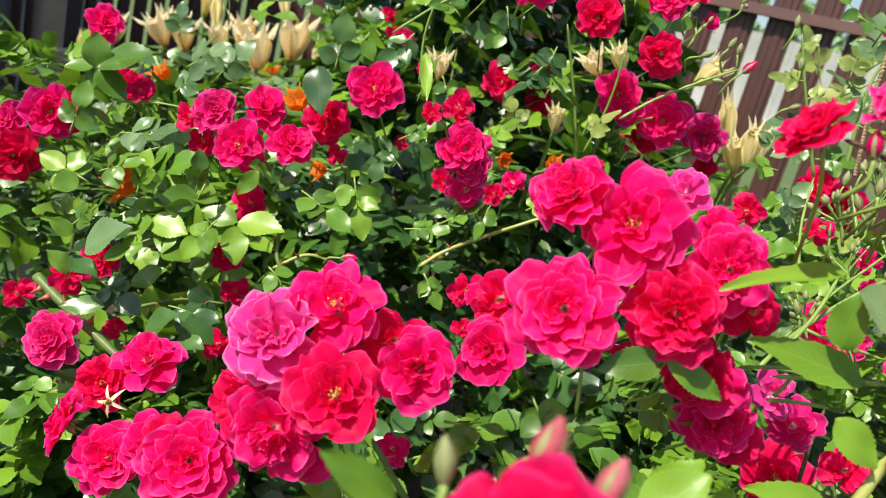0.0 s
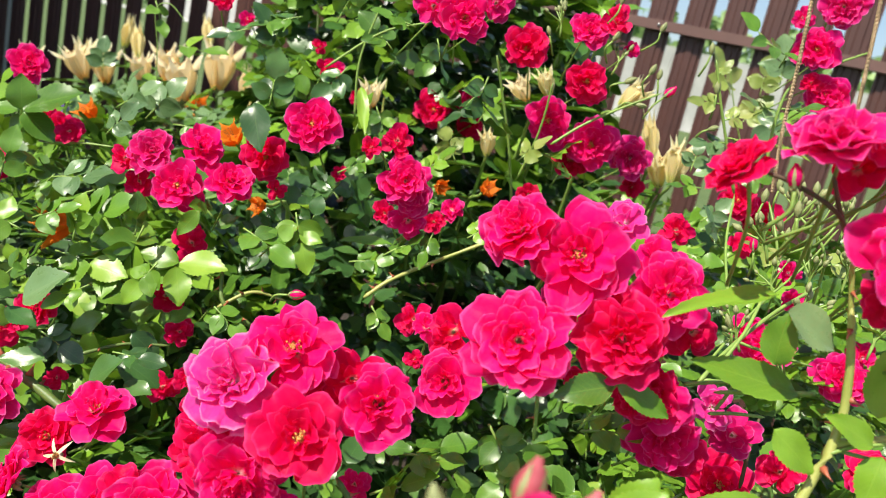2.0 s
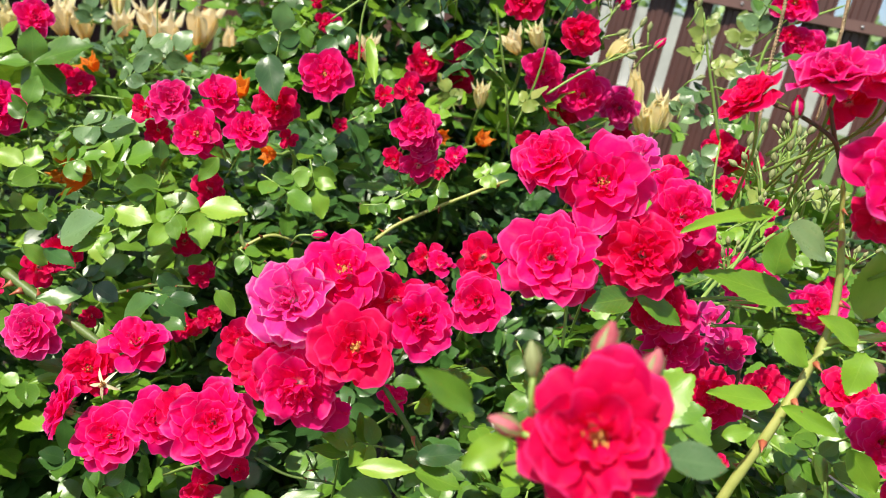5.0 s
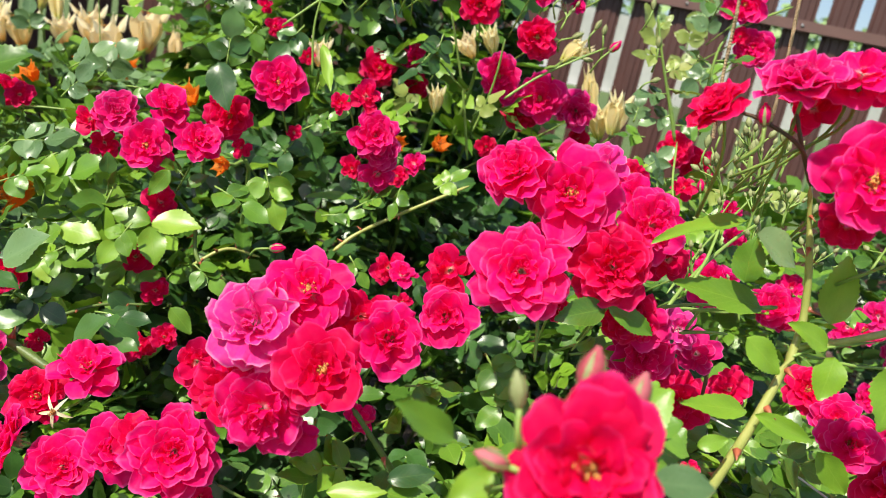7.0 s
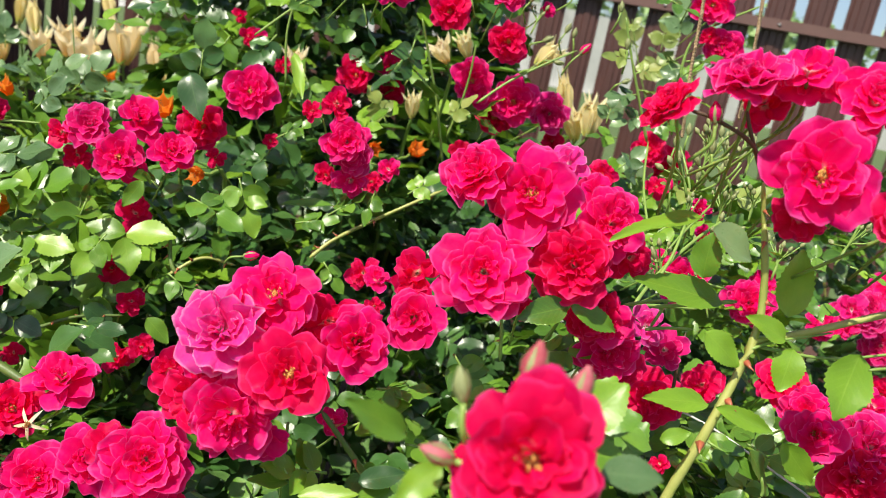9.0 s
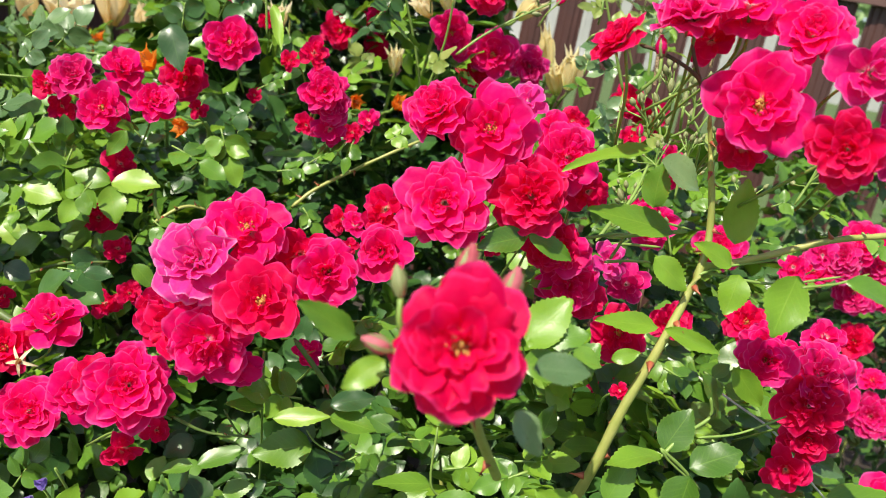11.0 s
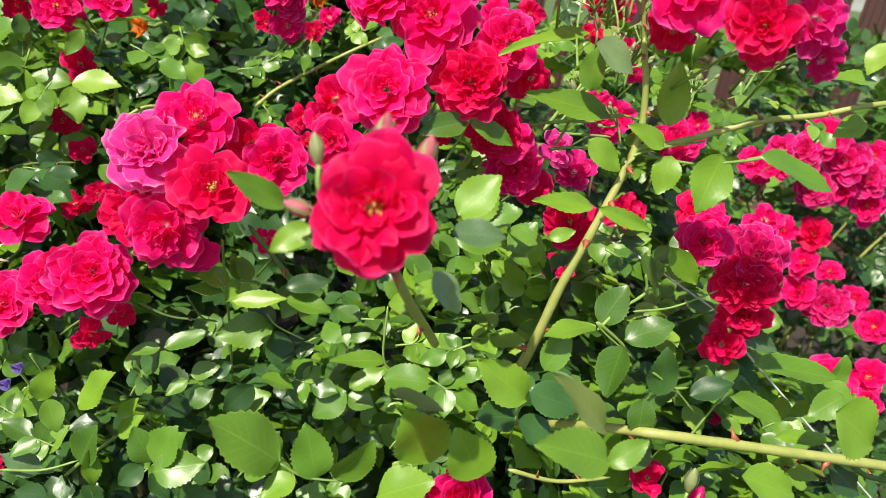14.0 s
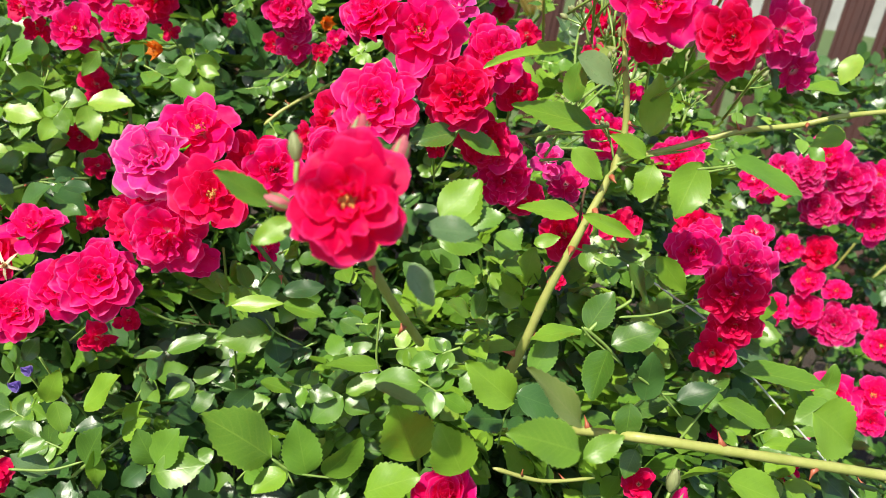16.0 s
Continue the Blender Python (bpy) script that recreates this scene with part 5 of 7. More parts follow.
cane(front, [(0.02, 0.45, 1.074), (0.03, 0.45, 1.059), (0.04, 0.45, 1.048)], 0.0007, 0.0005, TWIG, 0)
cane(front, [(-0.004, 0.465, 1.051), (0.009, 0.465, 1.031), (0.021, 0.465, 1.028)], 0.0009, 0.0006, CANE_DARK, 2)
cane(front, [(0.332, 0.335, 1.072), (0.359, 0.335, 1.055), (0.383, 0.335, 1.034)], 0.0010, 0.0007, TWIG, 0)
cane(front, [(0.319, 0.36, 1.108), (0.351, 0.36, 1.113), (0.386, 0.36, 1.129)], 0.0010, 0.0007, TWIG, 0)
cane(front, [(0.387, 0.335, 1.012), (0.395, 0.335, 1.031), (0.409, 0.335, 1.063)], 0.0012, 0.0008, TWIG, 0)
cane(front, [(0.209, 0.28, 1.029), (0.247, 0.28, 1.018), (0.287, 0.28, 1.02)], 0.0016, 0.0012, CANE, 2)
cane(front, [(0.237, 0.335, 1.045), (0.233, 0.335, 1.031), (0.233, 0.335, 1.004)], 0.0009, 0.0006, TWIG, 0)
cane(front, [(0.282, 0.345, 1.106), (0.293, 0.345, 1.096), (0.322, 0.345, 1.076)], 0.0009, 0.0007, TWIG, 0)
cane(front, [(0.516, 0.31, 1.011), (0.546, 0.31, 0.99), (0.576, 0.31, 0.981)], 0.0028, 0.0021, CANE_DARK, 2)
cane(front, [(0.29, 0.372, 1.224), (0.306, 0.372, 1.231), (0.346, 0.372, 1.241)], 0.0011, 0.0008, TWIG, 0)
cane(front, [(0.309, 0.3, 1.245), (0.333, 0.3, 1.25), (0.352, 0.3, 1.258)], 0.0009, 0.0007, TWIG, 0)
leaf(front, 0.281, 0.4, 1.244, 0.214, 0.4, 1.254, (-0.43, -0.73, 0.53), "light", 0.7, True)
cane(front, [(0.243, 0.38, 1.025), (0.25, 0.37, 1.072), (0.259, 0.367, 1.124), (0.273, 0.366, 1.174), (0.292, 0.375, 1.229), (0.292, 0.38, 1.263), (0.279, 0.38, 1.303)], 0.0042, 0.0020, CANE, 12)
cane(front, [(0.292, 0.375, 1.229), (0.309, 0.376, 1.232), (0.332, 0.372, 1.241), (0.374, 0.362, 1.261), (0.415, 0.355, 1.272), (0.453, 0.345, 1.287), (0.56, 0.335, 1.31)], 0.0027, 0.0018, CANE, 5)
cane(front, [(0.296, 0.375, 1.225), (0.348, 0.37, 1.224), (0.378, 0.345, 1.242)], 0.0012, 0.0008, TWIG, 0)
cane(front, [(0.290, 0.46, 0.930), (0.312, 0.37, 0.996), (0.330, 0.34, 1.014), (0.347, 0.32, 1.025), (0.422, 0.31, 1.02), (0.523, 0.3, 1.011), (0.635, 0.29, 0.999)], 0.0036, 0.0044, CANE, 7)
cane(front, [(0.145, 0.42, 1.18), (0.139, 0.42, 1.211), (0.129, 0.42, 1.225)], 0.0012, 0.0010, TWIG, 3)
cane(front, [(0.334, 0.6, 1.187), (0.397, 0.66, 1.228), (0.455, 0.7, 1.269), (0.475, 0.7, 1.309)], 0.0013, 0.0010, TWIG, 0)
cane(front, [(0.349, 0.62, 1.21), (0.363, 0.6, 1.208), (0.427, 0.6, 1.2)], 0.0016, 0.0012, TWIG, 0)
cane(front, [(0.444, 0.72, 1.237), (0.432, 0.72, 1.279), (0.427, 0.75, 1.316)], 0.0016, 0.0012, TWIG, 0)
cane(front, [(0.476, 0.7, 1.228), (0.456, 0.68, 1.286), (0.432, 0.7, 1.314)], 0.0016, 0.0012, TWIG, 0)
cane(front, [(0.389, 0.7, 1.221), (0.412, 0.78, 1.262), (0.441, 0.85, 1.308)], 0.0015, 0.0012, TWIG, 0)
cane(front, [(0.307, 0.55, 1.189), (0.334, 0.55, 1.191), (0.367, 0.55, 1.192)], 0.0016, 0.0012, TWIG, 0)
cane(front, [(0.245, 0.46, 1.216), (0.271, 0.46, 1.222), (0.302, 0.46, 1.225)], 0.0013, 0.0011, TWIG, 0)
cane(front, [(0.267, 0.46, 1.199), (0.285, 0.46, 1.202), (0.306, 0.46, 1.203)], 0.0013, 0.0011, TWIG, 0)
cane(front, [(0.271, 0.46, 1.202), (0.275, 0.46, 1.212), (0.279, 0.46, 1.224)], 0.0013, 0.0011, TWIG, 0)
cane(front, [(0.275, 0.385, 1.328), (0.254, 0.38, 1.349), (0.229, 0.385, 1.359), (0.216, 0.39, 1.361)], 0.0014, 0.0011, BROWN_STEM, 0)
cane(front, [(0.273, 0.385, 1.328), (0.253, 0.38, 1.353), (0.245, 0.38, 1.367)], 0.0014, 0.0011, BROWN_STEM, 0)
cane(front, [(0.294, 0.385, 1.269), (0.284, 0.385, 1.297), (0.273, 0.385, 1.328)], 0.0017, 0.0014, CANE, 2)
cane(front, [(0.167, 0.4, 0.951), (0.192, 0.42, 0.972), (0.217, 0.45, 0.982)], 0.0026, 0.002, CANE, 4)
cane(front, [(0.149, 0.3, 1.112), (0.109, 0.24, 1.175), (0.091, 0.22, 1.208), (0.083, 0.215, 1.226)], 0.0028, 0.0022, CANE, 5)
cane(front, [(0.082, 0.45, 1.066), (0.056, 0.445, 1.1), (0.038, 0.445, 1.122)], 0.0022, 0.0018, CANE_DARK, 2)
spent_bloom(front, -0.180, 0.615, 1.002, 0.030, (-0.26, -0.91, 0.35))
spray(front, -0.183, 0.62, 0.869, (0.39, 0.13, 0.85), (-0.28, -0.44, 0.86), 0.031, "mid", 5)
spray(front, 0.229, 0.4, 1.078, (-0.5, -0.2, 0.4), (-0.1, -0.5, 0.85), 0.026, "light", 5)
spray(front, 0.209, 0.41, 1.051, (0.6, -0.2, 0.2), (-0.1, -0.5, 0.85), 0.026, "light", 5)
spray(front, 0.233, 0.37, 1.056, (-0.7, -0.2, 0.1), (-0.1, -0.5, 0.85), 0.026, "light", 5)
spray(front, 0.363, 0.4, 1.083, (0.6, -0.2, -0.3), (-0.1, -0.5, 0.85), 0.026, "light", 5)
spray(front, 0.066, 0.49, 1.086, (0.5, -0.2, 0.5), (-0.1, -0.45, 0.88), 0.028, "light", 5)
spray(front, 0.084, 0.5, 1.115, (0.7, -0.2, 0.2), (-0.1, -0.45, 0.88), 0.026, "light", 5)
spray(front, 0.09, 0.5, 1.152, (0.6, -0.1, 0.6), (-0.1, -0.45, 0.88), 0.026, "light", 5)
spray(front, 0.071, 0.47, 1.07, (0.4, -0.3, -0.5), (-0.1, -0.45, 0.88), 0.028, "mid", 5)
spray(front, 0.109, 0.48, 1.081, (0.8, -0.2, 0.1), (-0.1, -0.45, 0.88), 0.027, "light", 5)
spray(front, 0.051, 0.46, 1.066, (-0.6, -0.2, 0.2), (-0.1, -0.45, 0.88), 0.027, "light", 5)
spray(front, 0.132, 0.48, 1.157, (0.5, -0.3, -0.6), (-0.1, -0.45, 0.88), 0.024, "mid", 5)
spray(front, 0.187, 0.46, 1.172, (0.7, -0.2, 0.3), (-0.1, -0.45, 0.88), 0.026, "light", 5)
spray(front, 0.233, 0.47, 1.116, (0.6, -0.3, -0.2), (-0.1, -0.45, 0.88), 0.026, "light", 5)
spray(front, 0.164, 0.47, 1.138, (-0.5, -0.2, -0.4), (-0.1, -0.45, 0.88), 0.026, "mid", 5)
spray(front, -0.143, 0.55, 0.869, (-0.74, 0.27, 0.37), (-0.28, -0.44, 0.86), 0.031, "mid", 5)
spray(front, -0.049, 0.52, 0.917, (0.3, 0.16, 0.83), (-0.28, -0.44, 0.86), 0.028, "deep", 5)
spray(front, 0.007, 0.5, 0.956, (0.73, -0.18, 0.36), (-0.28, -0.44, 0.86), 0.026, "mid", 5)
spray(front, 0.046, 0.48, 0.948, (0.42, -0.5, -0.62), (-0.28, -0.44, 0.86), 0.027, "mid", 5)
spray(front, 0.081, 0.47, 0.973, (0.66, -0.32, -0.02), (-0.28, -0.44, 0.86), 0.025, "mid", 5)
spray(front, 0.152, 0.4, 1.049, (0.83, -0.24, 0.29), (-0.28, -0.44, 0.86), 0.024, "light", 5)
spray(front, 0.169, 0.36, 1.047, (0.68, -0.4, -0.2), (-0.28, -0.44, 0.86), 0.025, "mid", 5)
spray(front, 0.487, 0.36, 1.056, (0.76, -0.38, -0.09), (-0.28, -0.44, 0.86), 0.03, "light", 5)
spray(front, 0.478, 0.36, 0.999, (0.8, -0.07, 0.65), (-0.28, -0.44, 0.86), 0.03, "light", 5)
spray(front, 0.521, 0.34, 1.021, (0.1, 0.24, 0.89), (-0.28, -0.44, 0.86), 0.033, "light", 5)
spray(front, 0.436, 0.4, 1.003, (0.51, -0.01, 0.6), (-0.28, -0.44, 0.86), 0.026, "mid", 5)
spray(front, 0.371, 0.36, 1.009, (-0.35, -0.33, -0.76), (-0.28, -0.44, 0.86), 0.025, "mid", 5)
spray(front, 0.313, 0.45, 1.128, (0.86, -0.4, -0.08), (-0.28, -0.44, 0.86), 0.023, "light", 5)
spray(front, 0.317, 0.42, 1.132, (0.88, -0.49, -0.26), (-0.28, -0.44, 0.86), 0.025, "mid", 5)
spray(front, 0.529, 0.5, 1.241, (0.59, -0.42, -0.31), (-0.28, -0.44, 0.86), 0.022, "mid", 5)
spray(front, 0.197, 0.36, 1.076, (-0.68, -0.02, -0.27), (-0.28, -0.44, 0.86), 0.022, "mid", 5)
spray(front, 0.127, 0.42, 1.06, (0.84, -0.28, 0.2), (-0.28, -0.44, 0.86), 0.023, "mid", 5)
spray(front, 0.103, 0.46, 1.02, (-0.77, -0.04, -0.38), (-0.28, -0.44, 0.86), 0.024, "deep", 5)
spray(front, 0.362, 0.5, 1.08, (0.82, -0.2, 0.38), (-0.28, -0.44, 0.86), 0.023, "light", 5)
spray(front, 0.375, 0.45, 1.117, (0.68, -0.4, -0.2), (-0.28, -0.44, 0.86), 0.024, "light", 5)
spray(front, 0.566, 0.55, 0.986, (0.77, -0.42, -0.18), (-0.28, -0.44, 0.86), 0.027, "mid", 5)
spray(front, 0.511, 0.6, 1.197, (0.85, -0.36, 0.02), (-0.28, -0.44, 0.86), 0.023, "mid", 5)
spray(front, 0.556, 0.6, 1.239, (0.86, -0.4, -0.08), (-0.28, -0.44, 0.86), 0.023, "light", 5)
spray(front, 0.586, 0.7, 1.216, (0.82, -0.16, 0.47), (-0.28, -0.44, 0.86), 0.026, "mid", 5)
panicle(front, 0.435, 0.75, 1.273, 0.025, (-0.19, 0.11, 1), 8, 1)
panicle(front, 0.443, 0.72, 1.3, 0.027, (0, 0.07, 1.04), 9, 2)
panicle(front, 0.43, 0.66, 1.31, 0.026, (-0.1, 0.09, 1.02), 9, 3)
panicle(front, 0.425, 0.62, 1.317, 0.023, (0.09, 0.05, 1.06), 8, 4)
panicle(front, 0.417, 0.68, 1.243, 0.026, (-0.39, 0.15, 0.95), 7, 5)
panicle(front, 0.424, 0.64, 1.262, 0.025, (0.09, 0.05, 1.06), 8, 6)
panicle(front, 0.352, 0.6, 1.212, 0.023, (-0.48, 0.17, 0.93), 6, 7)
panicle(front, 0.428, 0.6, 1.279, 0.024, (0, 0.07, 1.04), 7, 8)
panicle(front, 0.32, 0.52, 1.328, 0.023, (-0.12, 0.06, 1.02), 8, 11)
panicle(front, 0.322, 0.55, 1.299, 0.023, (-0.41, 0.08, 0.95), 7, 12)
panicle(front, 0.367, 0.55, 1.25, 0.022, (0.03, 0.09, 1.03), 7, 13)
panicle(front, 0.473, 0.6, 1.228, 0.026, (0.17, 0.13, 0.95), 8, 14)
panicle(front, 0.497, 0.55, 1.261, 0.027, (0.37, 0.05, 0.89), 8, 15)
panicle(front, 0.374, 0.55, 1.197, 0.024, (-0.32, 0.28, 0.95), 6, 16)
spray(front, 0.433, 0.7, 1.272, (-0.83, 0.15, 0.14), (-0.28, -0.49, 0.82), 0.024, "young", 5)
spray(front, 0.445, 0.66, 1.277, (0.71, -0.19, 0.38), (-0.28, -0.49, 0.82), 0.024, "young", 5)
spray(front, 0.398, 0.68, 1.24, (-0.65, -0.05, -0.4), (-0.28, -0.49, 0.82), 0.024, "light", 5)
spray(front, 0.442, 0.62, 1.247, (0.79, -0.34, -0.09), (-0.28, -0.49, 0.82), 0.025, "light", 5)
cane(front, [(0.346, 0.52, 1.119), (0.343, 0.52, 1.152), (0.349, 0.53, 1.176)], 0.0016, 0.0012, BROWN_STEM, 0)
cane(front, [(-0.1, 0.5, 0.846), (-0.081, 0.49, 0.873), (-0.053, 0.48, 0.906)], 0.0018, 0.0012, TWIG, 1)
rose(front, 0.03, 0.48, 1.155, 0.039, (0.15, -0.93, 0.33), "red", "open")
rose(front, -0.039, 0.475, 1.132, 0.034, (-0.4, -0.84, 0.35), "hot", "open")
rose(front, 0.175, 0.455, 1.26, 0.042, (-0.32, -0.92, 0.22), "red", "open")
rose(front, 0.153, 0.46, 1.255, 0.034, (-0.56, -0.76, 0.33), "hot", "open")
rose(front, 0.234, 0.45, 1.254, 0.035, (-0.09, -0.99, 0.09), "red", "open")
rose(front, -0.103, 0.52, 1.044, 0.037, (0.13, -0.69, 0.71), "red", "open")
spray(front, -0.131, 0.5, 0.85, (0.5, 0.06, 0.78), (-0.27, -0.45, 0.85), 0.031, "mid", 5)
spray(front, -0.103, 0.5, 0.875, (-0.73, 0.21, 0.29), (-0.27, -0.45, 0.85), 0.031, "mid", 5)
spray(front, -0.038, 0.48, 0.859, (0.61, 0, 0.7), (-0.27, -0.45, 0.85), 0.032, "mid", 5)
spray(front, -0.016, 0.5, 0.881, (-0.56, 0.29, 0.6), (-0.27, -0.45, 0.85), 0.03, "light", 5)
spray(front, 0.046, 0.45, 0.882, (0.41, 0.04, 0.67), (-0.27, -0.45, 0.85), 0.03, "mid", 5)
spray(front, -0.16, 0.56, 0.868, (0.52, -0.02, 0.59), (-0.27, -0.45, 0.85), 0.03, "light", 5)
spray(front, -0.078, 0.52, 0.897, (0.63, -0.12, 0.43), (-0.27, -0.45, 0.85), 0.029, "mid", 5)
spray(front, 0.093, 0.42, 0.9, (-0.38, 0.32, 0.81), (-0.27, -0.45, 0.85), 0.031, "mid", 5)
spray(front, 0.162, 0.4, 0.951, (0.41, 0.08, 0.76), (-0.27, -0.45, 0.85), 0.028, "deep", 5)
cane(front, [(0.291, 0.4, 1.246), (0.268, 0.41, 1.238), (0.243, 0.42, 1.229)], 0.0016, 0.0013, TWIG, 0)
cane(front, [(0.276, 0.5, 1.204), (0.302, 0.52, 1.227), (0.346, 0.55, 1.253), (0.393, 0.58, 1.273)], 0.0017, 0.0013, TWIG, 0)
cane(front, [(0.287, 0.5, 1.218), (0.31, 0.52, 1.243), (0.333, 0.55, 1.266)], 0.0015, 0.0012, TWIG, 0)
cane(front, [(0.294, 0.36, 1.091), (0.31, 0.365, 1.106), (0.331, 0.37, 1.119), (0.327, 0.37, 1.135)], 0.0015, 0.0011, TWIG, 0)
cane(front, [(0.292, 0.36, 1.098), (0.315, 0.36, 1.082), (0.334, 0.36, 1.065)], 0.0015, 0.0011, TWIG, 0)
cane(front, [(0.345, 0.35, 1.031), (0.36, 0.35, 1.044), (0.382, 0.35, 1.047)], 0.0015, 0.0011, TWIG, 0)

rose(middle, -0.116, 0.8, 0.998, 0.029, (0.25, -0.87, 0.42), "red", "cup")
rose(middle, -0.143, 0.82, 0.975, 0.038, (0.01, -0.91, 0.41), "red", "open")
rose(middle, -0.131, 0.8, 1.05, 0.032, (0.34, -0.87, 0.37), "red", "semi")
rose(middle, -0.162, 0.86, 1.064, 0.042, (-0.08, -0.92, 0.39), "red", "open")
rose(middle, -0.141, 0.85, 1.133, 0.042, (0.08, -0.89, 0.44), "red", "semi")
rose(middle, -0.283, 0.82, 1.043, 0.046, (-0.03, -0.95, 0.32), "red", "open")
rose(middle, -0.16, 0.83, 1.197, 0.057, (0.11, -0.94, 0.34), "hot", "open")
rose(middle, -0.194, 0.85, 1.223, 0.052, (0.01, -0.85, 0.53), "magenta", "full")
rose(middle, -0.22, 0.85, 1.211, 0.034, (-0.21, -0.97, 0.1), "red", "cup")
rose(middle, -0.147, 0.86, 1.236, 0.053, (0.26, -0.72, 0.64), "hot", "semi")
rose(middle, -0.11, 0.84, 1.209, 0.053, (0.23, -0.71, 0.66), "hot", "semi")
rose(middle, -0.206, 0.86, 1.187, 0.033, (0.18, -0.96, 0.19), "red", "open")
rose(middle, -0.33, 1, 1.199, 0.034, (0.39, -0.85, 0.35), "red", "open")
rose(middle, -0.416, 1.08, 1.26, 0.052, (0.29, -0.82, 0.49), "hot", "semi")
rose(middle, -0.373, 0.9, 1.171, 0.049, (0.21, -0.96, 0.19), "red", "open")
rose(middle, -0.356, 1.06, 1.192, 0.045, (0.42, -0.91, 0.01), "red", "open")
rose(middle, -0.384, 1.06, 1.193, 0.044, (0.44, -0.9, 0.01), "red", "open")
rose(middle, -0.38, 0.88, 1.172, 0.062, (0.48, -0.82, 0.31), "hot", "open")
rose(middle, -0.404, 0.86, 1.121, 0.059, (0.29, -0.95, 0.12), "dark", "open")
rose(middle, -0.427, 0.88, 1.15, 0.05, (0.14, -0.92, 0.38), "magenta", "open")
rose(middle, -0.262, 0.68, 1.012, 0.056, (-0.2, -0.85, 0.45), "magenta", "full")
rose(middle, -0.28, 0.74, 1.052, 0.040, (0.37, -0.85, 0.38), "red", "open")
rose(middle, -0.221, 0.72, 1.017, 0.022, (0.3, -0.85, 0.43), "red", "open")
rose(middle, -0.327, 0.74, 1.019, 0.033, (0.41, -0.82, 0.4), "red", "open")
rose(middle, -0.037, 0.855, 1.285, 0.062, (-0.03, -0.97, 0.24), "hot", "open")
rose(middle, -0.084, 0.9, 1.234, 0.057, (-0.12, -0.99, -0.09), "red", "open")
rose(middle, -0.067, 0.9, 1.199, 0.024, (0.02, -0.98, 0.18), "red", "cup")
rose(middle, -0.003, 1.1, 1.198, 0.024, (-0.04, -0.99, 0.15), "red", "cup")
rose(middle, 0.028, 0.8, 1.281, 0.025, (-0.48, -0.87, 0.11), "red", "cup")
rose(middle, 0.052, 0.8, 1.293, 0.034, (0.04, -0.95, 0.31), "red", "cup")
rose(middle, 0.067, 0.79, 1.256, 0.052, (0.13, -0.95, 0.27), "hot", "full")
rose(middle, 0.076, 0.795, 1.24, 0.048, (0.16, -0.98, -0.06), "magenta", "semi")
rose(middle, 0.079, 0.8, 1.215, 0.043, (0.02, -0.97, -0.23), "hot", "open")
rose(middle, 0.057, 0.85, 1.207, 0.029, (-0.11, -0.98, 0.18), "red", "open")
rose(middle, 0.136, 0.9, 1.216, 0.033, (-0.04, -0.89, 0.46), "hot", "open")
rose(middle, 0.118, 0.9, 1.198, 0.029, (-0.17, -0.97, 0.18), "red", "open")
rose(middle, 0.102, 0.75, 1.127, 0.037, (-0.38, -0.86, 0.34), "red", "open")
rose(middle, 0.112, 0.72, 1.131, 0.032, (-0.1, -0.51, 0.85), "hot", "open")
bud(middle, -0.022, 0.72, 1.139, 0.015, (0.9, -0.32, 0.29), "hot")
leaf(middle, -0.145, 0.82, 1.118, -0.189, 0.82, 1.125, (-0.3, -0.59, 0.75), "light", 0.88, False)
leaf(middle, -0.25, 0.7, 1.098, -0.215, 0.69, 1.132, (-0.1, -0.7, 0.7), "grey", 1.00, False)
leaf(middle, -0.264, 0.7, 1.087, -0.233, 0.69, 1.076, (-0.1, -0.7, 0.7), "deep", 1.00, False)
leaf(middle, -0.26, 0.7, 1.072, -0.278, 0.69, 1.093, (-0.1, -0.7, 0.7), "mid", 0.90, False)
leaf(middle, -0.263, 0.7, 1.108, -0.28, 0.69, 1.122, (-0.1, -0.7, 0.7), "light", 0.90, False)
leaf(middle, -0.226, 0.7, 1.046, -0.265, 0.69, 1.044, (-0.1, -0.7, 0.7), "deep", 0.70, False)
leaf(middle, -0.186, 0.7, 1.028, -0.159, 0.69, 1.06, (-0.1, -0.7, 0.7), "deep", 1.00, False)
leaf(middle, -0.155, 0.7, 1.033, -0.127, 0.69, 1.029, (-0.1, -0.7, 0.7), "deep", 1.00, False)
leaf(middle, -0.222, 0.7, 0.968, -0.262, 0.69, 0.974, (-0.1, -0.7, 0.7), "mid", 0.50, False)
leaf(middle, -0.226, 0.7, 0.961, -0.266, 0.69, 0.954, (-0.1, -0.7, 0.7), "light", 0.45, False)
leaf(middle, -0.198, 0.7, 0.993, -0.215, 0.69, 0.974, (-0.1, -0.7, 0.7), "light", 0.60, False)
leaf(middle, -0.144, 0.815, 1.119, -0.094, 0.8, 1.128, (-0.3, -0.59, 0.75), "light", 0.84, False)
leaf(middle, -0.144, 0.8, 1.12, -0.132, 0.785, 1.083, (-0.3, -0.59, 0.75), "light", 1.06, False)
leaf(middle, -0.148, 0.82, 1.111, -0.192, 0.82, 1.088, (-0.3, -0.59, 0.75), "light", 0.88, False)
leaf(middle, -0.168, 0.84, 1.069, -0.197, 0.84, 1.049, (-0.3, -0.59, 0.75), "mid", 0.97, False)
leaf(middle, -0.133, 0.82, 1.178, -0.15, 0.81, 1.15, (-0.3, -0.59, 0.75), "light", 0.79, False)
leaf(middle, -0.17, 0.85, 1.16, -0.17, 0.86, 1.173, (-0.3, -0.59, 0.75), "light", 1.06, False)
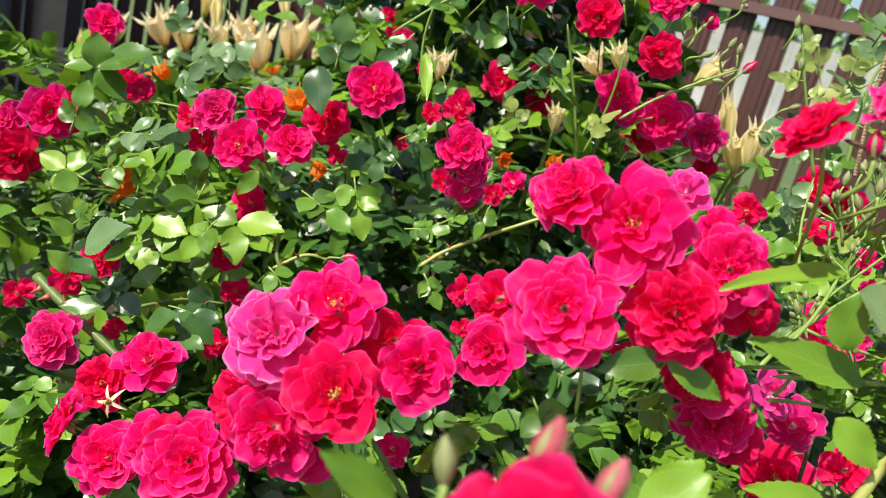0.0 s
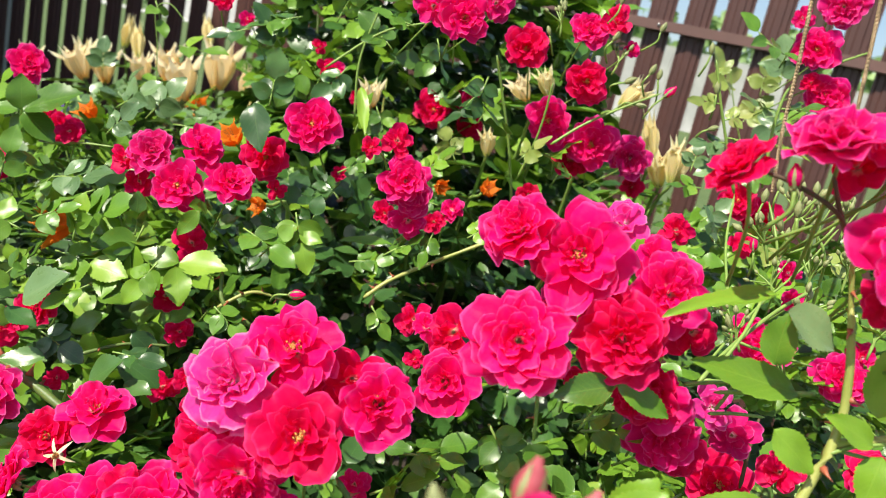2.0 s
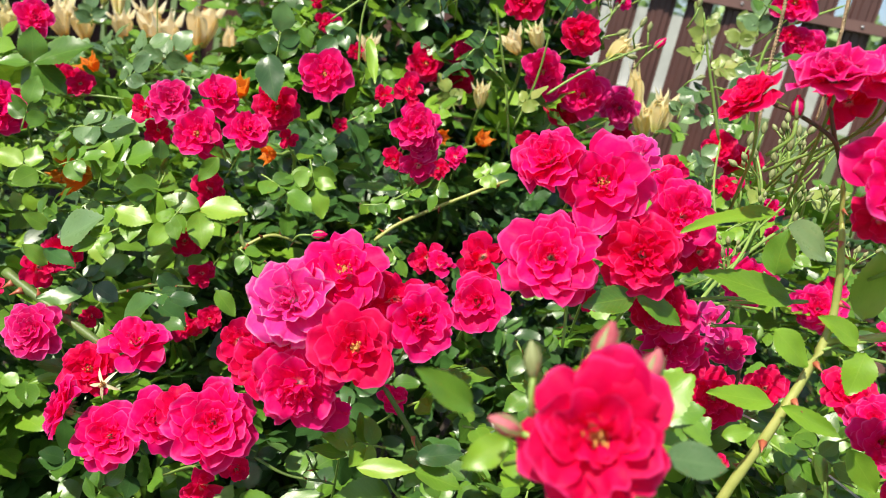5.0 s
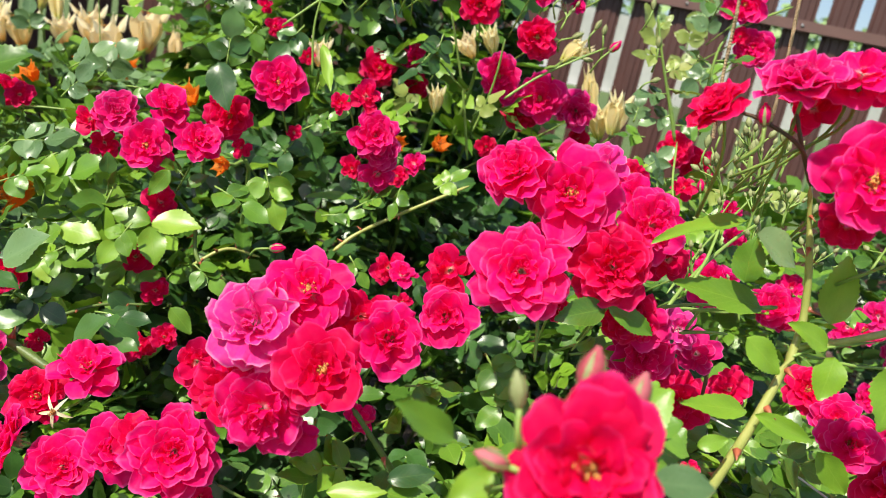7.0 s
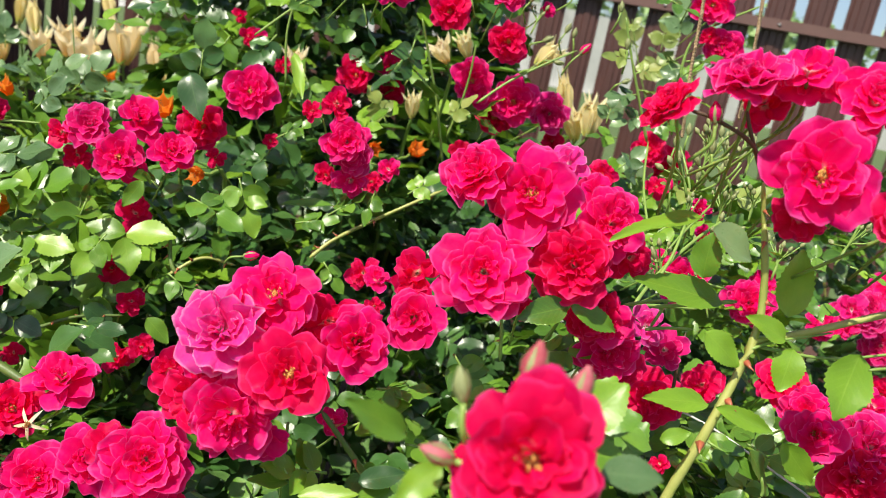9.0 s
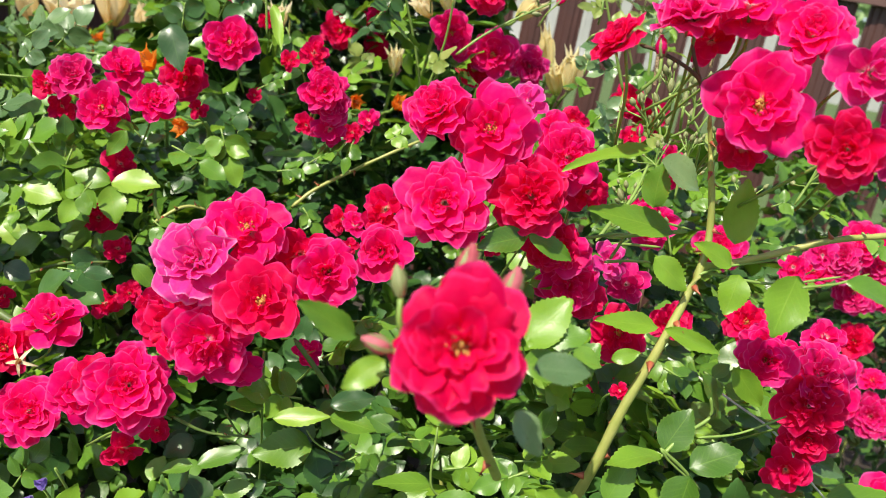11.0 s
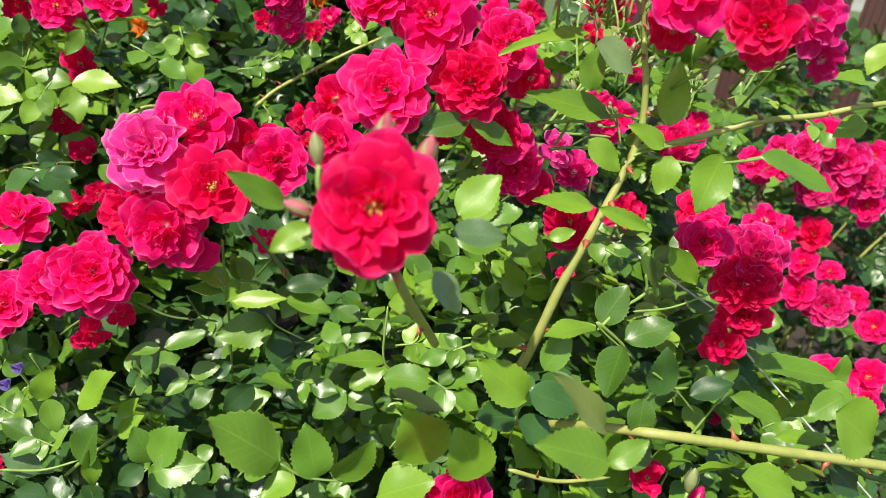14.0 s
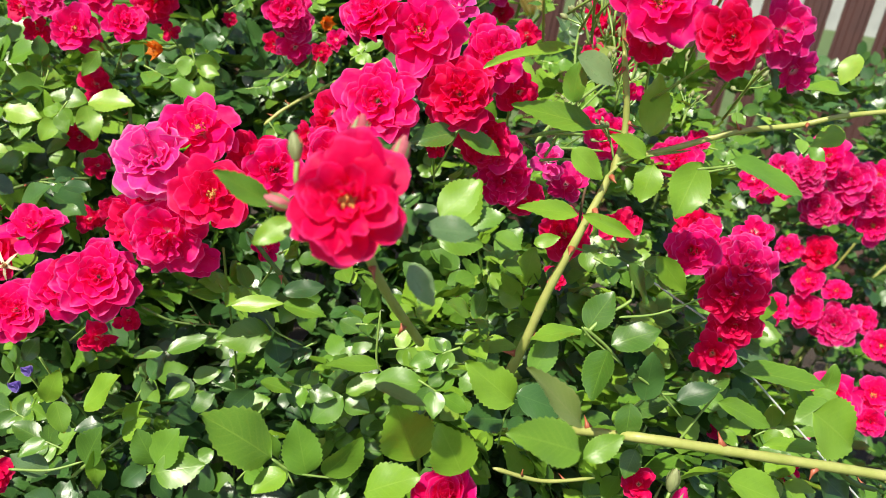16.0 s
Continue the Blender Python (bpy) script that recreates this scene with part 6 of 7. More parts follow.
leaf(middle, -0.235, 0.77, 1.103, -0.267, 0.75, 1.081, (-0.3, -0.59, 0.75), "deep", 0.97, False)
leaf(middle, -0.387, 1, 1.213, -0.391, 1, 1.256, (-0.24, -0.61, 0.75), "mid", 1.1, False)
leaf(middle, -0.385, 1, 1.214, -0.324, 1, 1.254, (-0.24, -0.61, 0.75), "mid", 1.01, False)
leaf(middle, -0.385, 1, 1.212, -0.341, 0.985, 1.19, (-0.24, -0.61, 0.75), "mid", 1.06, False)
leaf(middle, -0.389, 1, 1.212, -0.427, 1, 1.208, (-0.24, -0.61, 0.75), "mid", 1.06, False)
leaf(middle, -0.39, 1, 1.209, -0.387, 0.99, 1.173, (-0.24, -0.61, 0.75), "mid", 0.97, False)
leaf(middle, -0.113, 0.79, 1.037, -0.087, 0.78, 1.015, (-0.3, -0.59, 0.75), "light", 0.79, False)
leaf(middle, -0.138, 0.8, 1.036, -0.116, 0.8, 1.049, (-0.21, -0.56, 0.8), "light", 0.7, True)
leaf(middle, -0.174, 0.78, 1.048, -0.142, 0.78, 1.027, (-0.3, -0.59, 0.75), "deep", 0.97, False)
leaf(middle, -0.18, 0.76, 1.03, -0.134, 0.76, 1.005, (-0.3, -0.59, 0.75), "deep", 0.97, False)
leaf(middle, -0.233, 0.78, 1.04, -0.197, 0.78, 1.063, (-0.3, -0.59, 0.75), "mid", 0.88, False)
leaf(middle, -0.214, 0.85, 1.201, -0.22, 0.86, 1.222, (-0.3, -0.59, 0.75), "deep", 1.06, False)
leaf(middle, 0.005, 0.9, 1.332, 0.019, 0.85, 1.288, (-0.21, -0.56, 0.8), "light", 0.48, True)
leaf(middle, -0.103, 0.87, 1.293, -0.087, 0.84, 1.25, (-0.3, -0.59, 0.75), "deep", 0.88, False)
leaf(middle, -0.116, 0.84, 1.158, -0.095, 0.84, 1.175, (-0.3, -0.59, 0.75), "mid", 0.79, False)
leaf(middle, 0.014, 0.9, 1.153, 0.08, 0.9, 1.168, (-0.21, -0.56, 0.8), "mid", 0.7, True)
cane(middle, [(-0.31, 0.74, 1.042), (-0.27, 0.72, 1.027), (-0.231, 0.7, 1.015), (-0.187, 0.68, 0.999)], 0.005, 0.004, CANE_DARK, 8)
cane(middle, [(-0.06, 0.8, 1.07), (-0.092, 0.8, 1.091), (-0.101, 0.82, 1.122)], 0.0026, 0.002, CANE_DARK, 6)
cane(middle, [(0.053, 0.85, 1.107), (0.083, 0.86, 1.133), (0.15, 0.85, 1.181), (0.199, 0.86, 1.208)], 0.0024, 0.0018, CANE, 5)
cane(middle, [(-0.237, 0.83, 1.072), (-0.194, 0.83, 1.091), (-0.148, 0.82, 1.114)], 0.0018, 0.0014, TWIG, 0)
cane(middle, [(-0.357, 1, 1.179), (-0.314, 1, 1.188), (-0.276, 1, 1.191)], 0.0016, 0.0012, TWIG, 0)
spray(middle, 0.008, 0.92, 1.277, (0.1, 0.11, 0.94), (-0.23, -0.52, 0.82), 0.029, "light", 5)
spray(middle, -0.002, 0.9, 1.232, (0.69, -0.05, 0.58), (-0.23, -0.52, 0.82), 0.028, "mid", 7)
spray(middle, -0.273, 0.95, 1.213, (0.45, 0.01, 0.72), (-0.23, -0.52, 0.82), 0.03, "grey", 5)
spray(middle, -0.248, 0.92, 1.189, (0.92, -0.12, 0.43), (-0.23, -0.52, 0.82), 0.029, "grey", 5)
spray(middle, -0.306, 0.9, 1.167, (-0.5, -0.18, -0.58), (-0.23, -0.52, 0.82), 0.031, "mid", 5)
spray(middle, -0.287, 0.8, 1.143, (0.8, -0.08, 0.51), (-0.23, -0.52, 0.82), 0.028, "mid", 5)
spray(middle, -0.188, 0.8, 1.145, (-0.01, 0.15, 1.01), (-0.23, -0.52, 0.82), 0.025, "mid", 5)
spray(middle, -0.118, 0.82, 1.173, (-0.52, 0.09, 0.5), (-0.23, -0.52, 0.82), 0.026, "mid", 5)
spray(middle, -0.065, 0.82, 1.14, (0.45, 0.01, 0.72), (-0.23, -0.52, 0.82), 0.024, "mid", 7)
spray(middle, -0.024, 0.85, 1.16, (0.12, 0.09, 0.85), (-0.23, -0.52, 0.82), 0.025, "deep", 7)
spray(middle, 0.028, 0.8, 1.159, (0.84, -0.14, 0.32), (-0.23, -0.52, 0.82), 0.023, "mid", 7)
spray(middle, 0.061, 0.8, 1.172, (0.67, -0.03, 0.67), (-0.23, -0.52, 0.82), 0.025, "mid", 7)
spray(middle, 0.108, 0.8, 1.207, (-0.26, -0.25, -0.73), (-0.23, -0.52, 0.82), 0.023, "mid", 5)
spray(middle, 0.144, 0.8, 1.208, (0.59, -0.04, 0.56), (-0.23, -0.52, 0.82), 0.024, "light", 5)
spray(middle, 0.055, 0.72, 1.143, (0.51, -0.3, -0.55), (-0.23, -0.52, 0.82), 0.021, "mid", 5)
spray(middle, 0.113, 0.85, 1.227, (-0.75, 0.03, 0.15), (-0.23, -0.52, 0.82), 0.026, "mid", 5)
spray(middle, -0.343, 0.85, 1.162, (0.12, 0.09, 0.85), (-0.23, -0.52, 0.82), 0.033, "mid", 5)
spray(middle, -0.296, 0.8, 1.129, (-0.89, 0.09, 0.32), (-0.23, -0.52, 0.82), 0.034, "light", 5)
spray(middle, -0.3, 0.78, 1.086, (0.55, 0.01, 0.75), (-0.23, -0.52, 0.82), 0.031, "mid", 5)
spray(middle, -0.247, 0.8, 1.127, (0.01, 0.12, 0.92), (-0.23, -0.52, 0.82), 0.029, "light", 5)
spray(middle, -0.25, 0.86, 1.168, (-0.75, -0.09, -0.34), (-0.23, -0.52, 0.82), 0.031, "mid", 5)
spray(middle, -0.21, 0.86, 1.176, (-0.03, -0.31, -0.87), (-0.23, -0.52, 0.82), 0.031, "mid", 5)
spray(middle, -0.279, 1, 1.24, (0.67, -0.03, 0.67), (-0.23, -0.52, 0.82), 0.036, "grey", 5)
spray(middle, -0.257, 1.05, 1.226, (0.45, 0.01, 0.72), (-0.23, -0.52, 0.82), 0.035, "grey", 7)
spray(middle, -0.222, 1.05, 1.226, (0.88, -0.19, 0.13), (-0.23, -0.52, 0.82), 0.033, "mid", 7)
spray(middle, -0.49, 1.6, 1.219, (-0.11, 0.15, 0.99), (-0.23, -0.52, 0.82), 0.039, "grey", 5)
spray(middle, -0.101, 1, 1.28, (0.01, 0.12, 0.92), (-0.23, -0.52, 0.82), 0.039, "deep", 5)
spray(middle, -0.158, 0.78, 1.127, (-0.48, -0.21, -0.68), (-0.23, -0.52, 0.82), 0.028, "light", 5)
spray(middle, -0.214, 0.76, 1.099, (-0.73, -0.12, -0.44), (-0.23, -0.52, 0.82), 0.028, "light", 5)
spray(middle, -0.241, 0.72, 1.062, (0.65, -0.24, -0.22), (-0.23, -0.52, 0.82), 0.027, "deep", 5)
spray(middle, -0.174, 0.72, 1.052, (0.79, -0.18, 0.11), (-0.23, -0.52, 0.82), 0.029, "deep", 5)
spray(middle, -0.093, 0.75, 1.103, (0.69, -0.29, -0.41), (-0.23, -0.52, 0.82), 0.026, "mid", 5)
spray(middle, -0.293, 0.8, 1.094, (0.88, -0.19, 0.13), (-0.23, -0.52, 0.82), 0.03, "mid", 5)
spray(middle, 0.092, 0.95, 1.236, (0.45, 0.01, 0.72), (-0.23, -0.52, 0.82), 0.03, "light", 7)
cane(middle, [(-0.216, 0.76, 1.025), (-0.179, 0.78, 1.035), (-0.136, 0.79, 1.037)], 0.002, 0.0014, CANE_DARK, 3)
cane(middle, [(-0.097, 0.8, 1.084), (-0.065, 0.81, 1.104), (-0.029, 0.82, 1.097)], 0.002, 0.0015, CANE, 4)
spray(middle, -0.266, 0.84, 1.133, (0.7, -0.16, 0.47), (-0.28, -0.49, 0.82), 0.046, "mid", 5)
spray(middle, -0.219, 0.84, 1.159, (0.39, -0.42, -0.76), (-0.28, -0.49, 0.82), 0.044, "light", 5)
spray(middle, -0.269, 0.82, 1.107, (0.96, -0.35, 0.04), (-0.28, -0.49, 0.82), 0.046, "light", 5)
spray(middle, -0.226, 0.82, 1.102, (0.91, -0.42, -0.26), (-0.28, -0.49, 0.82), 0.044, "mid", 5)
spray(middle, -0.188, 0.83, 1.148, (-0.18, -0.3, -0.89), (-0.28, -0.49, 0.82), 0.047, "mid", 5)
spray(middle, -0.302, 0.88, 1.168, (0.82, -0.24, 0.31), (-0.28, -0.49, 0.82), 0.042, "grey", 5)
spray(middle, -0.086, 0.82, 1.168, (0.8, -0.37, -0.19), (-0.28, -0.49, 0.82), 0.04, "mid", 5)
spray(middle, -0.037, 0.84, 1.191, (0.3, -0.4, -0.78), (-0.28, -0.49, 0.82), 0.038, "light", 5)

rose(tall, 0.003, 1.2, 1.3, 0.029, (-0.04, -1, 0.05), "red", "open")
rose(tall, -0.04, 1.2, 1.333, 0.034, (0, -1, 0.03), "hot", "open")
rose(tall, 0.127, 1.31, 1.3, 0.068, (-0.24, -0.96, 0.12), "red", "open")
rose(tall, 0.179, 1.3, 1.326, 0.049, (0.09, -0.96, 0.27), "hot", "semi")
rose(tall, 0.192, 1.31, 1.285, 0.05, (-0.08, -0.99, 0.08), "red", "open")
rose(tall, 0.187, 0.95, 1.416, 0.054, (-0.22, -0.97, 0.07), "red", "open")
rose(tall, 0.268, 0.95, 1.394, 0.057, (-0.17, -0.99, -0.03), "red", "open")
rose(tall, 0.258, 0.96, 1.453, 0.047, (-0.13, -0.95, 0.28), "hot", "full")
rose(tall, 0.287, 0.96, 1.47, 0.041, (-0.1, -0.88, 0.47), "red", "open")
rose(tall, 0.315, 0.96, 1.442, 0.022, (-0.07, -0.97, 0.21), "hot", "cup")
rose(tall, 0.063, 0.85, 1.431, 0.043, (-0.28, -0.96, 0), "hot", "open")
rose(tall, 0.096, 0.84, 1.427, 0.051, (-0.09, -0.99, -0.14), "hot", "open")
rose(tall, 0.125, 0.85, 1.448, 0.044, (0.03, -1, 0.07), "magenta", "semi")
rose(tall, 0.099, 0.86, 1.451, 0.047, (-0.2, -0.93, 0.32), "magenta", "semi")
rose(tall, -0.212, 1.2, 1.396, 0.04, (0.18, -0.98, -0.01), "red", "open")
rose(tall, -0.174, 1.2, 1.376, 0.024, (0.15, -0.99, 0.01), "hot", "cup")
rose(tall, -0.052, 1.2, 1.333, 0.03, (0.05, -1, 0.05), "red", "open")
rose(tall, -0.069, 1.25, 1.36, 0.026, (0.06, -1, 0.02), "red", "open")
rose(tall, 0.246, 1, 1.336, 0.06, (-0.37, -0.93, 0.01), "hot", "open")
rose(tall, 0.315, 1.02, 1.317, 0.072, (-0.25, -0.95, 0.16), "hot", "open")
rose(tall, 0.295, 1.03, 1.292, 0.055, (-0.38, -0.93, -0.05), "dark", "open")
rose(tall, 0.375, 1.03, 1.31, 0.058, (-0.19, -0.97, 0.14), "magenta", "ruffled")
rose(tall, 0.392, 1.04, 1.272, 0.034, (-0.31, -0.93, -0.19), "dark", "open")
rose(tall, 0.22, 0.9, 1.253, 0.028, (-0.28, -0.95, 0.12), "dark", "cup")
bud(tall, 0.356, 0.92, 1.396, 0.017, (0.59, -0.11, 0.8), "hot")
bud(tall, 0.315, 0.95, 1.403, 0.015, (0.83, -0.14, 0.54))
bud(tall, 0.342, 0.95, 1.419, 0.014, (0.36, 0.04, 0.93))
bud(tall, 0.354, 0.95, 1.415, 0.013, (0.07, 0.09, 0.99))
bud(tall, 0.341, 0.95, 1.469, 0.013, (0.33, 0.03, 0.95))
bud(tall, 0.336, 0.95, 1.38, 0.013, (0.96, -0.28, 0.05))
bud(tall, 0.219, 0.95, 1.467, 0.012, (-0.02, 0.09, 1))
bud(tall, 0.21, 0.95, 1.436, 0.011, (-0.4, 0.12, 0.91))
bud(tall, 0.285, 0.95, 1.489, 0.013, (0.07, 0.09, 0.99))
bud(tall, 0.287, 0.95, 1.447, 0.014, (0.44, -0.03, 0.9))
bud(tall, 0.412, 0.9, 1.371, 0.012, (0.86, -0.18, 0.48))
cane(tall, [(0.244, 0.95, 1.311), (0.278, 0.95, 1.343), (0.32, 0.95, 1.373), (0.363, 0.95, 1.4)], 0.0018, 0.0012, TWIG, 0)
cane(tall, [(0.222, 0.98, 1.221), (0.197, 0.97, 1.298), (0.173, 0.96, 1.357), (0.154, 0.95, 1.4)], 0.0019, 0.0015, TWIG, 0)
cane(tall, [(0.22, 0.98, 1.258), (0.228, 0.97, 1.305), (0.23, 0.96, 1.342), (0.228, 0.95, 1.383)], 0.0016, 0.0013, TWIG, 0)
spray(tall, 0.053, 0.95, 1.41, (-0.87, 0.06, 0.23), (-0.23, -0.52, 0.82), 0.031, "mid", 5)
spray(tall, 0.034, 1, 1.379, (-0.75, 0.15, 0.65), (-0.23, -0.52, 0.82), 0.034, "mid", 5)
spray(tall, -0.015, 1, 1.347, (-0.4, -0.19, -0.56), (-0.23, -0.52, 0.82), 0.035, "deep", 5)
spray(tall, -0.084, 1.05, 1.394, (-0.87, -0.06, -0.27), (-0.23, -0.52, 0.82), 0.036, "mid", 7)
spray(tall, -0.151, 1.1, 1.365, (-0.97, -0.05, -0.29), (-0.23, -0.52, 0.82), 0.034, "deep", 5)
spray(tall, -0.073, 1.05, 1.333, (-0.44, -0.26, -0.87), (-0.23, -0.52, 0.82), 0.035, "mid", 5)
spray(tall, -0.105, 1.05, 1.354, (-0.56, 0.14, 0.69), (-0.23, -0.52, 0.82), 0.034, "deep", 5)
spray(tall, 0.15, 0.95, 1.373, (-0.15, -0.28, -0.8), (-0.23, -0.52, 0.82), 0.031, "deep", 5)
spray(tall, 0.145, 0.97, 1.35, (-0.5, -0.18, -0.58), (-0.23, -0.52, 0.82), 0.034, "deep", 5)
spray(tall, 0.085, 1, 1.404, (0.36, -0.34, -0.78), (-0.23, -0.52, 0.82), 0.032, "deep", 5)
spray(tall, 0.195, 0.95, 1.307, (-0.52, 0.09, 0.5), (-0.23, -0.52, 0.82), 0.034, "mid", 5)
spray(tall, 0.208, 0.95, 1.282, (0.47, -0.01, 0.63), (-0.23, -0.52, 0.82), 0.03, "young", 5)
spray(tall, -0.263, 1.2, 1.317, (0.88, -0.19, 0.13), (-0.23, -0.52, 0.82), 0.041, "light", 3)
spray(tall, -0.303, 1.2, 1.372, (0.44, -0.32, -0.67), (-0.23, -0.52, 0.82), 0.032, "mid", 3)
cane(tall, [(-0.26, 1.2, 1.354), (-0.283, 1.2, 1.372), (-0.301, 1.2, 1.36), (-0.293, 1.2, 1.31), (-0.285, 1.2, 1.242)], 0.0009, 0.0007, TWIG, 0)
rose(tall, 0.26, 1, 1.322, 0.043, (-0.27, -0.95, 0.16), "hot", "open")
spray(tall, 0.165, 1.05, 1.311, (0.32, 0.07, 0.89), (-0.23, -0.52, 0.82), 0.034, "light", 5)
spray(tall, 0.253, 1, 1.291, (0.59, -0.04, 0.56), (-0.23, -0.52, 0.82), 0.029, "light", 5)
spray(tall, 0.282, 0.95, 1.277, (-0.71, 0.1, 0.46), (-0.23, -0.52, 0.82), 0.028, "mid", 5)
spray(tall, 0.141, 1, 1.26, (-0.48, 0.16, 0.81), (-0.23, -0.52, 0.82), 0.032, "young", 5)
spray(tall, 0.016, 1.1, 1.403, (-0.93, 0.02, 0.01), (-0.23, -0.52, 0.82), 0.038, "light", 7)
spray(tall, -0.043, 1.1, 1.397, (0.22, 0.08, 0.87), (-0.23, -0.52, 0.82), 0.038, "light", 7)
spray(tall, 0.03, 1.1, 1.3, (0.46, -0.35, -0.76), (-0.23, -0.52, 0.82), 0.036, "mid", 5)
panicle(tall, 0.221, 0.95, 1.448, 0.024, (-0.12, 0.06, 1.02), 7, 9)
panicle(tall, 0.299, 0.95, 1.419, 0.024, (0.29, 0, 1.01), 6, 10)
cane(tall, [(-0.042, 1, 1.341), (0.017, 1, 1.396), (0.073, 0.98, 1.421)], 0.0016, 0.0012, TWIG, 0)
cane(tall, [(0.004, 1, 1.288), (-0.003, 1, 1.357), (0.01, 1, 1.428)], 0.0016, 0.0012, TWIG, 0)

rose(side, 0.567, 1, 1.498, 0.061, (-0.53, -0.85, 0), "hot", "open")
rose(side, 0.607, 1, 1.443, 0.053, (-0.45, -0.89, -0.03), "hot", "open")
rose(side, 0.535, 1, 1.531, 0.028, (-0.53, -0.85, 0.06), "hot", "cup")
rose(side, 0.584, 1, 1.556, 0.06, (-0.46, -0.89, -0.03), "magenta", "ruffled")
rose(side, 0.574, 1, 1.457, 0.029, (-0.5, -0.86, -0.06), "red", "open")
rose(side, 0.596, 1, 1.446, 0.052, (-0.48, -0.88, 0.05), "hot", "open")
rose(side, 0.526, 1, 1.287, 0.054, (-0.52, -0.81, 0.26), "red", "open")
rose(side, 0.566, 1, 1.269, 0.059, (-0.43, -0.9, 0.1), "red", "open")
rose(side, 0.468, 0.85, 1.254, 0.032, (-0.44, -0.87, 0.23), "red", "cup")
rose(side, 0.319, 0.7, 1.276, 0.034, (-0.39, -0.86, 0.32), "red", "open")
rose(side, 0.922, 0.92, 1.116, 0.066, (-0.65, -0.67, 0.35), "hot", "open")
rose(side, 0.98, 0.9, 1.111, 0.075, (-0.68, -0.64, 0.35), "magenta", "full")
rose(side, 1.036, 0.9, 1.085, 0.07, (-0.63, -0.72, 0.3), "magenta", "full")
rose(side, 0.94, 0.9, 1.061, 0.069, (-0.76, -0.63, 0.16), "magenta", "full")
rose(side, 0.995, 0.9, 1.061, 0.048, (-0.67, -0.71, 0.2), "hot", "semi")
rose(side, 1.057, 0.9, 1.037, 0.066, (-0.54, -0.8, 0.26), "hot", "open")
rose(side, 1.05, 0.92, 1.119, 0.056, (-0.55, -0.73, 0.4), "hot", "open")
rose(side, 0.961, 0.89, 0.985, 0.062, (-0.66, -0.67, 0.35), "red", "semi")
rose(side, 0.952, 0.88, 0.937, 0.058, (-0.68, -0.47, 0.56), "hot", "open")
rose(side, 1.016, 0.86, 0.868, 0.084, (-0.6, -0.72, 0.36), "magenta", "full")
rose(side, 0.96, 0.87, 0.885, 0.063, (-0.76, -0.55, 0.34), "hot", "semi")
rose(side, 0.905, 0.88, 0.881, 0.057, (-0.74, -0.61, 0.27), "hot", "semi")
rose(side, 1.015, 0.88, 0.922, 0.048, (-0.55, -0.28, 0.78), "hot", "open")
rose(side, 1.089, 0.88, 0.872, 0.054, (-0.45, -0.8, 0.4), "hot", "semi")
rose(side, 0.875, 0.96, 1.057, 0.04, (-0.6, -0.77, 0.21), "hot", "semi")
rose(side, 0.788, 0.96, 0.991, 0.034, (-0.55, -0.79, 0.26), "hot", "cup")
rose(side, 1.064, 0.8, 0.864, 0.056, (-0.7, -0.63, 0.33), "hot", "open")
rose(side, 0.817, 0.62, 0.875, 0.07, (-0.71, -0.48, 0.52), "hot", "semi")
rose(side, 0.75, 0.6, 0.843, 0.056, (-0.63, -0.69, 0.36), "magenta", "semi")
rose(side, 0.906, 0.64, 0.869, 0.059, (-0.68, -0.5, 0.54), "hot", "open")
rose(side, 0.897, 0.62, 0.84, 0.047, (-0.69, -0.69, 0.23), "hot", "semi")
rose(side, 0.728, 0.8, 1.119, 0.045, (-0.68, -0.63, 0.39), "hot", "open")
rose(side, 0.768, 0.8, 1.141, 0.045, (-0.7, -0.61, 0.37), "magenta", "open")
bud(side, 0.408, 0.9, 1.413, 0.015, (-0.11, 0.1, 0.99))
bud(side, 0.388, 0.9, 1.454, 0.013, (-0.11, 0.1, 0.99))
cane(side, [(0.466, 0.9, 1.304), (0.441, 0.9, 1.354), (0.417, 0.9, 1.402), (0.396, 0.9, 1.449)], 0.0022, 0.0014, TWIG, 0)
cane(side, [(0.498, 0.9, 1.318), (0.489, 0.9, 1.385), (0.489, 0.9, 1.425), (0.496, 0.9, 1.446)], 0.0022, 0.0014, TWIG, 0)
cane(side, [(0.576, 1, 1.472), (0.602, 1, 1.489), (0.641, 1, 1.512)], 0.002, 0.0014, TWIG, 0)
spray(side, 0.417, 0.9, 1.402, (-1.02, 0.03, -0.01), (-0.23, -0.52, 0.82), 0.022, "young", 5)
spray(side, 0.425, 0.9, 1.384, (0.9, -0.09, 0.53), (-0.23, -0.52, 0.82), 0.022, "young", 5)
spray(side, 0.437, 0.9, 1.36, (-1, 0, -0.1), (-0.23, -0.52, 0.82), 0.024, "grey", 5)
spray(side, 0.437, 0.9, 1.366, (0.98, -0.19, 0.15), (-0.23, -0.52, 0.82), 0.024, "young", 5)
spray(side, 0.403, 0.9, 1.432, (0.51, 0.06, 0.94), (-0.23, -0.52, 0.82), 0.015, "young", 5)
spray(side, 0.452, 0.9, 1.336, (-0.95, -0.08, -0.39), (-0.23, -0.52, 0.82), 0.025, "grey", 5)
spray(side, 0.46, 0.9, 1.324, (0.96, -0.17, 0.24), (-0.23, -0.52, 0.82), 0.027, "mid", 5)
spray(side, 0.489, 0.9, 1.405, (-1.1, 0.13, 0.37), (-0.23, -0.52, 0.82), 0.029, "grey", 5)
spray(side, 0.49, 0.9, 1.412, (0.94, -0.14, 0.34), (-0.23, -0.52, 0.82), 0.029, "mid", 5)
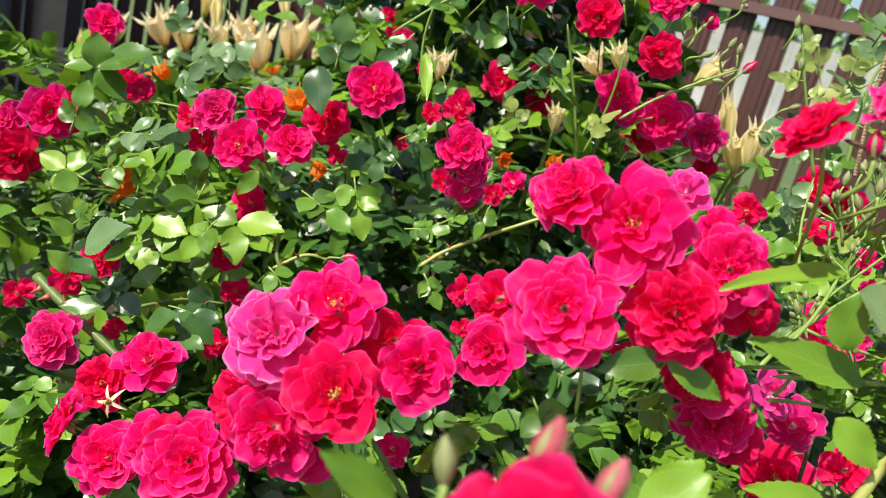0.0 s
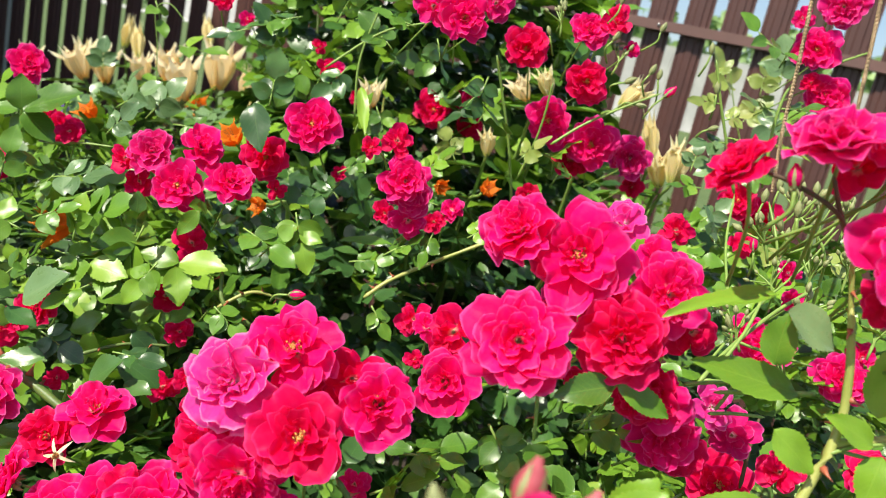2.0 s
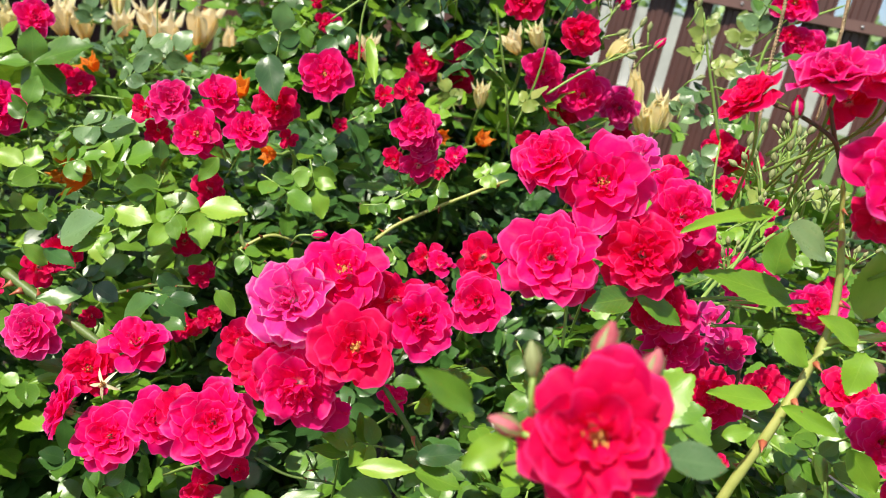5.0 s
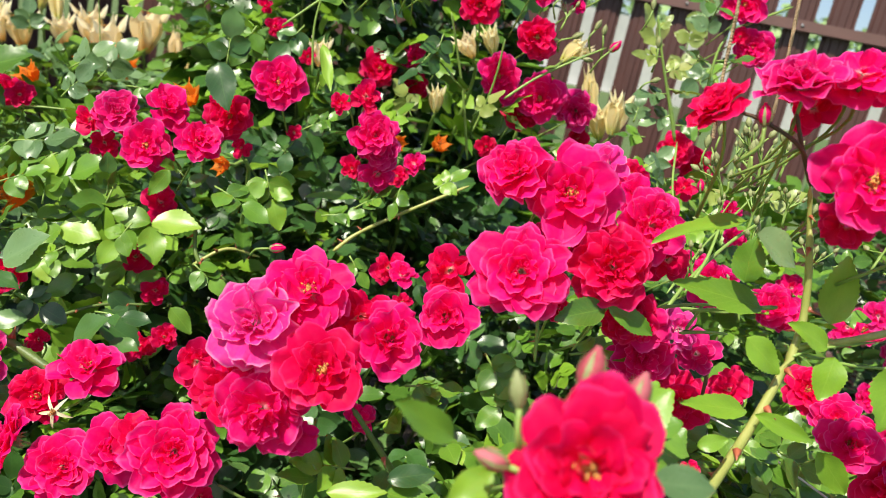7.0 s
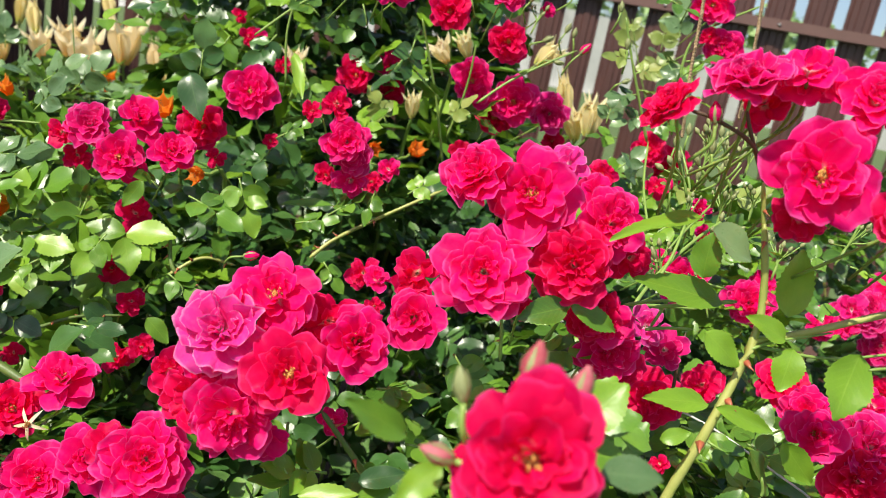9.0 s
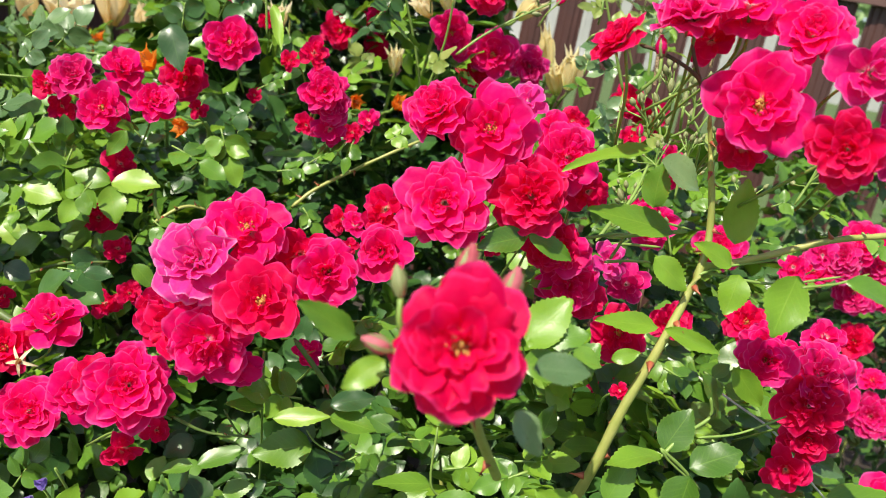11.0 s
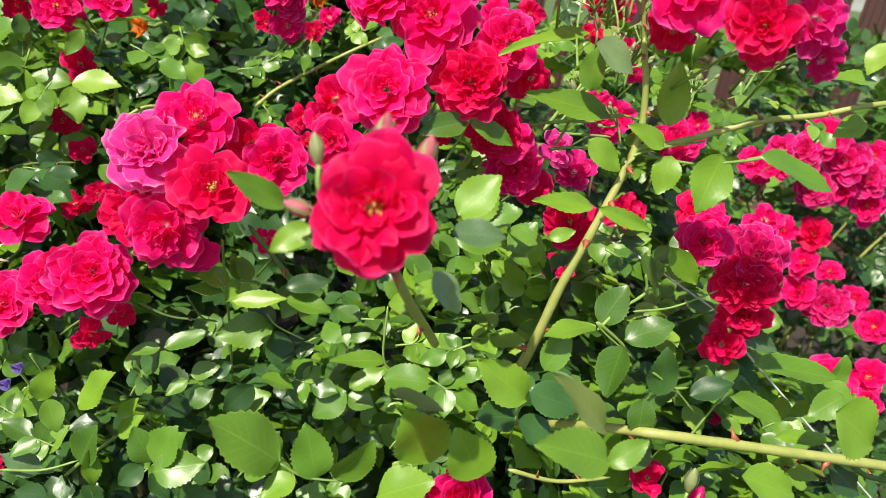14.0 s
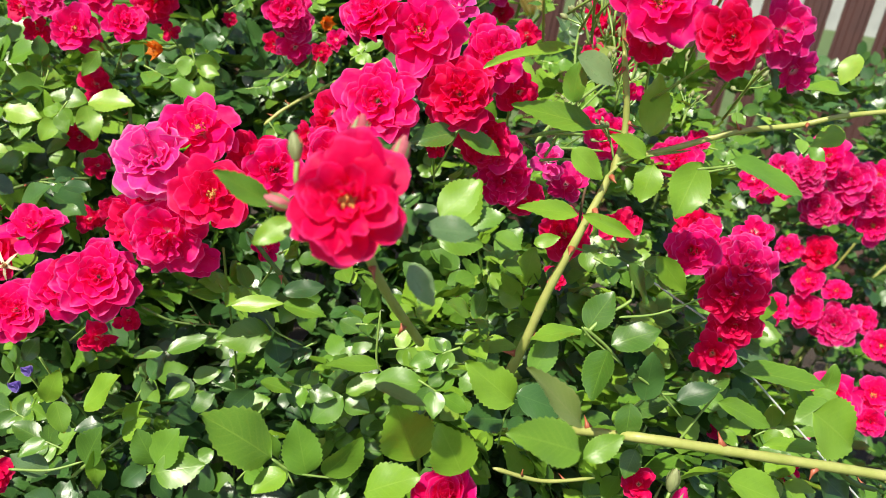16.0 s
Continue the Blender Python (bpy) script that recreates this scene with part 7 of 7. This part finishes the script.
spray(side, 0.49, 0.9, 1.371, (1.02, -0.25, -0.04), (-0.23, -0.52, 0.82), 0.03, "light", 5)
spray(side, 0.457, 0.9, 1.476, (-0.77, 0.18, 0.74), (-0.23, -0.52, 0.82), 0.029, "mid", 3)
spray(side, 0.447, 0.9, 1.48, (0.84, -0.26, -0.18), (-0.23, -0.52, 0.82), 0.029, "mid", 3)
spray(side, 0.639, 0.6, 1.005, (0.6, -0.46, -0.4), (-0.28, -0.44, 0.86), 0.029, "mid", 5)
rose(side, 0.91, 0.9, 0.984, 0.047, (-0.75, -0.59, 0.29), "hot", "open")
rose(side, 0.893, 0.9, 1.121, 0.058, (-0.68, -0.6, 0.43), "magenta", "full")
rose(side, 0.925, 0.9, 1.144, 0.07, (-0.7, -0.63, 0.34), "hot", "open")
rose(side, 0.87, 0.92, 1.084, 0.062, (-0.66, -0.65, 0.38), "hot", "open")
rose(side, 0.899, 0.9, 1.104, 0.061, (-0.61, -0.73, 0.31), "magenta", "full")
spray(side, 0.427, 0.95, 1.315, (0.1, 0.11, 0.94), (-0.23, -0.52, 0.82), 0.025, "grey", 5)
spray(side, 0.424, 0.9, 1.302, (-0.93, 0.02, 0.01), (-0.23, -0.52, 0.82), 0.024, "mid", 5)
spray(side, 0.416, 0.8, 1.258, (-0.44, 0.23, 0.81), (-0.28, -0.49, 0.82), 0.025, "grey", 5)
spray(side, 0.435, 0.9, 1.262, (0.48, -0.06, 0.62), (-0.28, -0.49, 0.82), 0.026, "grey", 5)
spray(side, 0.378, 0.8, 1.238, (0.76, -0.28, 0.1), (-0.28, -0.49, 0.82), 0.024, "mid", 5)
spray(side, 0.661, 1.4, 1.434, (-0.46, 0.26, 0.91), (-0.28, -0.49, 0.82), 0.05, "young", 5)
spray(side, 0.693, 1.4, 1.386, (0.46, -0.03, 0.72), (-0.28, -0.49, 0.82), 0.048, "young", 5)
spray(side, 0.715, 1.4, 1.445, (0.02, 0.16, 1.01), (-0.28, -0.49, 0.82), 0.044, "young", 5)
spray(side, 0.747, 1.4, 1.385, (0.57, -0.08, 0.64), (-0.28, -0.49, 0.82), 0.049, "light", 5)
spray(side, 0.693, 1.3, 1.466, (-0.07, 0.18, 0.99), (-0.28, -0.49, 0.82), 0.047, "grey", 5)
spray(side, 0.722, 1.3, 1.421, (-0.45, -0.11, -0.46), (-0.28, -0.49, 0.82), 0.045, "grey", 5)
cane(side, [(0.766, 1.4, 1.23), (0.723, 1.4, 1.325), (0.679, 1.4, 1.405), (0.639, 1.4, 1.492)], 0.0018, 0.001, TWIG, 0)

lily(-0.433, 2.05, 1.136, 0.112, (-0.18, 0.01, 1.02), "peach", False, "peach lilies")
lily(-0.843, 2.15, 1.105, 0.08, (0.1, -0.1, 1), "cream", False, "peach lilies")
lily(-0.727, 2.2, 1.138, 0.085, (-0.1, 0, 1), "cream", False, "peach lilies")
lily(-0.632, 2.2, 1.227, 0.08, (0.1, 0, 1), "cream", True, "peach lilies")
lily(-0.489, 2.1, 1.174, 0.09, (-0.12, 0.06, 1.02), "peach", False, "peach lilies")
lily(-0.364, 2.1, 1.177, 0.117, (0.02, 0, 1.06), "peach", False, "peach lilies")
lily(-0.404, 2.15, 1.277, 0.081, (-0.29, 0.26, 0.92), "cream", True, "peach lilies")
lily(-0.548, 2.1, 1.158, 0.073, (-0.23, -0.03, 1.02), "peach", False, "peach lilies")
lily(-0.579, 2.15, 1.208, 0.091, (-0.2, 0.26, 0.95), "cream", True, "peach lilies")
lily(-0.687, 2.1, 1.135, 0.087, (-0.54, -0.11, 0.97), "peach", False, "peach lilies")
lily(-0.273, 2, 1.168, 0.087, (-0.12, 0.06, 1.02), "peach", True, "peach lilies")
lily(-0.241, 1.95, 1.145, 0.069, (-0.12, 0.06, 1.02), "cream", True, "peach lilies")
lily(-0.946, 2.2, 1.049, 0.06, (-0.11, 0.15, 0.99), "cream", True, "peach lilies")
lily(-0.669, 2.2, 1.126, 0.091, (-0.16, -0.23, 1.09), "peach", False, "peach lilies")
lily(0.286, 1.2, 1.361, 0.042, (-0.55, -0.21, 1), "cream", False, "peach lilies")
lily(0.381, 1.15, 1.371, 0.048, (0.62, -0.11, 0.83), "cream", False, "peach lilies")
lily(0.255, 1.2, 1.349, 0.042, (-0.7, -0.26, 0.76), "peach", False, "peach lilies")
lily(0.473, 1.2, 1.299, 0.072, (-0.32, 0.07, 0.97), "cream", True, "peach lilies")
lily(0.493, 1.15, 1.276, 0.064, (0.01, -0.05, 1.07), "cream", False, "peach lilies")
lily(0.487, 1.18, 1.264, 0.056, (-0.45, -0.21, 1.02), "cream", False, "peach lilies")
lily(0.025, 1.25, 1.285, 0.042, (-0.16, -0.23, 1.09), "peach", False, "peach lilies")
lily(-0.285, 0.92, 1.109, 0.040, (-1.02, -0.44, -0.2), "orange", False, "orange lilies")
lily(-0.443, 1.94, 1.144, 0.046, (-0.49, -0.62, 0.6), "orange", False, "orange lilies")
lily(-0.371, 1.89, 1.137, 0.050, (0.43, -0.74, 0.6), "orange", False, "orange lilies")
lily(-0.137, 1.04, 1.219, 0.030, (-0.51, -0.6, 0.69), "orange", False, "orange lilies")
lily(-0.364, 1.19, 1.189, 0.028, (-0.47, -0.31, 0.62), "orange", False, "orange lilies")
lily(-0.079, 0.94, 1.170, 0.020, (-0.83, -0.55, -0.13), "orange", False, "orange lilies")
lily(0.126, 1.02, 1.222, 0.019, (0.36, -0.72, 0.07), "orange", False, "orange lilies")
lily(0.209, 1.14, 1.206, 0.025, (0.37, -0.56, 0.65), "orange", False, "orange lilies")
lily(0.212, 1.2, 1.254, 0.04, (-0.2, -0.29, 1.12), "cream", False, "peach lilies")
bellflower(-0.438, 1.3, 1.181, 0.02, (-0.55, -0.57, -0.15))
bellflower(-0.447, 1.3, 1.114, 0.013, (-0.55, -0.57, -0.15))
bellflower(-0.13, 0.5, 0.963, 0.015, (-0.4, -0.75, -0.3))
bellflower(-0.137, 0.49, 0.954, 0.016, (-0.4, -0.75, -0.3))
bellflower(0.016, 0.47, 1.09, 0.019, (-0.4, -0.75, -0.3))
twine([(0.444, 0.78, 1.324), (0.434, 0.78, 1.388), (0.428, 0.78, 1.455), (0.42, 0.78, 1.523), (0.412, 0.78, 1.579)], 0.0022)
twine([(0.509, 0.78, 1.356), (0.507, 0.78, 1.403), (0.502, 0.78, 1.449), (0.491, 0.78, 1.529), (0.48, 0.78, 1.595)], 0.0022)
wire([(0.382, 0.56, 1.13), (0.484, 0.51, 1.049), (0.559, 0.48, 0.989), (0.695, 0.44, 0.878), (0.811, 0.4, 0.783)], 0.0011)
lily(-0.318, 0.96, 1.085, 0.027, (-0.56, -0.54, 0.61), "orange", False, "orange lilies")
